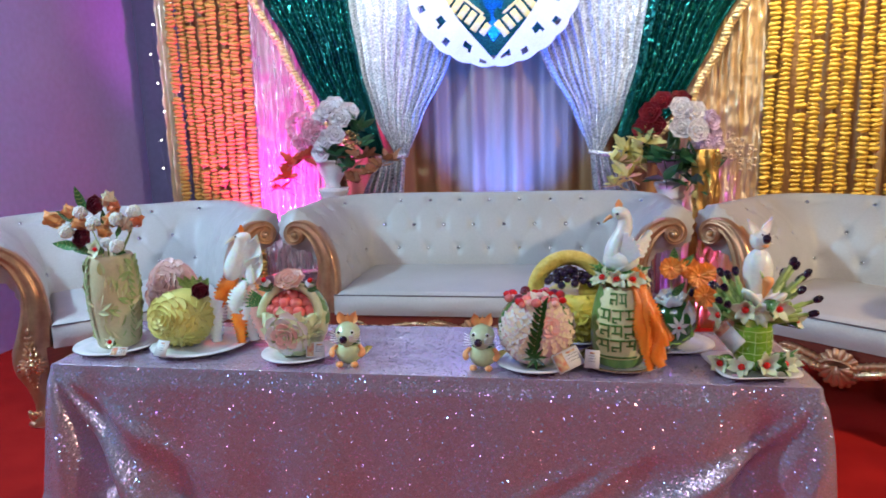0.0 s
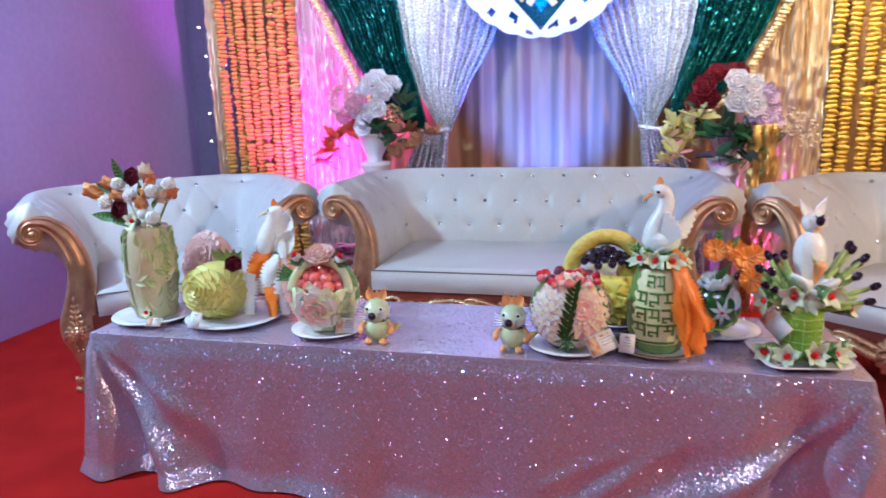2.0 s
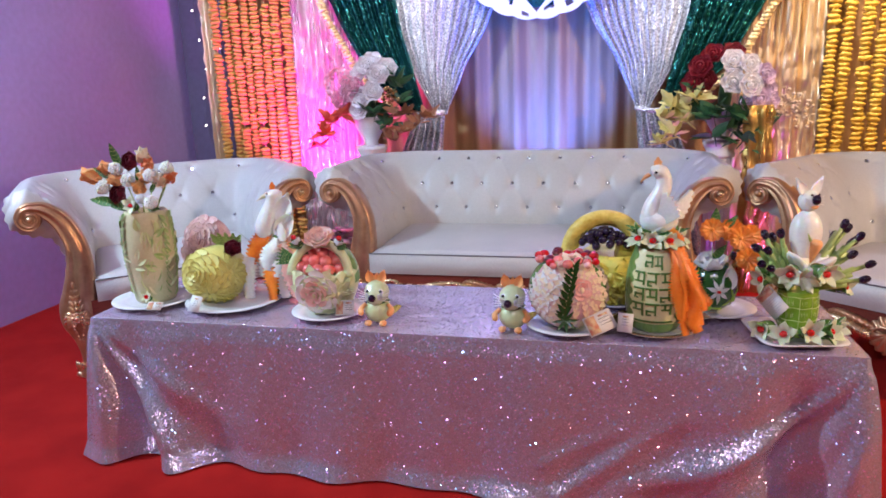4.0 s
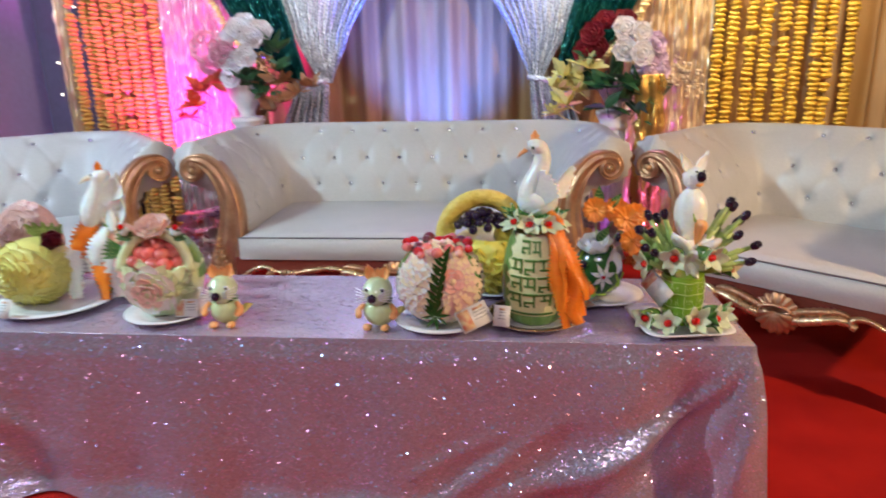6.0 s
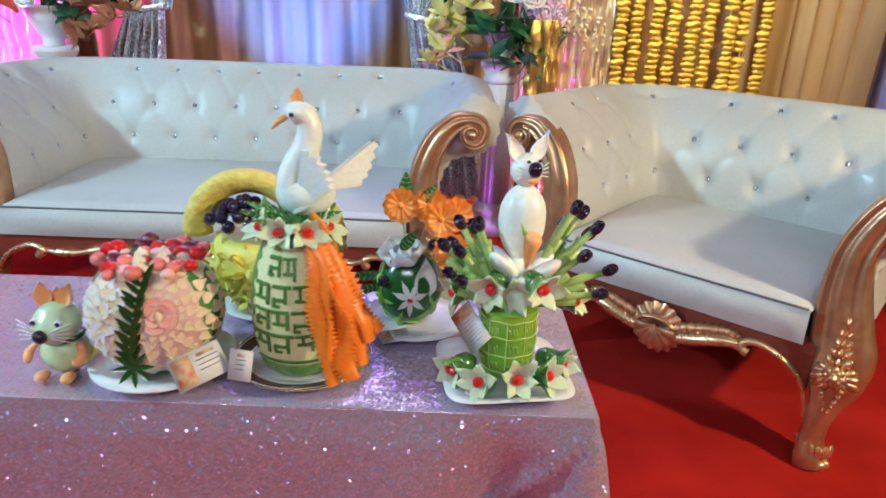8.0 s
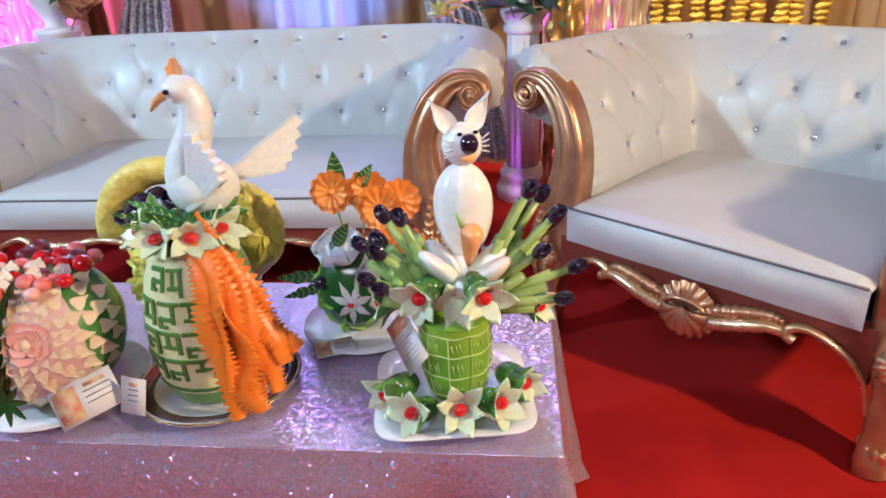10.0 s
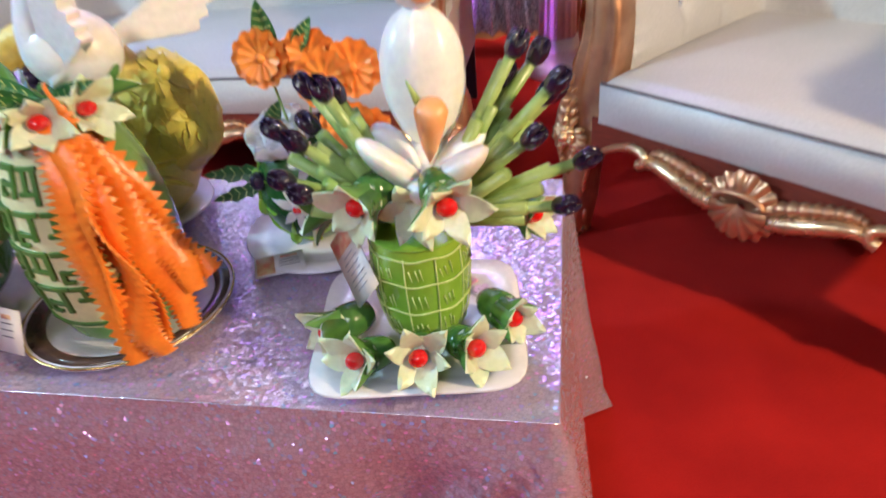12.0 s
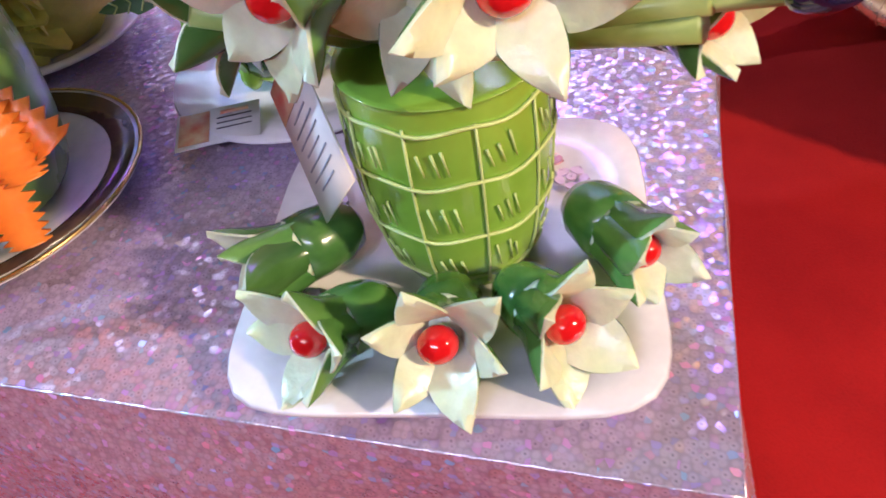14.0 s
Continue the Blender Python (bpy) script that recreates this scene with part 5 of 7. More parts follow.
def card(at, turn, lean, label, w=0.052, h=0.05, photo=True, tall=False, roll=0, m=None):
    """A small printed card; its writing is plain bars."""
    t = thing("card", at, label, "card", "printed cards")
    m = m or pose(0, 0, 0, 0, 0, turn) @ pose(0, 0, 0, lean, 0, 0) @ pose(0, 0, 0, 0, 0, roll)
    sheet_ob = part("paper", block(w, h, 0.0012, (0, h / 2, 0), 0), PAPER, t, m=m)
    if tall:
        part("picture", block(w * 0.88, h * 0.26, 0.0006, (-w * 0.02, h * 0.85, 0.0012), 0), INKRED, sheet_ob, "red and yellow printed picture")
    elif photo:
        part("picture", block(w * 0.36, h * 0.86, 0.0006, (-w * 0.28, h * 0.5, 0.0012), 0), INKRED, sheet_ob, "red and yellow printed picture")
    if tall:
        for k in range(7):
            part("print_bar", block(w * (0.62 if k % 3 else 0.44), h * 0.011, 0.0005, (0, h * (0.64 - 0.08 * k), 0.0011), 0), INKGREY, sheet_ob)
    for k in range(0 if tall else 4):
        part("print_bar", block(w * (0.42 if k else 0.34), h * (0.022 if k else 0.10), 0.0005, (w * 0.2 if photo else 0, h * (0.82 - 0.15 * k), 0.0011), 0), INKRED if k < 1 else INKDARK, sheet_ob)
    return t


# ---- carved fruit ----
def carve(parent, name, material, centre, radius, direction, rings, spin=0.0, seed=1, point=1.0, label=""):
    """A flower carved on a round fruit, each petal a piece: rings of (degrees from the middle, count, length, width, lift)."""
    rnd = random.Random(seed)
    d0 = Vector(direction).normalized()
    e1 = d0.cross(Vector((0, 0, 1))).normalized()
    e2 = e1.cross(d0)
    mid = Vector(centre) + Vector((d0.x * radius[0], d0.y * radius[1], d0.z * radius[2])) * 0.985
    flower = part(name, egg(rings[0][2] * 0.3, rings[0][2] * 0.3, rings[0][2] * 0.45, mid, 8, 6), material, parent, label)
    mean = (radius[0] + radius[1] + radius[2]) / 3
    for k, (rho, count, ln, wd, liftdeg) in enumerate(rings):
        for i in range(count):
            a0 = 2 * math.pi * (i + 0.5 * (k % 2)) / count + spin + rnd.uniform(-0.06, 0.06)
            r0, r1 = radians(rho), radians(rho) + ln * rnd.uniform(0.9, 1.08) / mean
            half = min(1.25, wd * 0.5 / (mean * math.sin((r0 + r1) / 2)))
            high = ln * math.sin(radians(liftdeg + rnd.uniform(-2, 2)))
            def spot(u, v):
                x = u * 2 - 1
                rim = v > 0.99
                v = min(1.0, v / 0.86)
                w = half * math.sin(math.pi * min(1, v ** 0.75 * 0.90 + 0.10)) ** 0.5 * ((1 - v ** point * 0.9) if point > 1 else 1)
                w = max(w, 0.02)
                rr, a = r0 + (r1 - r0) * v * (1 - 0.14 * x * x), a0 + x * w
                t = e1 * math.cos(a) + e2 * math.sin(a)
                nrm = d0 * math.cos(rr) + t * math.sin(rr)
                edge = rim or abs(x) > 0.99
                h = -0.003 if edge else 0.0008 + high * v ** 1.4 * (1 - 0.25 * (1 - x * x))
                return Vector(centre) + Vector((nrm.x * radius[0], nrm.y * radius[1], nrm.z * radius[2])) + nrm * h
            va, fa = sheet(6, 7, lambda u, v: spot(min(1, max(0, (u * 6 - 0.8) / 4.4)) if 0 < u < 1 else u, v))
            part("petal", Geo().add(va, [q[::-1] for q in fa]), material, flower, "", "crisp")
    return flower


def cuke_flower(parent, m, r=0.04, petals=6, open_deg=48, seed=0, cherry=True, berry=0.0092, floor=-1.0):
    """A flower cut from a cucumber end that looks along +z: crescent wedges of pale flesh, skin outside, and a glace cherry."""
    rnd = random.Random(seed)
    n, nv = 6, 9
    q = r / 0.043
    stub = lathe([(0.004 * q, -0.046 * q), (0.0125 * q, -0.042 * q), (0.0172 * q, -0.032 * q), (0.0188 * q, -0.018 * q), (0.0184 * q, -0.008 * q), (0.012 * q, -0.007 * q)], 20)
    f = part("cucumber_flower", stub, CUKESKIN, parent, "", True, m)
    part("flower_heart", lathe([(0.0182 * q, -0.009 * q), (0.0160 * q, -0.004 * q), (0.010 * q, -0.001 * q), (0.002 * q, 0.0)], 18), CUKE, f, "pale cucumber flesh")
    for i in range(petals):
        az = 360 * i / petals + rnd.uniform(-11, 11)
        wide = open_deg + rnd.uniform(-26, 12)
        ln, wd = r * rnd.uniform(0.90, 1.16), 0.0225 * q * rnd.uniform(0.85, 1.2)
        thick = 0.0150 * q * rnd.uniform(0.8, 1.2)
        skew = rnd.uniform(-0.22, 0.22)
        cupped = rnd.uniform(4, 34)
        while True:
            # the petal's middle line, out from the stub and away from the axis, its tip cupped
            line, lean, p = [], [], Vector((0.0186 * q, -0.014 * q))
            for k in range(nv + 1):
                a = radians(2 + (wide - 2) * min(1, k / nv * 1.9) - cupped * max(0, k / nv - 0.4))
                line.append(p.copy())
                lean.append(a)
                p += Vector((math.sin(a), math.cos(a))) * ln / nv
            tip = m @ pose(0, 0, 0, 0, 0, az) @ Vector((0, line[-1].x, line[-1].y))
            if tip.z >= floor or wide < 12:
                break
            wide -= 6
        def surf(u, v, inside, over=1.0):
            x = (u * 2 - 1)
            k = min(nv, int(round(v * nv)))
            c, a = line[k], lean[k]
            w = wd * 0.5 * max(0.03, (0.90 + 0.80 * v) * (1 - v ** 2.8)) * over
            d = 0.75 * w * x * x + (thick * (1 - 0.62 * v) * (1 - 0.80 * x * x) if inside else 0.0)
            return Vector((x * w + skew * wd * v * v, c.x - d * math.cos(a), c.y + d * math.sin(a)))
        mm = pose(0, 0, 0, 0, 0, az)
        va, fa = sheet(n, nv, lambda u, v: surf(u, v, True))
        vb, _ = sheet(n, nv, lambda u, v: surf(u, v, False))
        g = Geo().add(va, fa)
        rim = [j * (n + 1) for j in range(nv + 1)] + [nv * (n + 1) + k for k in range(1, n + 1)] + [j * (n + 1) + n for j in range(nv - 1, -1, -1)]
        g.add([va[k] for k in rim] + [vb[k] for k in rim], [(k + 1, k, k + len(rim), k + 1 + len(rim)) for k in range(len(rim) - 1)])
        part("petal", g, CUKE, f, "pale cucumber flesh", "crisp", mm)
        vb, _ = sheet(n, nv, lambda u, v: surf(u, v, False, 1.03) - Vector((0, 0.0003, 0)))
        part("skin", Geo().add(vb, [k[::-1] for k in fa]), CUKESKIN, f, "green cucumber skin", True, mm)
    if cherry:
        part("cherry", egg(berry, berry, berry * 0.95, (0, 0, 0.009), 18, 12, lambda p, a, z: p * (1 - 0.05 * math.sin(a * 2 + seed) * (1 - z * z))), CHERRY, f, "red glace cherry")
    return f


def leaf_part(parent, at, direction, ln, wd, material=None, name="leaf", teeth=0, bend=0.1, spin=0):
    d = Vector(direction).normalized()
    side = d.cross(Vector((0, -1, 0.3)))
    if side.length < 1e-3:
        side = Vector((1, 0, 0))
    side.normalize()
    up = side.cross(d)
    m = Matrix((side, d, up)).transposed().to_4x4()
    m.translation = Vector(at)
    ob = part(name, leaf(ln, wd, bend, teeth), material or LEAF, parent, "", True, m @ pose(0, 0, 0, 0, spin, 0))
    veins = Geo()
    for k in range(1, 6):
        v = k / 6.5
        for s in (-1, 1):
            w = wd * 0.33 * math.sin(math.pi * v ** 0.8)
            b = bend * ln * v * v
            veins.put(tube([(0, ln * v, b + 0.0012), (s * w, ln * (v + 0.07), b + w * 0.36 + 0.0012)], 0.0006, 4))
    part("carved_vein", veins, CARVE, ob, "pale carved veins")
    return ob


# cut melon vase with vegetable flowers
round_plate(-0.955, 2.09, 0.133, "white round plate under the carved melon vase")
vase = thing("melon_vase", (-0.962, 2.11, PLATE_TOP), "tall carved pale melon vase filled with vegetable flowers", "fruit carving")
VP = [(0.058, 0.0), (0.066, 0.012), (0.074, 0.07), (0.080, 0.14), (0.081, 0.20), (0.076, 0.26), (0.068, 0.296), (0.055, 0.302), (0.01, 0.29)]
def v_rad(z):
    for (r0, z0), (r1, z1) in zip(VP, VP[1:]):
        if z <= z1:
            return r0 + (r1 - r0) * (z - z0) / (z1 - z0)
    return VP[-1][0]
part("body", lathe([(p.x, p.y) for p in smooth_line([(r, z, 0) for r, z in VP], 4)], 56,
     lambda a, k, r, z: r * (1 + 0.016 * noise.noise((math.cos(a) * 3, math.sin(a) * 3, z * 22)))), FLESHP, vase, "pale peeled flesh")
def vase_leaf(ang, z, ln, wd, lean, material, lift=0.10):
    """A leaf of rind left standing on the peeled flesh."""
    a = radians(ang)
    nrm = Vector((math.cos(a), math.sin(a), 0))
    tx = Vector((-math.sin(a), math.cos(a), 0))
    up = (Vector((0, 0, math.cos(radians(lean)))) + tx * math.sin(radians(lean))).normalized()
    m = Matrix((up.cross(nrm), up, nrm)).transposed().to_4x4()
    m.translation = nrm * (v_rad(z) - 0.0015) + Vector((0, 0, z))
    part("skin_leaf", leaf(ln, wd, lift, 0, 0.004), material, vase, "", True, m)
rnd = random.Random(77)
# two braids of green leaves, and pale carved foliage over the sides
for ang in (-132, -2, 70, 150):
    for k in range(13):
        for sg in (-1, 1):
            vase_leaf(ang + sg * 3, 0.006 + 0.0215 * k + 0.010 * (sg > 0), 0.038, 0.021, sg * 44 + rnd.uniform(-6, 6), VGREEN, 0.04)
for ang0, ang1, n in ((-76, -12, 34), (8, 60, 20), (80, 140, 20), (160, 216, 20)):
    for k in range(n):
        vase_leaf(rnd.uniform(ang0, ang1), 0.01 + 0.25 * k / n, rnd.uniform(0.030, 0.052), rnd.uniform(0.016, 0.026), rnd.uniform(-70, 70), (VLEAF, RINDW, VLEAF, FLESHP, VGREEN)[k % 5], rnd.uniform(0.02, 0.06))
for z, lean in ((0.135, 60), (0.145, -62), (0.150, 20), (0.128, 100)):
    vase_leaf(-92 + rnd.uniform(-8, 8), z, 0.044, 0.018, lean, RINDW, 0.05)
for x, z, r in ((-0.005, 0.462, 0.034), (-0.064, 0.358, 0.038)):
    part("beetroot_rose", rosette(r, 5, 5, 0.35, rnd.randrange(99), 84, 25, 1.2), MAROON, vase, "dark beetroot rose", True, facing((x, -0.026, z), (x * 2, -1, 0.30)))
for k, (x, z) in enumerate(((-0.060, 0.442), (-0.112, 0.382), (-0.022, 0.404), (0.068, 0.420), (0.124, 0.442), (0.058, 0.335), (0.016, 0.345))):
    # a puff of small blunt radish florets
    g = egg(0.0185, 0.0185, 0.0185, (0, 0, 0), 10, 8)
    for j in range(64):
        h = 1 - 2 * (j + 0.5) / 64
        q, a = math.sqrt(1 - h * h), j * 2.39996 + k
        d = Vector((q * math.cos(a), q * math.sin(a), h))
        g.put(egg(0.0046, 0.0046, 0.0052, d * rnd.uniform(0.0165, 0.0205), 6, 4))
    part("radish_puff", g, RADISH, vase, "white radish flower", True, pose(x, -0.034 - 0.008 * (k % 2), z) @ Matrix.Scale(0.72 if k == 6 else 1.0, 4))
for k, (x, z, s, ax, az) in enumerate(((-0.158, 0.418, 0.060, -1.0, 0.25), (0.040, 0.478, 0.050, 0.2, 1.0), (0.052, 0.452, 0.044, 0.9, 0.4), (-0.068, 0.402, 0.046, -0.6, 0.5), (0.010, 0.376, 0.046, 0.2, 0.8),
                                       (0.090, 0.402, 0.048, 0.5, 0.8), (0.125, 0.415, 0.046, 0.8, 0.7), (-0.095, 0.440, 0.05, -0.6, 0.7), (0.035, 0.41, 0.045, 0.3, 0.6))):
    # a half-open flower of four broad carrot petals
    g = Geo()
    for j in range(5):
        g.put(petal(s, s * 0.78, 0.46, 0.36, 0.02, 0.003, 5, 6), pose(0, 0, 0, 0, 0, 72 * j + 20 * k) @ pose(0, 0.003, 0, 70 + 7 * (j % 2), 0, 0))
    part("carrot_flower", g, (SOFTOR, PEACH, CORALOR, SOFTOR)[k % 4], vase, "orange carrot flower", True, facing((x - ax * s * 0.4, -0.012, z - az * s * 0.4), (ax, -0.75, az)) @ Matrix.Scale(1.1, 4))
for (x, z), (dx, dz), ln in (((-0.044, 0.446), (-0.22, 1), 0.082), ((-0.085, 0.412), (-0.8, 0.5), 0.064), ((0.018, 0.392), (0.1, 1), 0.060), ((-0.080, 0.330), (-1, 0.13), 0.086), ((-0.020, 0.318), (-1, 0.0), 0.075), ((0.03, 0.318), (0.9, -0.1), 0.06), ((0.05, 0.365), (0.7, 0.6), 0.05)):
    leaf_part(vase, (x, -0.030, z), (dx, -0.12, dz), ln, ln * 0.42, LEAF, "carved_leaf")
cuke_flower(vase, facing((0.0, -0.060, 0.325), (0.1, -1, 0.35)), 0.030, 6, 55, 5, True, 0.007)
for x, z in ((-0.05, 0.39), (0.0, 0.41), (0.05, 0.40), (0.10, 0.40), (0.12, 0.43), (-0.09, 0.38)):
    part("stick", tube([(x * 0.3, -0.005, 0.285), (x, -0.006, z)], 0.0022, 5), STEM, vase)
# a small flower lying at the vase's foot
cuke_flower(vase, facing((0.03, -0.085, 0.030), (0.1, -1, 0.6)), 0.020, 6, 60, 6, True, 0.007, 0.004)

# yellow melon with a carved rose, pink carved melon behind it
round_plate(-0.675, 2.118, 0.156, "white round plate under the yellow carved melon")
yel = thing("yellow_melon", (-0.732, 2.125, PLATE_TOP), "yellow melon with a large rose carved in its side", "fruit carving", size=(1.035, 1.0, 0.92))
YC, YR = (0, 0, 0.100), (0.101, 0.095, 0.100)
part("body", egg(*YR, YC, 40, 26, lambda p, a, z: p * (1 + 0.02 * math.sin(a * 14) * max(0, -z))), YELM, yel)
carve(yel, "carved_rose", YELM, YC, YR, (-0.28, -1, 0.22), [(2, 3, 0.012, 0.024, 52), (8, 4, 0.014, 0.036, 50), (16, 5, 0.015, 0.046, 48), (24, 6, 0.016, 0.052, 46), (33, 7, 0.018, 0.056, 42), (42, 8, 0.020, 0.060, 36)], 0.3, 3)
carve(yel, "carved_leaves", YELM, YC, YR, (0.9, -0.62, 0.25), [(4, 6, 0.026, 0.018, 30), (15, 10, 0.028, 0.019, 24), (27, 13, 0.026, 0.020, 18)], 0.1, 4, 1.5)
carve(yel, "carved_leaves", YELM, YC, YR, (0.1, -1, -0.75), [(6, 8, 0.026, 0.013, 26), (16, 12, 0.030, 0.013, 22), (27, 17, 0.030, 0.013, 18), (38, 22, 0.028, 0.013, 14)], 0.2, 6, 1.6)
pk = thing("pink_melon", (-0.865, 2.30, TZ + 0.002), "half watermelon carved with dusty pink roses", "fruit carving")
PC, PR = (0, 0, 0.125), (0.092, 0.075, 0.125)
part("body", egg(*PR, PC, 32, 20, lambda p, a, z: Vector((p.x, p.y, max(p.z, -0.118)))), DUSTY, pk)
for k, (d, s) in enumerate((((0.0, -1, 0.55), 1.45), ((0.75, -1, 0.5), 0.9), ((-0.45, -1, -0.25), 1.25), ((0.45, -1, -0.2), 0.9), ((0.1, -0.7, 1.3), 0.9), ((-0.7, -0.7, 0.9), 0.8))):
    carve(pk, "carved_rose", DUSTY, PC, PR, d, [(2, 3, 0.012 * s, 0.020 * s, 44), (9, 4, 0.014 * s, 0.034 * s, 40), (17, 5, 0.016 * s, 0.044 * s, 36), (25, 6, 0.018 * s, 0.050 * s, 32)], k, k)
for k in range(5):
    leaf_part(yel, (0.015 + 0.012 * k, 0.02, 0.195), (-0.6 + 0.3 * k, -0.2, 0.9), 0.055, 0.034, STEM, "kale_leaf", 3)
part("beetroot_rose", rosette(0.032, 5, 5, 0.35, 5, 84, 25, 1.2), MAROON, yel, "dark beetroot rose", True, facing((0.070, -0.01, 0.195), (0.3, -1, 0.35)))

# white radish bird with hanging carrot and radish feathers
bird = thing("radish_bird", (-0.555, 2.20, PLATE_TOP), "white radish bird with saw-cut orange and white feathers", "fruit carving", size=(1.03, 1.03, 0.96))
part("stand", lathe([(0.036, 0), (0.034, 0.08), (0.028, 0.16), (0.024, 0.225), (0.01, 0.23)], 20), RINDL, bird)
part("body", tube(smooth_line([(-0.024, -0.01, 0.20), (-0.018, -0.02, 0.235), (0.0, -0.02, 0.285), (0.012, -0.02, 0.32), (0.020, -0.02, 0.35), (0.018, -0.02, 0.374)], 4), [0.016, 0.021, 0.026, 0.030, 0.033, 0.035, 0.036, 0.035, 0.034, 0.032, 0.030, 0.028, 0.026, 0.025, 0.024, 0.024, 0.025, 0.026, 0.024, 0.017, 0.005], 16), RADISH, bird, "white radish body")
part("beak", tube([(0.004, -0.026, 0.358), (-0.014, -0.034, 0.350), (-0.03, -0.04, 0.338)], [0.009, 0.006, 0.001], 8), PEACH, bird)
part("comb", leaf(0.03, 0.022, 0.1, 3, 0.004), CARROT, bird, "", True, facing((0.018, -0.022, 0.37), (0.4, -0.9, 0.2)))
part("eye", egg(0.004, 0.004, 0.004, (0.008, -0.041, 0.362), 8, 6), OLIVE, bird)
for k, (x, rot) in enumerate(((0.046, -16), (0.034, -32))):
    part("wing", petal(0.105, 0.062, 0.2, 0.5, 0.05, 0.005), RADISH, bird, "", True, pose(x, -0.03 - 0.004 * k, 0.268 - 0.05 * k, 90, 0, 0) @ pose(0, 0, 0, 0, 0, rot))
part("wing", zigzag_strip([(0.03, -0.035, 0.275), (0.045, -0.045, 0.235), (0.05, -0.05, 0.205)], 0.034, 7), RADISH, bird)
for k, (pts, mt, wd) in enumerate((
        ([(-0.010, -0.030, 0.235), (-0.028, -0.050, 0.195), (-0.050, -0.060, 0.130)], CARROT, 0.052), ([(-0.045, -0.062, 0.150), (-0.055, -0.075, 0.090), (-0.050, -0.085, 0.012)], RADISH, 0.052),
        ([(0.015, -0.040, 0.215), (0.004, -0.062, 0.160), (-0.014, -0.070, 0.085)], RADISH, 0.050), ([(0.005, -0.055, 0.135), (0.012, -0.078, 0.075), (0.016, -0.085, 0.008)], CARROT, 0.046),
        ([(0.030, -0.035, 0.200), (0.036, -0.062, 0.120), (0.046, -0.070, 0.014)], RADISHP, 0.044), ([(0.034, -0.025, 0.205), (0.070, -0.040, 0.150), (0.110, -0.048, 0.105)], BLUSH, 0.030),
        ([(0.034, -0.025, 0.200), (0.075, -0.045, 0.125), (0.105, -0.055, 0.045)], PALEOR, 0.034), ([(0.030, -0.020, 0.215), (0.080, -0.030, 0.165), (0.128, -0.035, 0.080)], BLUSH, 0.028),
        ([(0.022, -0.040, 0.190), (0.052, -0.065, 0.105), (0.076, -0.072, 0.020)], BLUSH, 0.034), ([(0.035, -0.020, 0.215), (0.085, -0.030, 0.190), (0.135, -0.032, 0.130)], PINKF, 0.026))):
    part("feather_strip", zigzag_strip([(x * 1.22, y, z) for x, y, z in pts], wd * 1.12, 12, 0.004, (0.25 * math.sin(k * 2), -1, 0.2), (14, -18)[k % 2], 0.60), mt, bird)

# basket cut from a melon, with red balls
round_plate(-0.318, 2.053, 0.114, "white round plate under the melon basket")
bas = thing("melon_basket", (-0.328, 2.07, PLATE_TOP), "melon carved as a basket with a rose and red balls inside", "fruit carving", size=(1.03, 1.0, 0.955))
BC, BR = (0, 0, 0.112), (0.104, 0.104, 0.119)
bowl = lathe([(0.05, 0.003), (0.075, 0.03), (0.090, 0.062), (0.098, 0.10), (0.0985, 0.135), (0.090, 0.138), (0.088, 0.11), (0.01, 0.10)], 64, lambda a, k, r, z: r)
for i, p in enumerate(bowl.v):
    if 0.13 < p[2] < 0.14:
        a = math.atan2(p[1], p[0])
        bowl.v[i] = (p[0], p[1], p[2] + 0.010 * abs(math.sin(a * 7)))
part("bowl", bowl, RINDW, bas, "pale scalloped bowl")
def back_shell(u, v):
    a = radians(-12 + 204 * u)
    z = 0.10 + 0.128 * v
    q = math.sqrt(max(0.02, 1 - ((z - 0.112) / 0.122) ** 2))
    return (0.1 * q * math.cos(a), 0.094 * q * math.sin(a) + 0.004, z)
va, fa = sheet(30, 12, back_shell)
vb = [(p[0] * 0.93, p[1] * 0.93, p[2] - 0.002) for p in va]
part("back_shell", Geo().add(va, fa).add(vb, [q[::-1] for q in fa]), RINDL, bas, "green striped rind")
part("handle", tube([(0.089 * math.cos(math.pi * k / 24), -0.045 + 0.025 * math.sin(math.pi * k / 24), 0.128 + 0.100 * math.sin(math.pi * k / 24)) for k in range(25)], 0.011, 10, 1.3), RINDW, bas)
rnd = random.Random(8)
ball = egg(0.0190, 0.0190, 0.0185, (0, 0, 0), 14, 10).mesh("melon_ball", REDB)
for k, (x, y, z) in enumerate([(-0.06, -0.03, 0.15), (-0.03, -0.05, 0.148), (0.0, -0.055, 0.15), (0.03, -0.05, 0.148), (0.058, -0.03, 0.15), (-0.045, -0.02, 0.172), (-0.015, -0.035, 0.175), (0.018, -0.035, 0.173), (0.045, -0.02, 0.172), (-0.03, 0.0, 0.19), (0.0, -0.015, 0.196), (0.03, 0.0, 0.19), (-0.06, 0.01, 0.155), (0.06, 0.01, 0.155), (0.0, 0.02, 0.17)]):
    part("melon_ball", ball, None, bas, m=pose(x, y, z, rnd.uniform(0, 90), 0, rnd.uniform(0, 90)))
carve(bas, "rose_heart", PINKF, BC, BR, (0.02, -1, -0.26), [(2, 3, 0.012, 0.022, 46), (8, 4, 0.014, 0.034, 42), (15, 5, 0.015, 0.044, 38)], 0.2, 8, label="pink carved rose")
carve(bas, "carved_rose", PALEP, BC, BR, (0.02, -1, -0.26), [(22, 5, 0.017, 0.054, 34), (30, 6, 0.018, 0.056, 26)], 0.2, 8, label="pale pink outer petals")
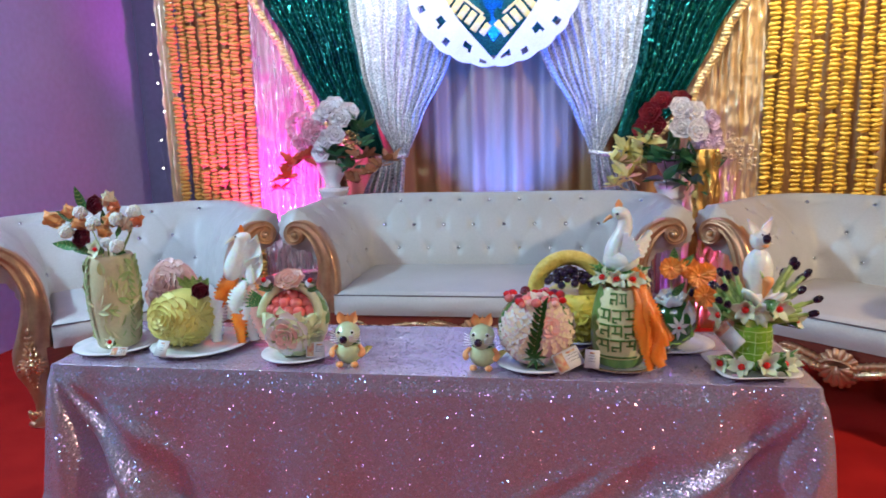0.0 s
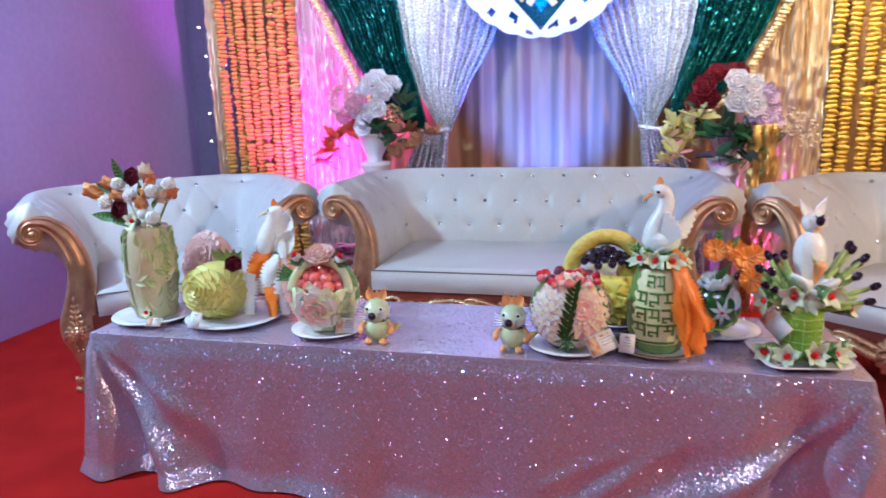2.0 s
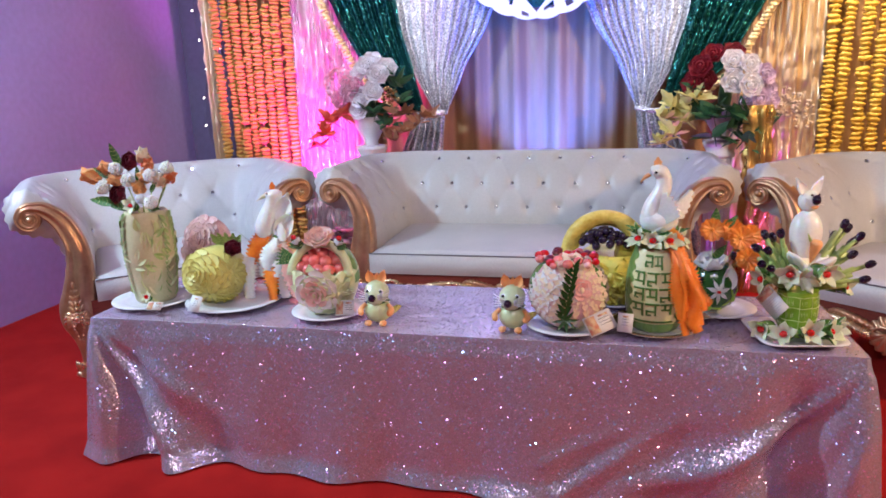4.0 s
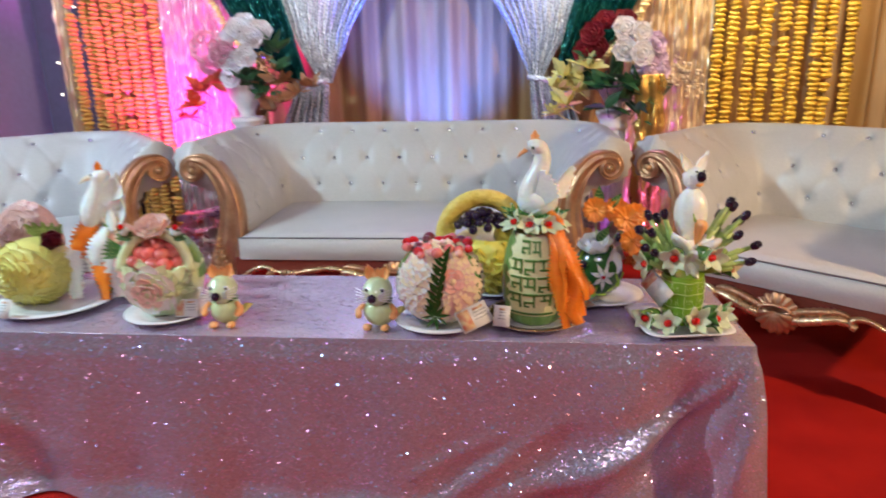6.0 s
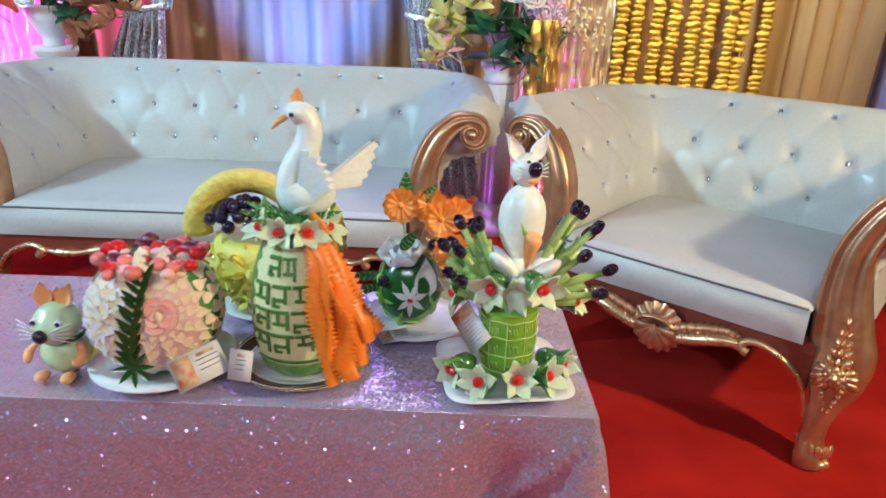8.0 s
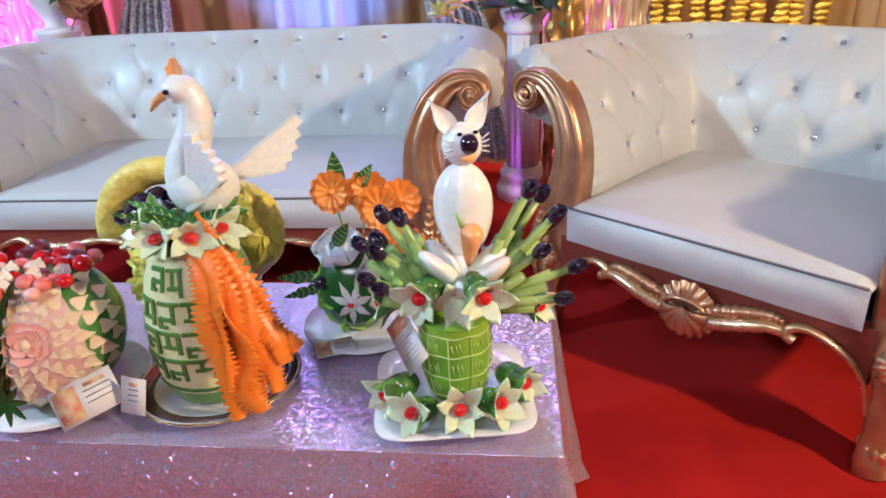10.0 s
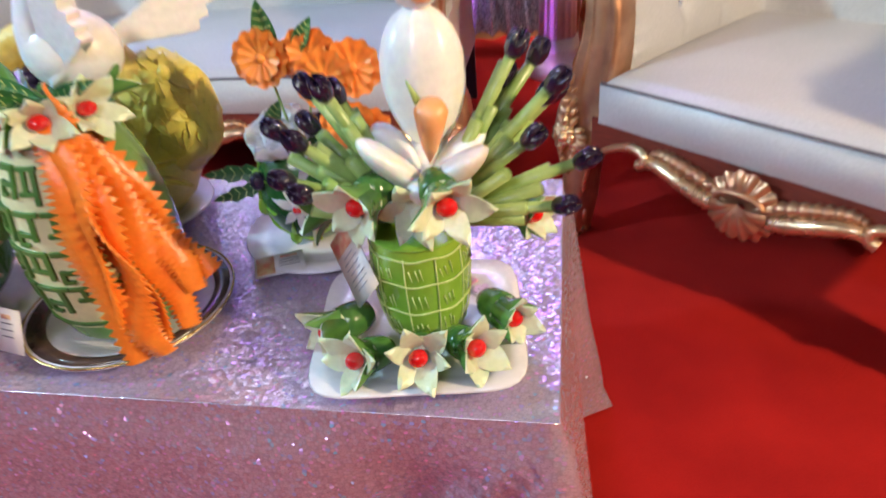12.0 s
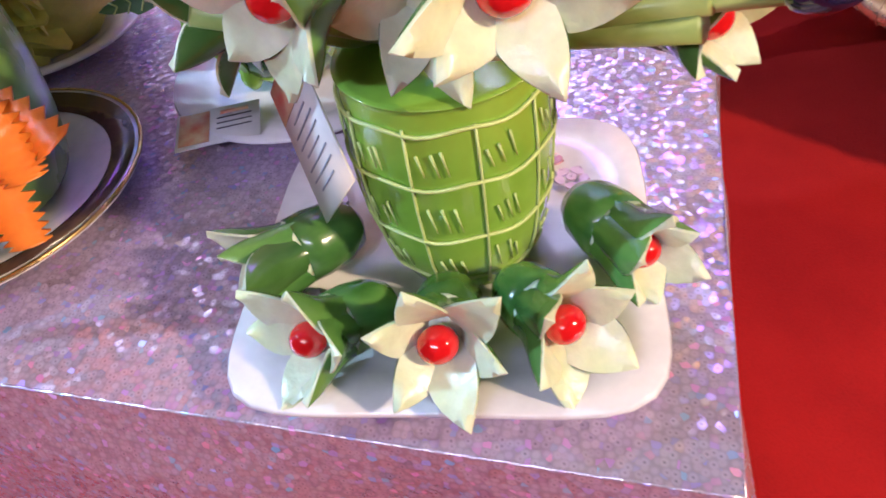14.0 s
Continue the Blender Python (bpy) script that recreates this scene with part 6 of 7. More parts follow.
carve(bas, "carved_leaves", RINDW, BC, BR, (0.02, -1, -0.28), [(37, 9, 0.022, 0.040, 20)], 0.1, 5, 1.5)
carve(bas, "carved_leaves", RINDW, BC, BR, (0.72, -0.8, -0.30), [(4, 4, 0.024, 0.020, 26), (14, 7, 0.026, 0.022, 20)], 0.1, 5, 1.5)
part("carved_flower", rosette(0.044, 4, 6, 0.18, 4, 48, 2, 1.2), PINKF, bas, "pink carved flower", True, facing((0.0, -0.03, 0.248), (0, -0.62, 0.9)))
for s in (-1, 1):
    for k in range(4):
        leaf_part(bas, (s * 0.05, -0.03, 0.218), (s * (0.5 + 0.25 * k), -0.3, 0.9 - 0.3 * k), 0.045, 0.02, LEAF, "tulip_leaf")
    part("tulip", rosette(0.022, 2, 4, 0.5, 5, 80, 60, 1.4), RADISH, bas, "white tulip cut from radish", True, facing((s * 0.062, -0.04, 0.235), (s * 0.6, -0.5, 0.7)))
    part("cherry", egg(0.008, 0.008, 0.008, (s * 0.07, -0.05, 0.252), 12, 8), CHERRY, bas)
for k in range(6):
    leaf_part(bas, (-0.085, -0.02, 0.17), (-1, -0.3 + 0.1 * k, -0.2 + 0.22 * k), 0.06, 0.016, LEAF, "needle_leaf")


# two little mice
def mouse(at, turn):
    t = thing("vegetable_mouse", at, "small mouse built of green guava with carrot ears", "fruit carving", "vegetable mice", turn)
    part("belly", egg(0.040, 0.036, 0.036, (0, 0, 0.036), 22, 14), MOUSEW, t)
    h = part("head", egg(0.036, 0.036, 0.034, (0, -0.006, 0.094), 22, 14, lambda p, a, z: Vector((p.x, p.y * (1.18 if p.y < 0 else 1), p.z - (0.006 if p.y < -0.02 else 0)))), MOUSEG, t)
    part("nose", egg(0.0115, 0.0115, 0.0115, (-0.004, -0.050, 0.086), 14, 10), OLIVE, h, "black grape nose")
    for s in (-1, 1):
        part("eye_white", egg(0.0065, 0.004, 0.0065, (s * 0.020, -0.035, 0.104), 12, 8), RADISH, h)
        part("eye", egg(0.0042, 0.004, 0.0042, (s * 0.020, -0.0385, 0.104), 10, 6), OLIVE, h)
        ear = part("ear", petal(0.038, 0.027, 0.3, 0.5, 0.1, 0.004), PALEOR, h, "orange carrot ear", True, pose(s * 0.016, -0.004, 0.122, 80, 0, 0) @ pose(0, 0, 0, 0, s * -12, s * -14))
        part("arm", tube(smooth_line([(s * 0.034, -0.012, 0.058), (s * 0.046, -0.026, 0.044), (s * 0.038, -0.042, 0.034)], 4), [0.007, 0.0075, 0.008, 0.009, 0.010, 0.0105, 0.010, 0.008, 0.004], 8, 0.7), PALEOR, t, "orange carrot arm")
        part("foot", egg(0.011, 0.015, 0.008, (s * 0.022, -0.038, 0.008), 12, 8), PALEOR, t)
        w = Geo()
        for k in range(5):
            w.put(tube([(s * 0.012, -0.046, 0.082 + 0.003 * k), (s * 0.046, -0.040, 0.074 + 0.009 * k)], [0.0016, 0.0008], 4))
        part("whisker", w, RADISH, h, "white thread whiskers")
    part("crest", petal(0.028, 0.018, 0.2, 0.5, 0.1, 0.004), PALEOR, h, "orange carrot crest", True, pose(0, 0.002, 0.122, 84, 0, 0))
    part("scarf", lathe([(0.030, 0.062), (0.034, 0.066), (0.030, 0.071)], 24, None, False), LEAF, t)
    part("tail_fin", petal(0.05, 0.03, 0.3, 0.5, 0.2, 0.003), YELM, t, "", True, pose(0.03, 0.0, 0.02, 30, 20, -80))
    return t


mz = mouse((-0.143, 2.008, TZ + 0.002), 4)
copy_thing(mz, pose(0.254, 2.008, TZ + 0.002, 0, 0, -4))

# round watermelon with two carved flowers and a crown of cherries
round_plate(0.405, 2.036, 0.119, "white and blue round plate under the carved watermelon")
wm = thing("carved_watermelon", (0.404, 2.034, PLATE_TOP), "round watermelon carved with two large flowers under cherries", "fruit carving", size=(1.04, 1.04, 0.95))
WC, WR = (0, 0, 0.108), (0.104, 0.098, 0.112)
part("body", egg(*WR, WC, 48, 30, lambda p, a, z: Vector((p.x * (1 + 0.008 * math.sin(a * 10)), p.y, min(p.z, 0.098)))), RIND, wm, "dark green striped rind")
def cut_face(u, v):
    a, e = radians(-150 + 120 * u), radians(-58 + 114 * v)
    d = Vector((math.cos(e) * math.cos(a), math.cos(e) * math.sin(a), math.sin(e)))
    return Vector((d.x * WR[0], d.y * WR[1], d.z * WR[2])) * 1.006 + Vector(WC)
va, fa = sheet(28, 18, cut_face)
part("peeled_face", Geo().add(va, fa), DUSTY, wm, "dusty pink flesh in the deeper cuts")
carve(wm, "carved_flower", PALEP, WC, WR, (-0.56, -1, 0.0), [(3, 6, 0.018, 0.018, 20), (12, 10, 0.020, 0.019, 16), (21, 14, 0.020, 0.021, 13), (29, 18, 0.020, 0.022, 10), (37, 22, 0.018, 0.021, 7)], 0, 3, 1.4, label="white and pink carved flower")
carve(wm, "rose_heart", BLUSH, WC, WR, (0.42, -1, 0.32), [(2, 3, 0.009, 0.018, 40), (6, 4, 0.010, 0.026, 36), (11, 5, 0.010, 0.032, 30)], 0, 4, label="coral carved rose")
carve(wm, "carved_flower", PEACH, WC, WR, (0.42, -1, 0.30), [(17, 15, 0.012, 0.014, 20), (23, 13, 0.020, 0.024, 18)], 0, 6, 1.3, label="peach carved inner petals")
carve(wm, "carved_flower", PEACH, WC, WR, (0.42, -1, 0.28), [(31, 14, 0.024, 0.026, 18), (41, 16, 0.026, 0.027, 15), (51, 18, 0.028, 0.027, 12), (62, 20, 0.026, 0.027, 8)], 0, 6, 1.4, label="peach carved petals")
for k in range(14):
    z = 0.196 - 0.0105 * k
    for s in (-1, 1):
        y = -WR[1] * math.sqrt(max(0.05, 1 - ((z - 0.108) / 0.112) ** 2)) - 0.007
        part("cucumber_leaf", leaf(0.031, 0.0105, 0.16, 0, 0.002), DARKRIND, wm, "", True, pose(0.020 - 0.0018 * k, y, z, 84, 0, 0) @ pose(0, 0, 0.002 * (k % 2), 0, 0, s * 34 + 6 + 5 * math.sin(k * 3)))
for k in range(8):
    part("cucumber_leaf", leaf(0.034, 0.010, 0.14, 0, 0.002), DARKRIND, wm, "", True, pose(0.000, -0.100, 0.052, 78, 0, 0) @ pose(0, 0, 0.003, 0, 0, k * 45 + 8))
rnd = random.Random(17)
cols = (REDB, CHERRY, CHERRY, MAROON, REDB, BLUSH, CHERRY, REDB, MAROON, MAROON)
for k in range(32):
    q = 0.084 * math.sqrt((k + 0.5) / 32)
    a = k * 2.39996 + rnd.uniform(-0.2, 0.2)
    r = rnd.uniform(0.0085, 0.0140)
    part("cherry", egg(r, r, r * 0.95, (0, 0, 0), 14, 10), cols[rnd.randrange(10)], wm, "", True, pose(q * math.cos(a), q * math.sin(a), 0.193 + r * 0.7 + 0.004 * (1 - q / 0.09) + rnd.uniform(0, 0.003)))

# yellow melon basket with a netted handle and black grapes
round_plate(0.53, 2.275, 0.10, "white plate under the yellow melon basket")
yb = thing("yellow_melon_basket", (0.532, 2.28, PLATE_TOP), "yellow melon basket with a netted arched handle and black grapes", "fruit carving", size=(1, 1, 0.93))
part("bowl", lathe([(0.05, 0.0), (0.078, 0.03), (0.098, 0.07), (0.108, 0.12), (0.104, 0.16), (0.09, 0.172), (0.08, 0.165), (0.01, 0.15)], 48, lambda a, k, r, z: r * (1 + 0.02 * math.sin(a * 11))), YELB, yb)
part("handle", tube([(-0.03 + 0.105 * math.cos(math.pi * k / 28), -0.02, 0.165 + 0.118 * math.sin(math.pi * k / 28)) for k in range(29)], 0.030, 14, 0.75), YELN, yb, "netted yellow melon skin")
part("side_melon", egg(0.075, 0.06, 0.09, (0.075, 0.0, 0.16), 64, 40, lambda p, a, z: p * (1 + 0.07 * noise.noise((p.x * 45, p.y * 45, p.z * 45)) + 0.035 * noise.noise((p.x * 130, p.y * 130, p.z * 130)))), YELB, yb)
for k, d in enumerate(((-0.8, -0.6, 0.1), (-0.1, -1, 0.1), (0.6, -0.8, 0.1), (-0.5, -0.9, -0.5), (0.2, -1, -0.6))):
    carve(yb, "carved_leaves", YELB, (0, 0, 0.1), (0.108, 0.108, 0.10), d, [(6, 6, 0.035, 0.014, 40), (16, 9, 0.04, 0.014, 30)], k, k, 1.5, label="thin carved yellow petals")
for k, d in enumerate(((0.85, -0.6, 0.2), (0.25, -1, 0.3), (0.6, -0.6, 0.95))):
    carve(yb, "carved_leaves", YELB, (0.075, 0, 0.16), (0.077, 0.062, 0.092), d, [(5, 6, 0.028, 0.024, 13), (18, 9, 0.030, 0.026, 9)], k, k + 9, 1.2, label="thin carved yellow petals")
g0 = egg(0.0125, 0.0125, 0.014, (0, 0, 0), 12, 8).mesh("grape", OLIVE)
for k in range(30):
    a = k * 2.4
    q = 0.012 * math.sqrt(k)
    part("grape", g0, None, yb, m=pose(-0.03 + q * math.cos(a) * 1.15, -0.045 + q * math.sin(a) * 0.6, 0.20 + 0.045 * (1 - k / 30) + rnd.uniform(-0.004, 0.004)))
for k in range(5):
    leaf_part(yb, (0.03 + 0.01 * k, -0.08, 0.215), (0.9 - 0.2 * k, -0.5, 0.25), 0.06, 0.024, LEAF, "leaf")

# tall lettered melon with a radish swan
round_plate(0.638, 2.056, 0.117, "round plate with a dark patterned gold-edged rim", CHINARIM)
tm = thing("lettered_melon", (0.637, 2.056, PLATE_TOP), "tall melon cut with green letters, crowned by a white swan", "fruit carving", size=(1.10, 1.10, 0.90))
TP = [(0.050, 0.0), (0.060, 0.012), (0.0685, 0.05), (0.0725, 0.10), (0.071, 0.15), (0.064, 0.20), (0.052, 0.245), (0.042, 0.272), (0.03, 0.276), (0.004, 0.277)]
def t_rad(z):
    for (r0, z0), (r1, z1) in zip(TP, TP[1:]):
        if z <= z1:
            return r0 + (r1 - r0) * (z - z0) / (z1 - z0)
    return TP[-1][0]
part("body", lathe([(p.x, p.y) for p in smooth_line([(r, z, 0) for r, z in TP], 4)], 56), RINDL, tm, "green striped rind")
def pale(u, v):
    z = 0.034 + 0.220 * v
    half = 46 + 5 * math.sin(v * 40) * (1 if u in (0, 1) else 0)
    a = radians(-97 + half * (u * 2 - 1))
    r = t_rad(z) + 0.0012
    return (r * math.cos(a), r * math.sin(a), z)
va, fa = sheet(24, 50, pale)
part("peeled_face", Geo().add(va, fa), PANEL, tm, "pale cream peeled panel")
rnd = random.Random(30)
def curved_bar(a0, a1, z0, z1, name="letter_bar"):
    def fn(u, v):
        z = z0 + (z1 - z0) * v
        a = radians(a0 + (a1 - a0) * u)
        r = t_rad(z) + 0.0042
        return Vector((r * math.cos(a), r * math.sin(a), z))
    va, fa = sheet(5, 2, fn)
    inner = [p - Vector((math.cos(math.atan2(p.y, p.x)), math.sin(math.atan2(p.y, p.x)), 0)) * 0.004 for p in va]
    n0 = len(va)
    ring = [0, 1, 2, 3, 4, 5, 11, 17, 16, 15, 14, 13, 12, 6]
    g = Geo().add(va + inner, fa + [(a, a + n0, b + n0, b) for a, b in zip(ring, ring[1:] + ring[:1])])
    part(name, g, LETTER, tm, "", False)
for row, (zt, x0, x1, n) in enumerate(((0.240, -120, -78, 2), (0.192, -138, -60, 3), (0.146, -136, -64, 3), (0.100, -140, -58, 3))):
    c = x0
    for k in range(n):
        w = (x1 - x0) / n
        curved_bar(c + rnd.uniform(0, 2), c + w * rnd.uniform(0.86, 1.02), zt - 0.0050, zt - rnd.uniform(-0.001, 0.001))
        e = c + w * rnd.uniform(0.62, 0.80)
        curved_bar(e, e + 3.6, zt - rnd.uniform(0.032, 0.040), zt - 0.005)
        h = rnd.uniform(0.014, 0.026)
        curved_bar(c + w * 0.12, e, zt - h - 0.0045, zt - h)
        if k % 2 == row % 2:
            curved_bar(c + w * 0.10, c + w * 0.10 + 3.4, zt - h - 0.013, zt - h + 0.001)
            curved_bar(c + w * 0.10, c + w * 0.45, zt - h - 0.016, zt - h - 0.012)
        else:
            curved_bar(c + w * 0.30, c + w * 0.30 + 3.4, zt - h, zt - 0.005)
        c += w
curved_bar(-140, -58, 0.040, 0.045)
for k, (a, el) in enumerate(((-150, 0.1), (-105, 0.15), (-62, 0.1), (-20, 0.1), (160, 0.1), (60, 0.2), (110, 0.1))):
    d = Vector((math.cos(radians(a)), math.sin(radians(a)), el + 0.25))
    cuke_flower(tm, facing((0.046 * d.x, 0.046 * d.y, 0.280), d), 0.036, 6, 52, 40 + k, True, 0.0085)
for k, (dx, dy) in enumerate(((-1, -0.3), (-0.9, 0.2), (-0.6, -0.8), (0.8, -0.2))):
    leaf_part(tm, (0.01 * dx, 0.01 * dy, 0.285), (dx, dy, 0.35), 0.075, 0.018, LEAF, "needle_leaf")
SW = (-0.014, 0.048, 0.289)
neck = smooth_line([(0.026, 0, 0.012), (0.006, 0, 0.040), (0.008, 0, 0.075), (0.020, 0, 0.108), (0.028, 0, 0.138), (0.026, 0, 0.164), (0.014, 0, 0.178), (-0.001, 0, 0.174)], 5)
nr = []
for k in range(len(neck)):
    t = k / (len(neck) - 1)
    nr.append(0.0165 + 0.020 * (1 - t) ** 2.2 if t < 0.72 else 0.0172 + 0.0045 * math.sin(math.pi * min(1, (t - 0.72) / 0.24)))
nr[-2:] = [0.015, 0.008]
part("swan_neck", tube([(p.x + SW[0], p.y + SW[1], p.z + SW[2]) for p in neck], nr, 18), RADISH, tm, "white radish swan head and neck")
part("swan_body", egg(0.046, 0.036, 0.046, (SW[0] + 0.020, SW[1], SW[2] + 0.030), 36, 20, lambda p, a, z: p * (1 + 0.03 * noise.noise((p.x * 30, p.y * 30, p.z * 30)))), RADISH, tm, "smooth white radish swan body")
part("swan_beak", tube([(SW[0] - 0.006, SW[1], SW[2] + 0.170), (SW[0] - 0.018, SW[1], SW[2] + 0.160), (SW[0] - 0.027, SW[1], SW[2] + 0.147)], [0.009, 0.007, 0.002], 8, 0.7), PALEOR, tm, "orange beak")
part("swan_comb", leaf(0.032, 0.024, 0.0, 3, 0.006), PALEOR, tm, "", True, pose(SW[0] + 0.012, SW[1], SW[2] + 0.190, 90, 0, 0))
for s in (-1, 1):
    part("swan_eye", egg(0.0042, 0.0042, 0.0042, (SW[0] + 0.007, SW[1] + s * 0.0200, SW[2] + 0.178), 10, 6), OLIVE, tm)
def wing_fan(r, a0, a1, n, thick=0.006, groove=0.0012):
    """A fan-shaped wing in the x-y plane, grooved between feathers, with a toothed outer edge."""
    def top(u, v):
        a = radians(a0 + (a1 - a0) * u)
        saw = (u * n) % 1.0
        q = r * (0.10 + 0.90 * v) * (1 - 0.38 * u) * (1 + (0.10 * saw - 0.05) * v)
        return Vector((q * math.cos(a), q * math.sin(a), groove * math.sin(math.pi * saw) * (0.3 + v)))
    va, fa = sheet(n * 6, 8, top)
    g = Geo().add(va, fa).add([Vector((p.x, p.y, -thick)) for p in va], [q[::-1] for q in fa])
    w = n * 6 + 1
    for j in range(n * 6):
        p, q = va[8 * w + j], va[8 * w + j + 1]
        g.add([p, q, Vector((q.x, q.y, -thick)), Vector((p.x, p.y, -thick))], [(0, 1, 2, 3)])
    return g


part("swan_wing", wing_fan(0.165, 30, -6, 5, 0.008, 0.0004), RADISH, tm, "white saw-edged radish wing", True, pose(SW[0] + 0.022, SW[1] + 0.022, SW[2] + 0.022, 0, 0, 50) @ pose(0, 0, 0, 90, 0, 0))
part("swan_wing", wing_fan(0.126, 82, 40, 6, 0.013, 0.0003), RADISH, tm, "smooth white radish wing", True, pose(SW[0] + 0.006, SW[1] - 0.026, SW[2] + 0.0, 0, 0, -16) @ pose(0, 0, 0, 90, 0, 0))
for k, pts in enumerate((
        [(0.030, -0.045, 0.266), (0.050, -0.066, 0.215), (0.050, -0.080, 0.15), (0.066, -0.084, 0.09), (0.072, -0.094, 0.020)],
        [(0.034, -0.040, 0.266), (0.066, -0.060, 0.20), (0.074, -0.072, 0.13), (0.096, -0.070, 0.085), (0.100, -0.076, 0.032)],
        [(0.040, -0.034, 0.264), (0.078, -0.046, 0.20), (0.092, -0.052, 0.13), (0.118, -0.050, 0.080), (0.124, -0.056, 0.036)],
        [(0.034, -0.042, 0.250), (0.062, -0.074, 0.18), (0.090, -0.082, 0.12), (0.096, -0.088, 0.06), (0.110, -0.090, 0.026)],
        [(0.044, -0.028, 0.262), (0.085, -0.032, 0.19), (0.110, -0.030, 0.13), (0.152, -0.034, 0.088)],
        [(0.016, -0.046, 0.284), (0.040, -0.060, 0.250), (0.054, -0.072, 0.19), (0.052, -0.082, 0.12), (0.062, -0.090, 0.06)],
        [(0.044, -0.030, 0.255), (0.084, -0.044, 0.165), (0.128, -0.040, 0.115), (0.140, -0.046, 0.070)],
        [(0.030, -0.03, 0.315), (0.045, -0.045, 0.290), (0.052, -0.05, 0.25)])):
    rnd = random.Random(50 + k)
    pts = [(x + rnd.uniform(-0.005, 0.005), y + rnd.uniform(-0.004, 0.004), z + rnd.uniform(-0.004, 0.004)) for x, y, z in pts]
    pts = [(x * 0.77 + 0.008, y, z) for x, y, z in pts]
    part("carrot_strip", zigzag_strip(pts, (0.038, 0.035, 0.033, 0.040)[k % 4] if k < 7 else 0.028, (32, 30, 31, 28, 20, 28, 25, 12)[k], 0.0024, ((0.5, -1, 0.3), (-0.2, -1, 0.4), (0.7, -1, 0.1), (-0.5, -1, 0.3))[k % 4], (30, -24, 20, -34)[k % 4], 0.56), CARROT, tm, "orange saw-edged carrot strip")

def gerbera_disc(r, seed):
    """A flat many-petalled flower: two scalloped discs, the upper one smaller and raised."""
    g = Geo()
    for k, (q, z, ph) in enumerate(((1.0, 0.0, 0.0), (0.74, 0.004, 0.26))):
        va, fa = sheet(60, 5, lambda u, v: (q * r * (0.12 + 0.88 * v * (0.86 + 0.14 * abs(math.cos(u * math.pi * 12 + ph)))) * math.cos(2 * math.pi * u),
                                            q * r * (0.12 + 0.88 * v * (0.86 + 0.14 * abs(math.cos(u * math.pi * 12 + ph)))) * math.sin(2 * math.pi * u),
                                            z + r * (0.16 * v * v + 0.05 * v * abs(math.sin(u * math.pi * 12 + ph)) + 0.03 * math.sin(u * 19 + seed))), True)
        g.add(va, [f for f in fa]).add([(p[0], p[1], p[2] - 0.0022) for p in va], [f[::-1] for f in fa])
    return g


# small dark melon with a white flower and gerberas
round_plate(0.826, 2.222, 0.106, "white round plate under the small dark melon")
dm = thing("dark_melon", (0.812, 2.226, PLATE_TOP), "small dark green melon with a white flower and orange gerberas", "fruit carving")
DC, DR = (0, 0, 0.075), (0.064, 0.062, 0.078)
part("body", egg(*DR, DC, 32, 20), DARKRIND, dm, "dark green rind")
carve(dm, "carved_flower", RADISHP, DC, DR, (0.1, -1, -0.05), [(5, 7, 0.030, 0.019, 4)], 0.2, 2, 1.6, label="white carved flower")
part("flower_heart", egg(0.006, 0.004, 0.006, (0.006, -0.066, 0.072), 10, 6), CHERRY, dm)
for k, d in enumerate(((-0.8, -0.6, -0.2), (0.8, -0.6, -0.4), (-0.3, -0.8, -0.9), (-0.9, -0.5, 0.3))):
    carve(dm, "carved_band", BAMBOO, DC, DR, d, [(6, 4, 0.028, 0.012, 6)], k, k, 1.6)
part("onion_flower", rosette(0.050, 3, 5, 0.4, 9, 75, 30, 1.2), RADISH, dm, "pale onion flower", True, facing((-0.012, -0.02, 0.140), (-0.2, -0.4, 1)))
part("onion_petal", petal(0.075, 0.042, 0.4, 0.5, 0.0, 0.003), RADISH, dm, "", True, pose(0.030, -0.04, 0.08, 100, 0, 12))
for x, z, y in ((-0.016, 0.242, 0.0), (0.036, 0.240, 0.01), (0.058, 0.222, -0.015), (0.084, 0.225, 0.01), (0.078, 0.165, -0.02), (0.092, 0.150, 0.0)):
    f = part("gerbera", gerbera_disc(0.034, int(x * 999) + 7), ORANGEF, dm, "orange carrot gerbera", True, facing((x, y - 0.02, z), (x * 2, -1, 0.15)))
    part("flower_heart", egg(0.006, 0.006, 0.004, (0, 0, 0.004), 10, 6), ORANGEF, f)
    part("stick", tube([(x * 0.3, 0, 0.12), (x, y - 0.015, z)], 0.0016, 5), STEM, dm)
leaf_part(dm, (-0.008, -0.01, 0.245), (0.0, -0.1, 1), 0.062, 0.030)
leaf_part(dm, (-0.014, -0.05, 0.165), (0.55, -0.3, 0.8), 0.062, 0.024)
leaf_part(dm, (-0.05, -0.02, 0.10), (-1, -0.3, 0.1), 0.07, 0.026, LEAF, "leaf", 3)
leaf_part(dm, (-0.05, -0.03, 0.085), (-1, -0.5, -0.1), 0.06, 0.022, LEAF, "leaf", 3)
leaf_part(dm, (0.02, -0.01, 0.245), (0.6, -0.1, 0.8), 0.05, 0.022)
for p in ((0.045, -0.03, 0.17), (-0.045, -0.045, 0.10), (0.062, 0.0, 0.20)):
    part("olive", egg(0.011, 0.011, 0.012, p, 12, 8), OLIVE, dm)

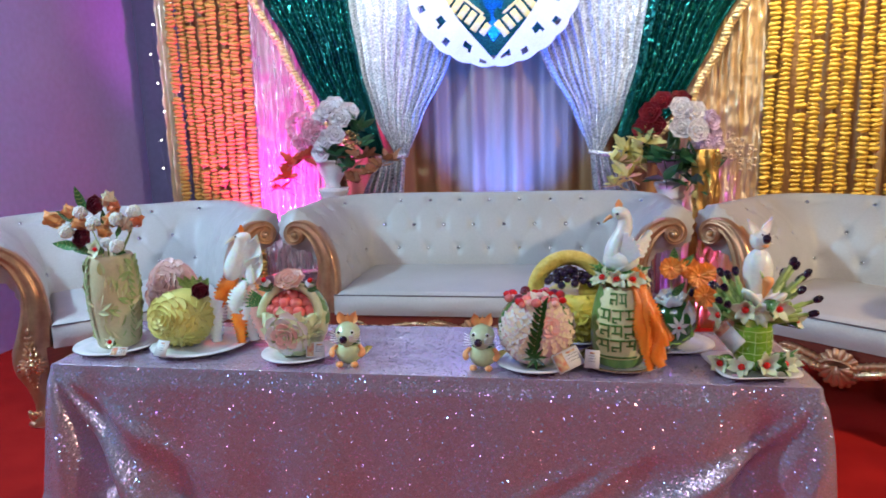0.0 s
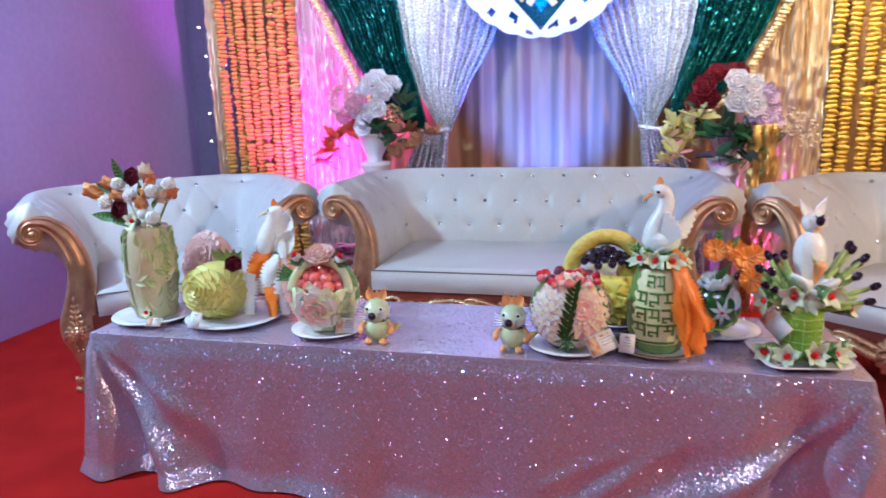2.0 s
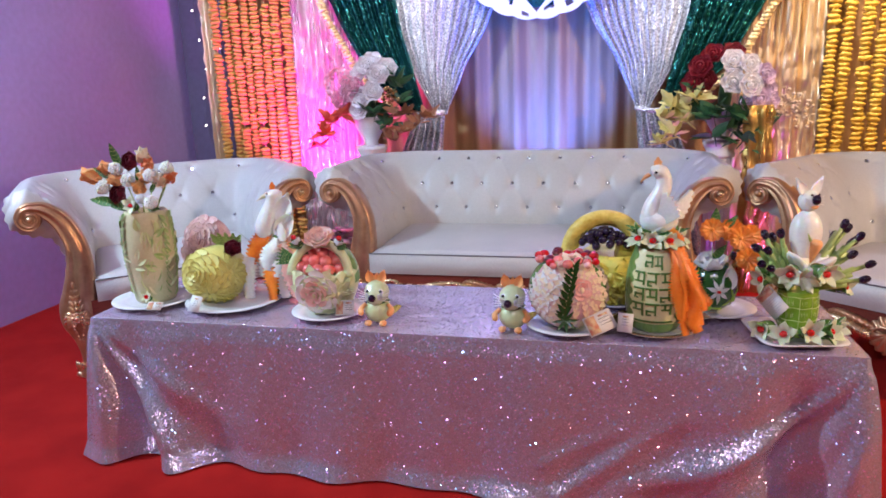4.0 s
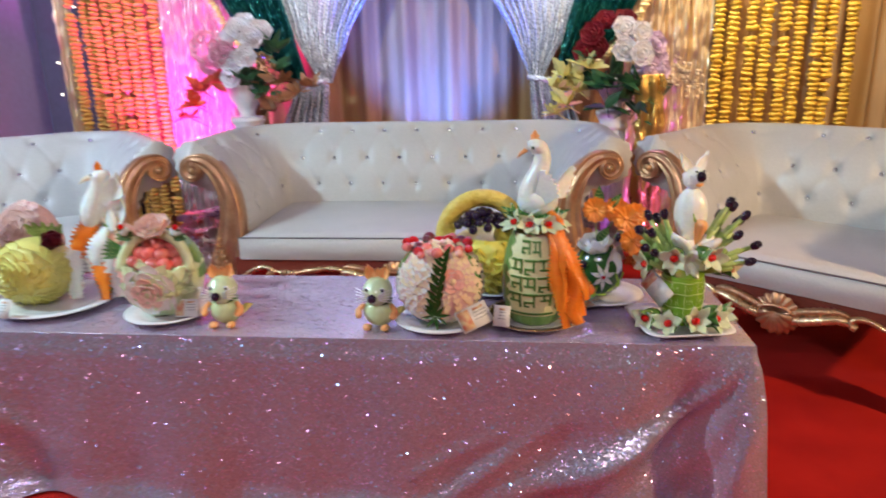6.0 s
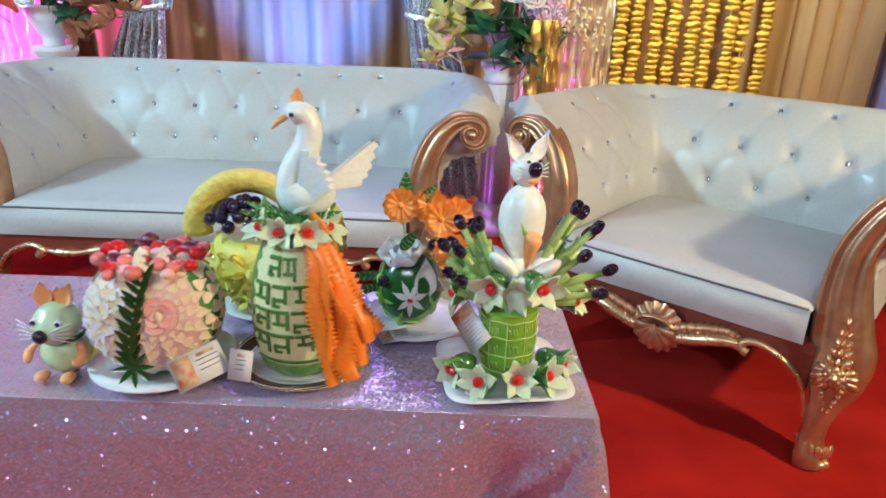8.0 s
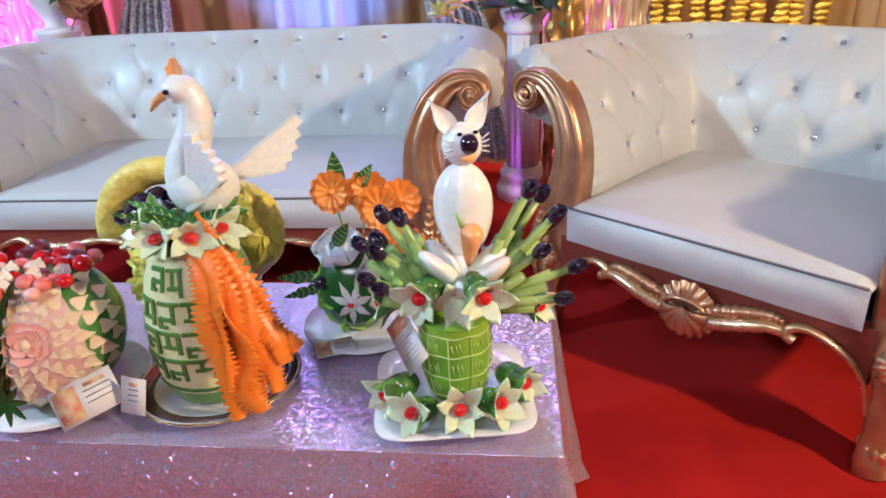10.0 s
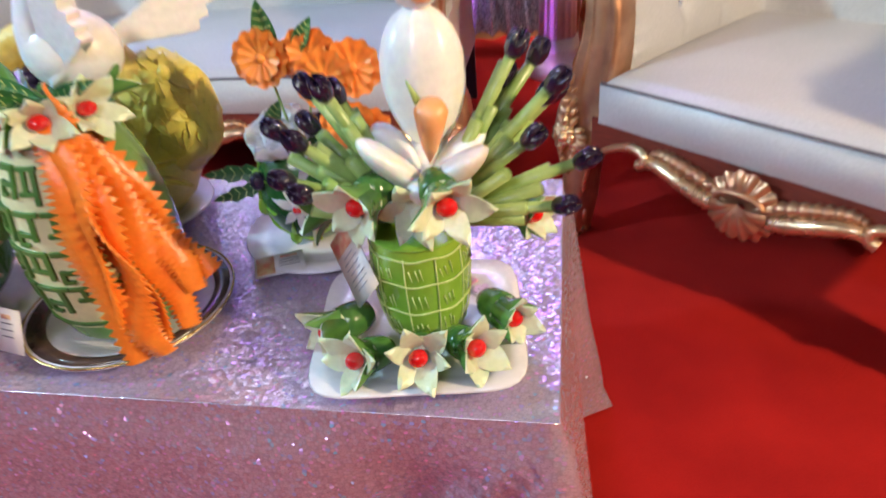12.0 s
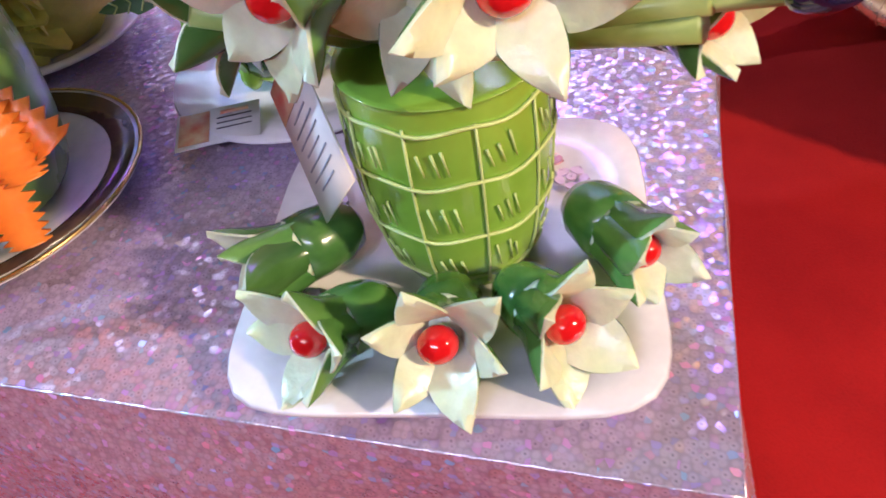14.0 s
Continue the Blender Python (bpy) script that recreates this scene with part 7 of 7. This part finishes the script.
# green cup with rabbit, star flowers and olive-tipped stems
square_plate(0.984, 2.037, 0.216, 8, "white rounded-square plate with faint painted flowers")
cup = thing("melon_cup", (0.990, 2.072, PLATE_TOP), "bright green carved melon cup holding a radish rabbit and stems", "fruit carving")
CP = [(0.034, 0.0), (0.038, 0.006), (0.0448, 0.03), (0.0482, 0.058), (0.0490, 0.085), (0.0478, 0.110), (0.0468, 0.121), (0.045, 0.124), (0.004, 0.124)]
part("body", lathe([(p.x, p.y) for p in smooth_line([(r, z, 0) for r, z in CP], 4)], 56), BAMBOO, cup, "bright green glossy skin", True, pose(0, -0.024, 0))
def c_rad(z):
    for (r0, z0), (r1, z1) in zip(CP, CP[1:]):
        if z <= z1:
            return r0 + (r1 - r0) * (z - z0) / (z1 - z0)
    return CP[-1][0]
lines = Geo()
for z in (0.016, 0.050, 0.084, 0.112):
    lines.put(tube([((c_rad(z) + 0.0012) * math.cos(2 * math.pi * k / 48), (c_rad(z) + 0.0012) * math.sin(2 * math.pi * k / 48), z + 0.0012 * math.sin(k)) for k in range(49)], 0.0010, 5))
rnd = random.Random(2)
for k in range(10):
    a = 2 * math.pi * k / 10 + 0.2
    lines.put(tube([((c_rad(z) + 0.0011) * math.cos(a), (c_rad(z) + 0.0011) * math.sin(a), z) for z in (0.01, 0.03, 0.05, 0.07, 0.09, 0.114)], 0.0008, 5))
    for row in (0.057, 0.091, 0.024):
        for q in range(3):
            b = a + 0.14 + 0.12 * q + rnd.uniform(-0.03, 0.03)
            h = rnd.uniform(0.009, 0.017)
            lines.put(tube([((c_rad(z) + 0.0013) * math.cos(b + s), (c_rad(z) + 0.0013) * math.sin(b + s), z) for z, s in ((row, 0), (row + h, -0.05))], [0.0003, 0.0008], 4))
part("carved_line", lines, CARVE, cup, "pale carved lines", True, pose(0, -0.024, 0))
for k, (x, y, z) in enumerate(((-0.051, -0.123, 0.033), (0.011, -0.122, 0.039), (0.063, -0.103, 0.037), (0.094, -0.047, 0.028), (-0.094, -0.076, 0.026))):
    d = (Vector((x, y + 0.03, 0)).normalized() + Vector((0, 0, 0.40))).normalized() if k < 3 else Vector(((0.62, -0.76, 0.14), (-0.66, -0.74, 0.05))[k - 3]).normalized()
    cuke_flower(cup, facing(Vector((x, y, z)) - d * 0.009, d, k * 17), 0.040 if k < 3 else 0.044, 6, (44, 46, 44, 34, 32)[k], 60 + k, True, 0.0092, 0.009)
for k, (x, y, z) in enumerate(((-0.038, -0.082, 0.176), (0.044, -0.089, 0.181), (0.113, -0.008, 0.127), (-0.095, -0.04, 0.150), (-0.06, 0.06, 0.15), (0.05, 0.07, 0.15), (0.005, -0.055, 0.158))):
    d = (Vector((x, y - 0.01, 0.0)).normalized() + Vector((0, 0, -0.10))).normalized() if k != 2 else Vector((0.82, -0.56, 0.06)).normalized()
    cuke_flower(cup, facing(Vector((x, y, z)) - d * 0.009, d, k * 23), 0.041, 6, (44, 44, 32, 42, 42, 42, 42)[k], 80 + k, k < 6)
for k, (x, y, z) in enumerate(((-0.128, -0.01, 0.232), (-0.100, -0.03, 0.230), (-0.116, -0.04, 0.198), (-0.094, -0.05, 0.190), (-0.068, -0.02, 0.272), (-0.10, 0.02, 0.26), (-0.11, 0.03, 0.22), (-0.075, 0.03, 0.25),
                                  (0.098, 0.0, 0.287), (0.132, -0.01, 0.258), (0.124, 0.0, 0.244), (0.112, -0.03, 0.216), (0.158, -0.02, 0.190), (0.140, -0.045, 0.158), (0.115, 0.03, 0.27), (0.13, 0.04, 0.23), (0.085, 0.03, 0.25))):
    if x < 0:
        x, y = x * 0.87, y - 0.034
    p = Vector((x, y, z))
    q = Vector((0.012 * (1 if x > 0 else -1), 0.0, 0.115))
    st = part("stem", tube([q, q.lerp(p, 0.5) + Vector((0, 0, 0.004)), p], [0.0052, 0.0062, 0.0052], 9), STEM, cup)
    tip = egg(0.0092, 0.0092, 0.0112, (0, 0, 0), 20, 12, lambda v, a, zz: Vector((v.x * (1 + 0.45 * zz), v.y * (1 + 0.45 * zz), v.z + (0.0065 * zz) * math.cos(a * 5))) if zz > 0.25 else v)
    part("olive", tip, OLIVE, st, "black olive tip", True, facing(p, p - q))
    for j in range(3):
        off = Vector((0.012 * math.sin(k + j * 2.5), 0.012 * math.cos(k + j * 2), 0.014 * math.sin(j * 3 + k)))
        part("stem", tube([q + off * 0.3, q.lerp(p, 0.62 + 0.1 * j) + off], [0.0058, 0.0064], 8), STEM, cup)
for k, (dx, dy, dz, ln, wd) in enumerate(((-0.60, -0.34, 0.78, 0.047, 0.026), (0.72, -0.30, 0.66, 0.045, 0.026), (0.10, -0.80, 0.48, 0.028, 0.016), (-0.60, 0.35, 0.7, 0.044, 0.019), (0.65, 0.40, 0.65, 0.044, 0.019), (0.0, 0.7, 0.7, 0.044, 0.019))):
    lobe = egg(wd, 0.013, ln, (0, 0, ln * 0.86), 20, 16, lambda p, a, z: Vector((p.x * (0.50 + 0.50 * min(1, (z + 1) * 0.75)) * (1 + 0.35 * max(0, z) ** 3), p.y + 0.10 * p.x * p.x / 0.019, p.z)))
    part("radish_petal", lobe, RADISHP if k == 1 else RADISH, cup, "thick white radish petal", True, facing((0.014, -0.026, 0.160), (dx, dy, dz)))
RB = (0.014, 0.010, 0.0)
part("rabbit_body", egg(0.039, 0.036, 0.066, (RB[0], RB[1], 0.258), 36, 24, lambda p, a, z: Vector((p.x * (1 + 0.10 * z), p.y * (1 + 0.10 * z), p.z)) * (1 - 0.022 * abs(math.sin(a * 4)))), RADISH, cup, "smooth white radish body")
HM = pose(RB[0] + 0.001, RB[1], 0.347, 0, 0, 26)
hd = part("rabbit_head", egg(0.0255, 0.0265, 0.0275, (0, 0, 0), 24, 16), RADISH, cup, "round white radish head", True, HM)
part("nose", egg(0.0118, 0.0118, 0.0130, (0, -0.0245, 0.006), 16, 10), OLIVE, hd, "black grape nose")
part("mouth", egg(0.011, 0.005, 0.006, (0, -0.0215, -0.012), 12, 6), PALEOR, hd)
for s in (-1, 1):
    part("ear", petal(0.052, 0.026, 0.18, 0.5, 0.05, 0.006, 6, 8, 2.6), RADISH, hd, "white radish ear", True, pose(s * 0.012, 0.002, 0.018, 86, 0, 0) @ pose(0, 0, 0, 0, 0, s * -33))
    part("eye", egg(0.0036, 0.0028, 0.0026, (s * 0.0105, -0.0205, 0.0185), 8, 6), OLIVE, hd)
    w = Geo()
    for k in range(4):
        w.put(tube([(s * 0.017, -0.016, -0.006 + 0.004 * k), (s * 0.031, -0.016, -0.010 + 0.008 * k)], [0.0014, 0.0007], 4))
    part("whisker", w, RADISH, hd)
part("carrot", lathe([(0.001, -0.032), (0.006, -0.018), (0.010, 0.0), (0.012, 0.012), (0.009, 0.018), (0.002, 0.019)], 16), PALEOR, cup, "small orange carrot", True, pose(RB[0] + 0.012, -0.036, 0.232, 12, 8, 0) @ Matrix.Scale(1.25, 4))
part("carrot_top", tube([(RB[0] + 0.002, -0.032, 0.252), (RB[0] - 0.006, -0.034, 0.272)], [0.004, 0.001], 6), STEM, cup)

# printed cards
card((0.506, 1.950, TZ + 0.024), 24, 56, "small white printed card with a red picture, leaning on the melon", 0.084, 0.055, True, False, 17)
# this one lies askew against the cup, its head to the left
ax, ay = Vector((0.028, -0.012, 0.040)).normalized(), Vector((-0.036, 0.046, 0.036))
ay = (ay - ax * ay.dot(ax)).normalized()
card((0.945, 2.003, 0.537), 0, 0, "white printed card leaning askew on the green cup", 0.050, 0.076, True, True, 0, Matrix((ax, ay, ax.cross(ay))).transposed().to_4x4())
card((0.556, 1.956, TZ + 0.024), -12, 70, "small white printed card on the dark-rimmed plate", 0.04, 0.05, False)
card((-0.241, 1.985, TZ + 0.024), 10, 60, "small pale card lying on the plate", 0.055, 0.045)
card((-0.724, 1.953, TZ + 0.024), -14, 58, "small pale card leaning on the plate's rim", 0.045, 0.05, False)
card((0.800, 2.115, TZ + 0.019), 24, 4, "printed card lying flat on the plate", 0.06, 0.04)
card((-0.865, 1.955, TZ + 0.022), 6, 40, "small card with a red picture on the plate", 0.05, 0.03)
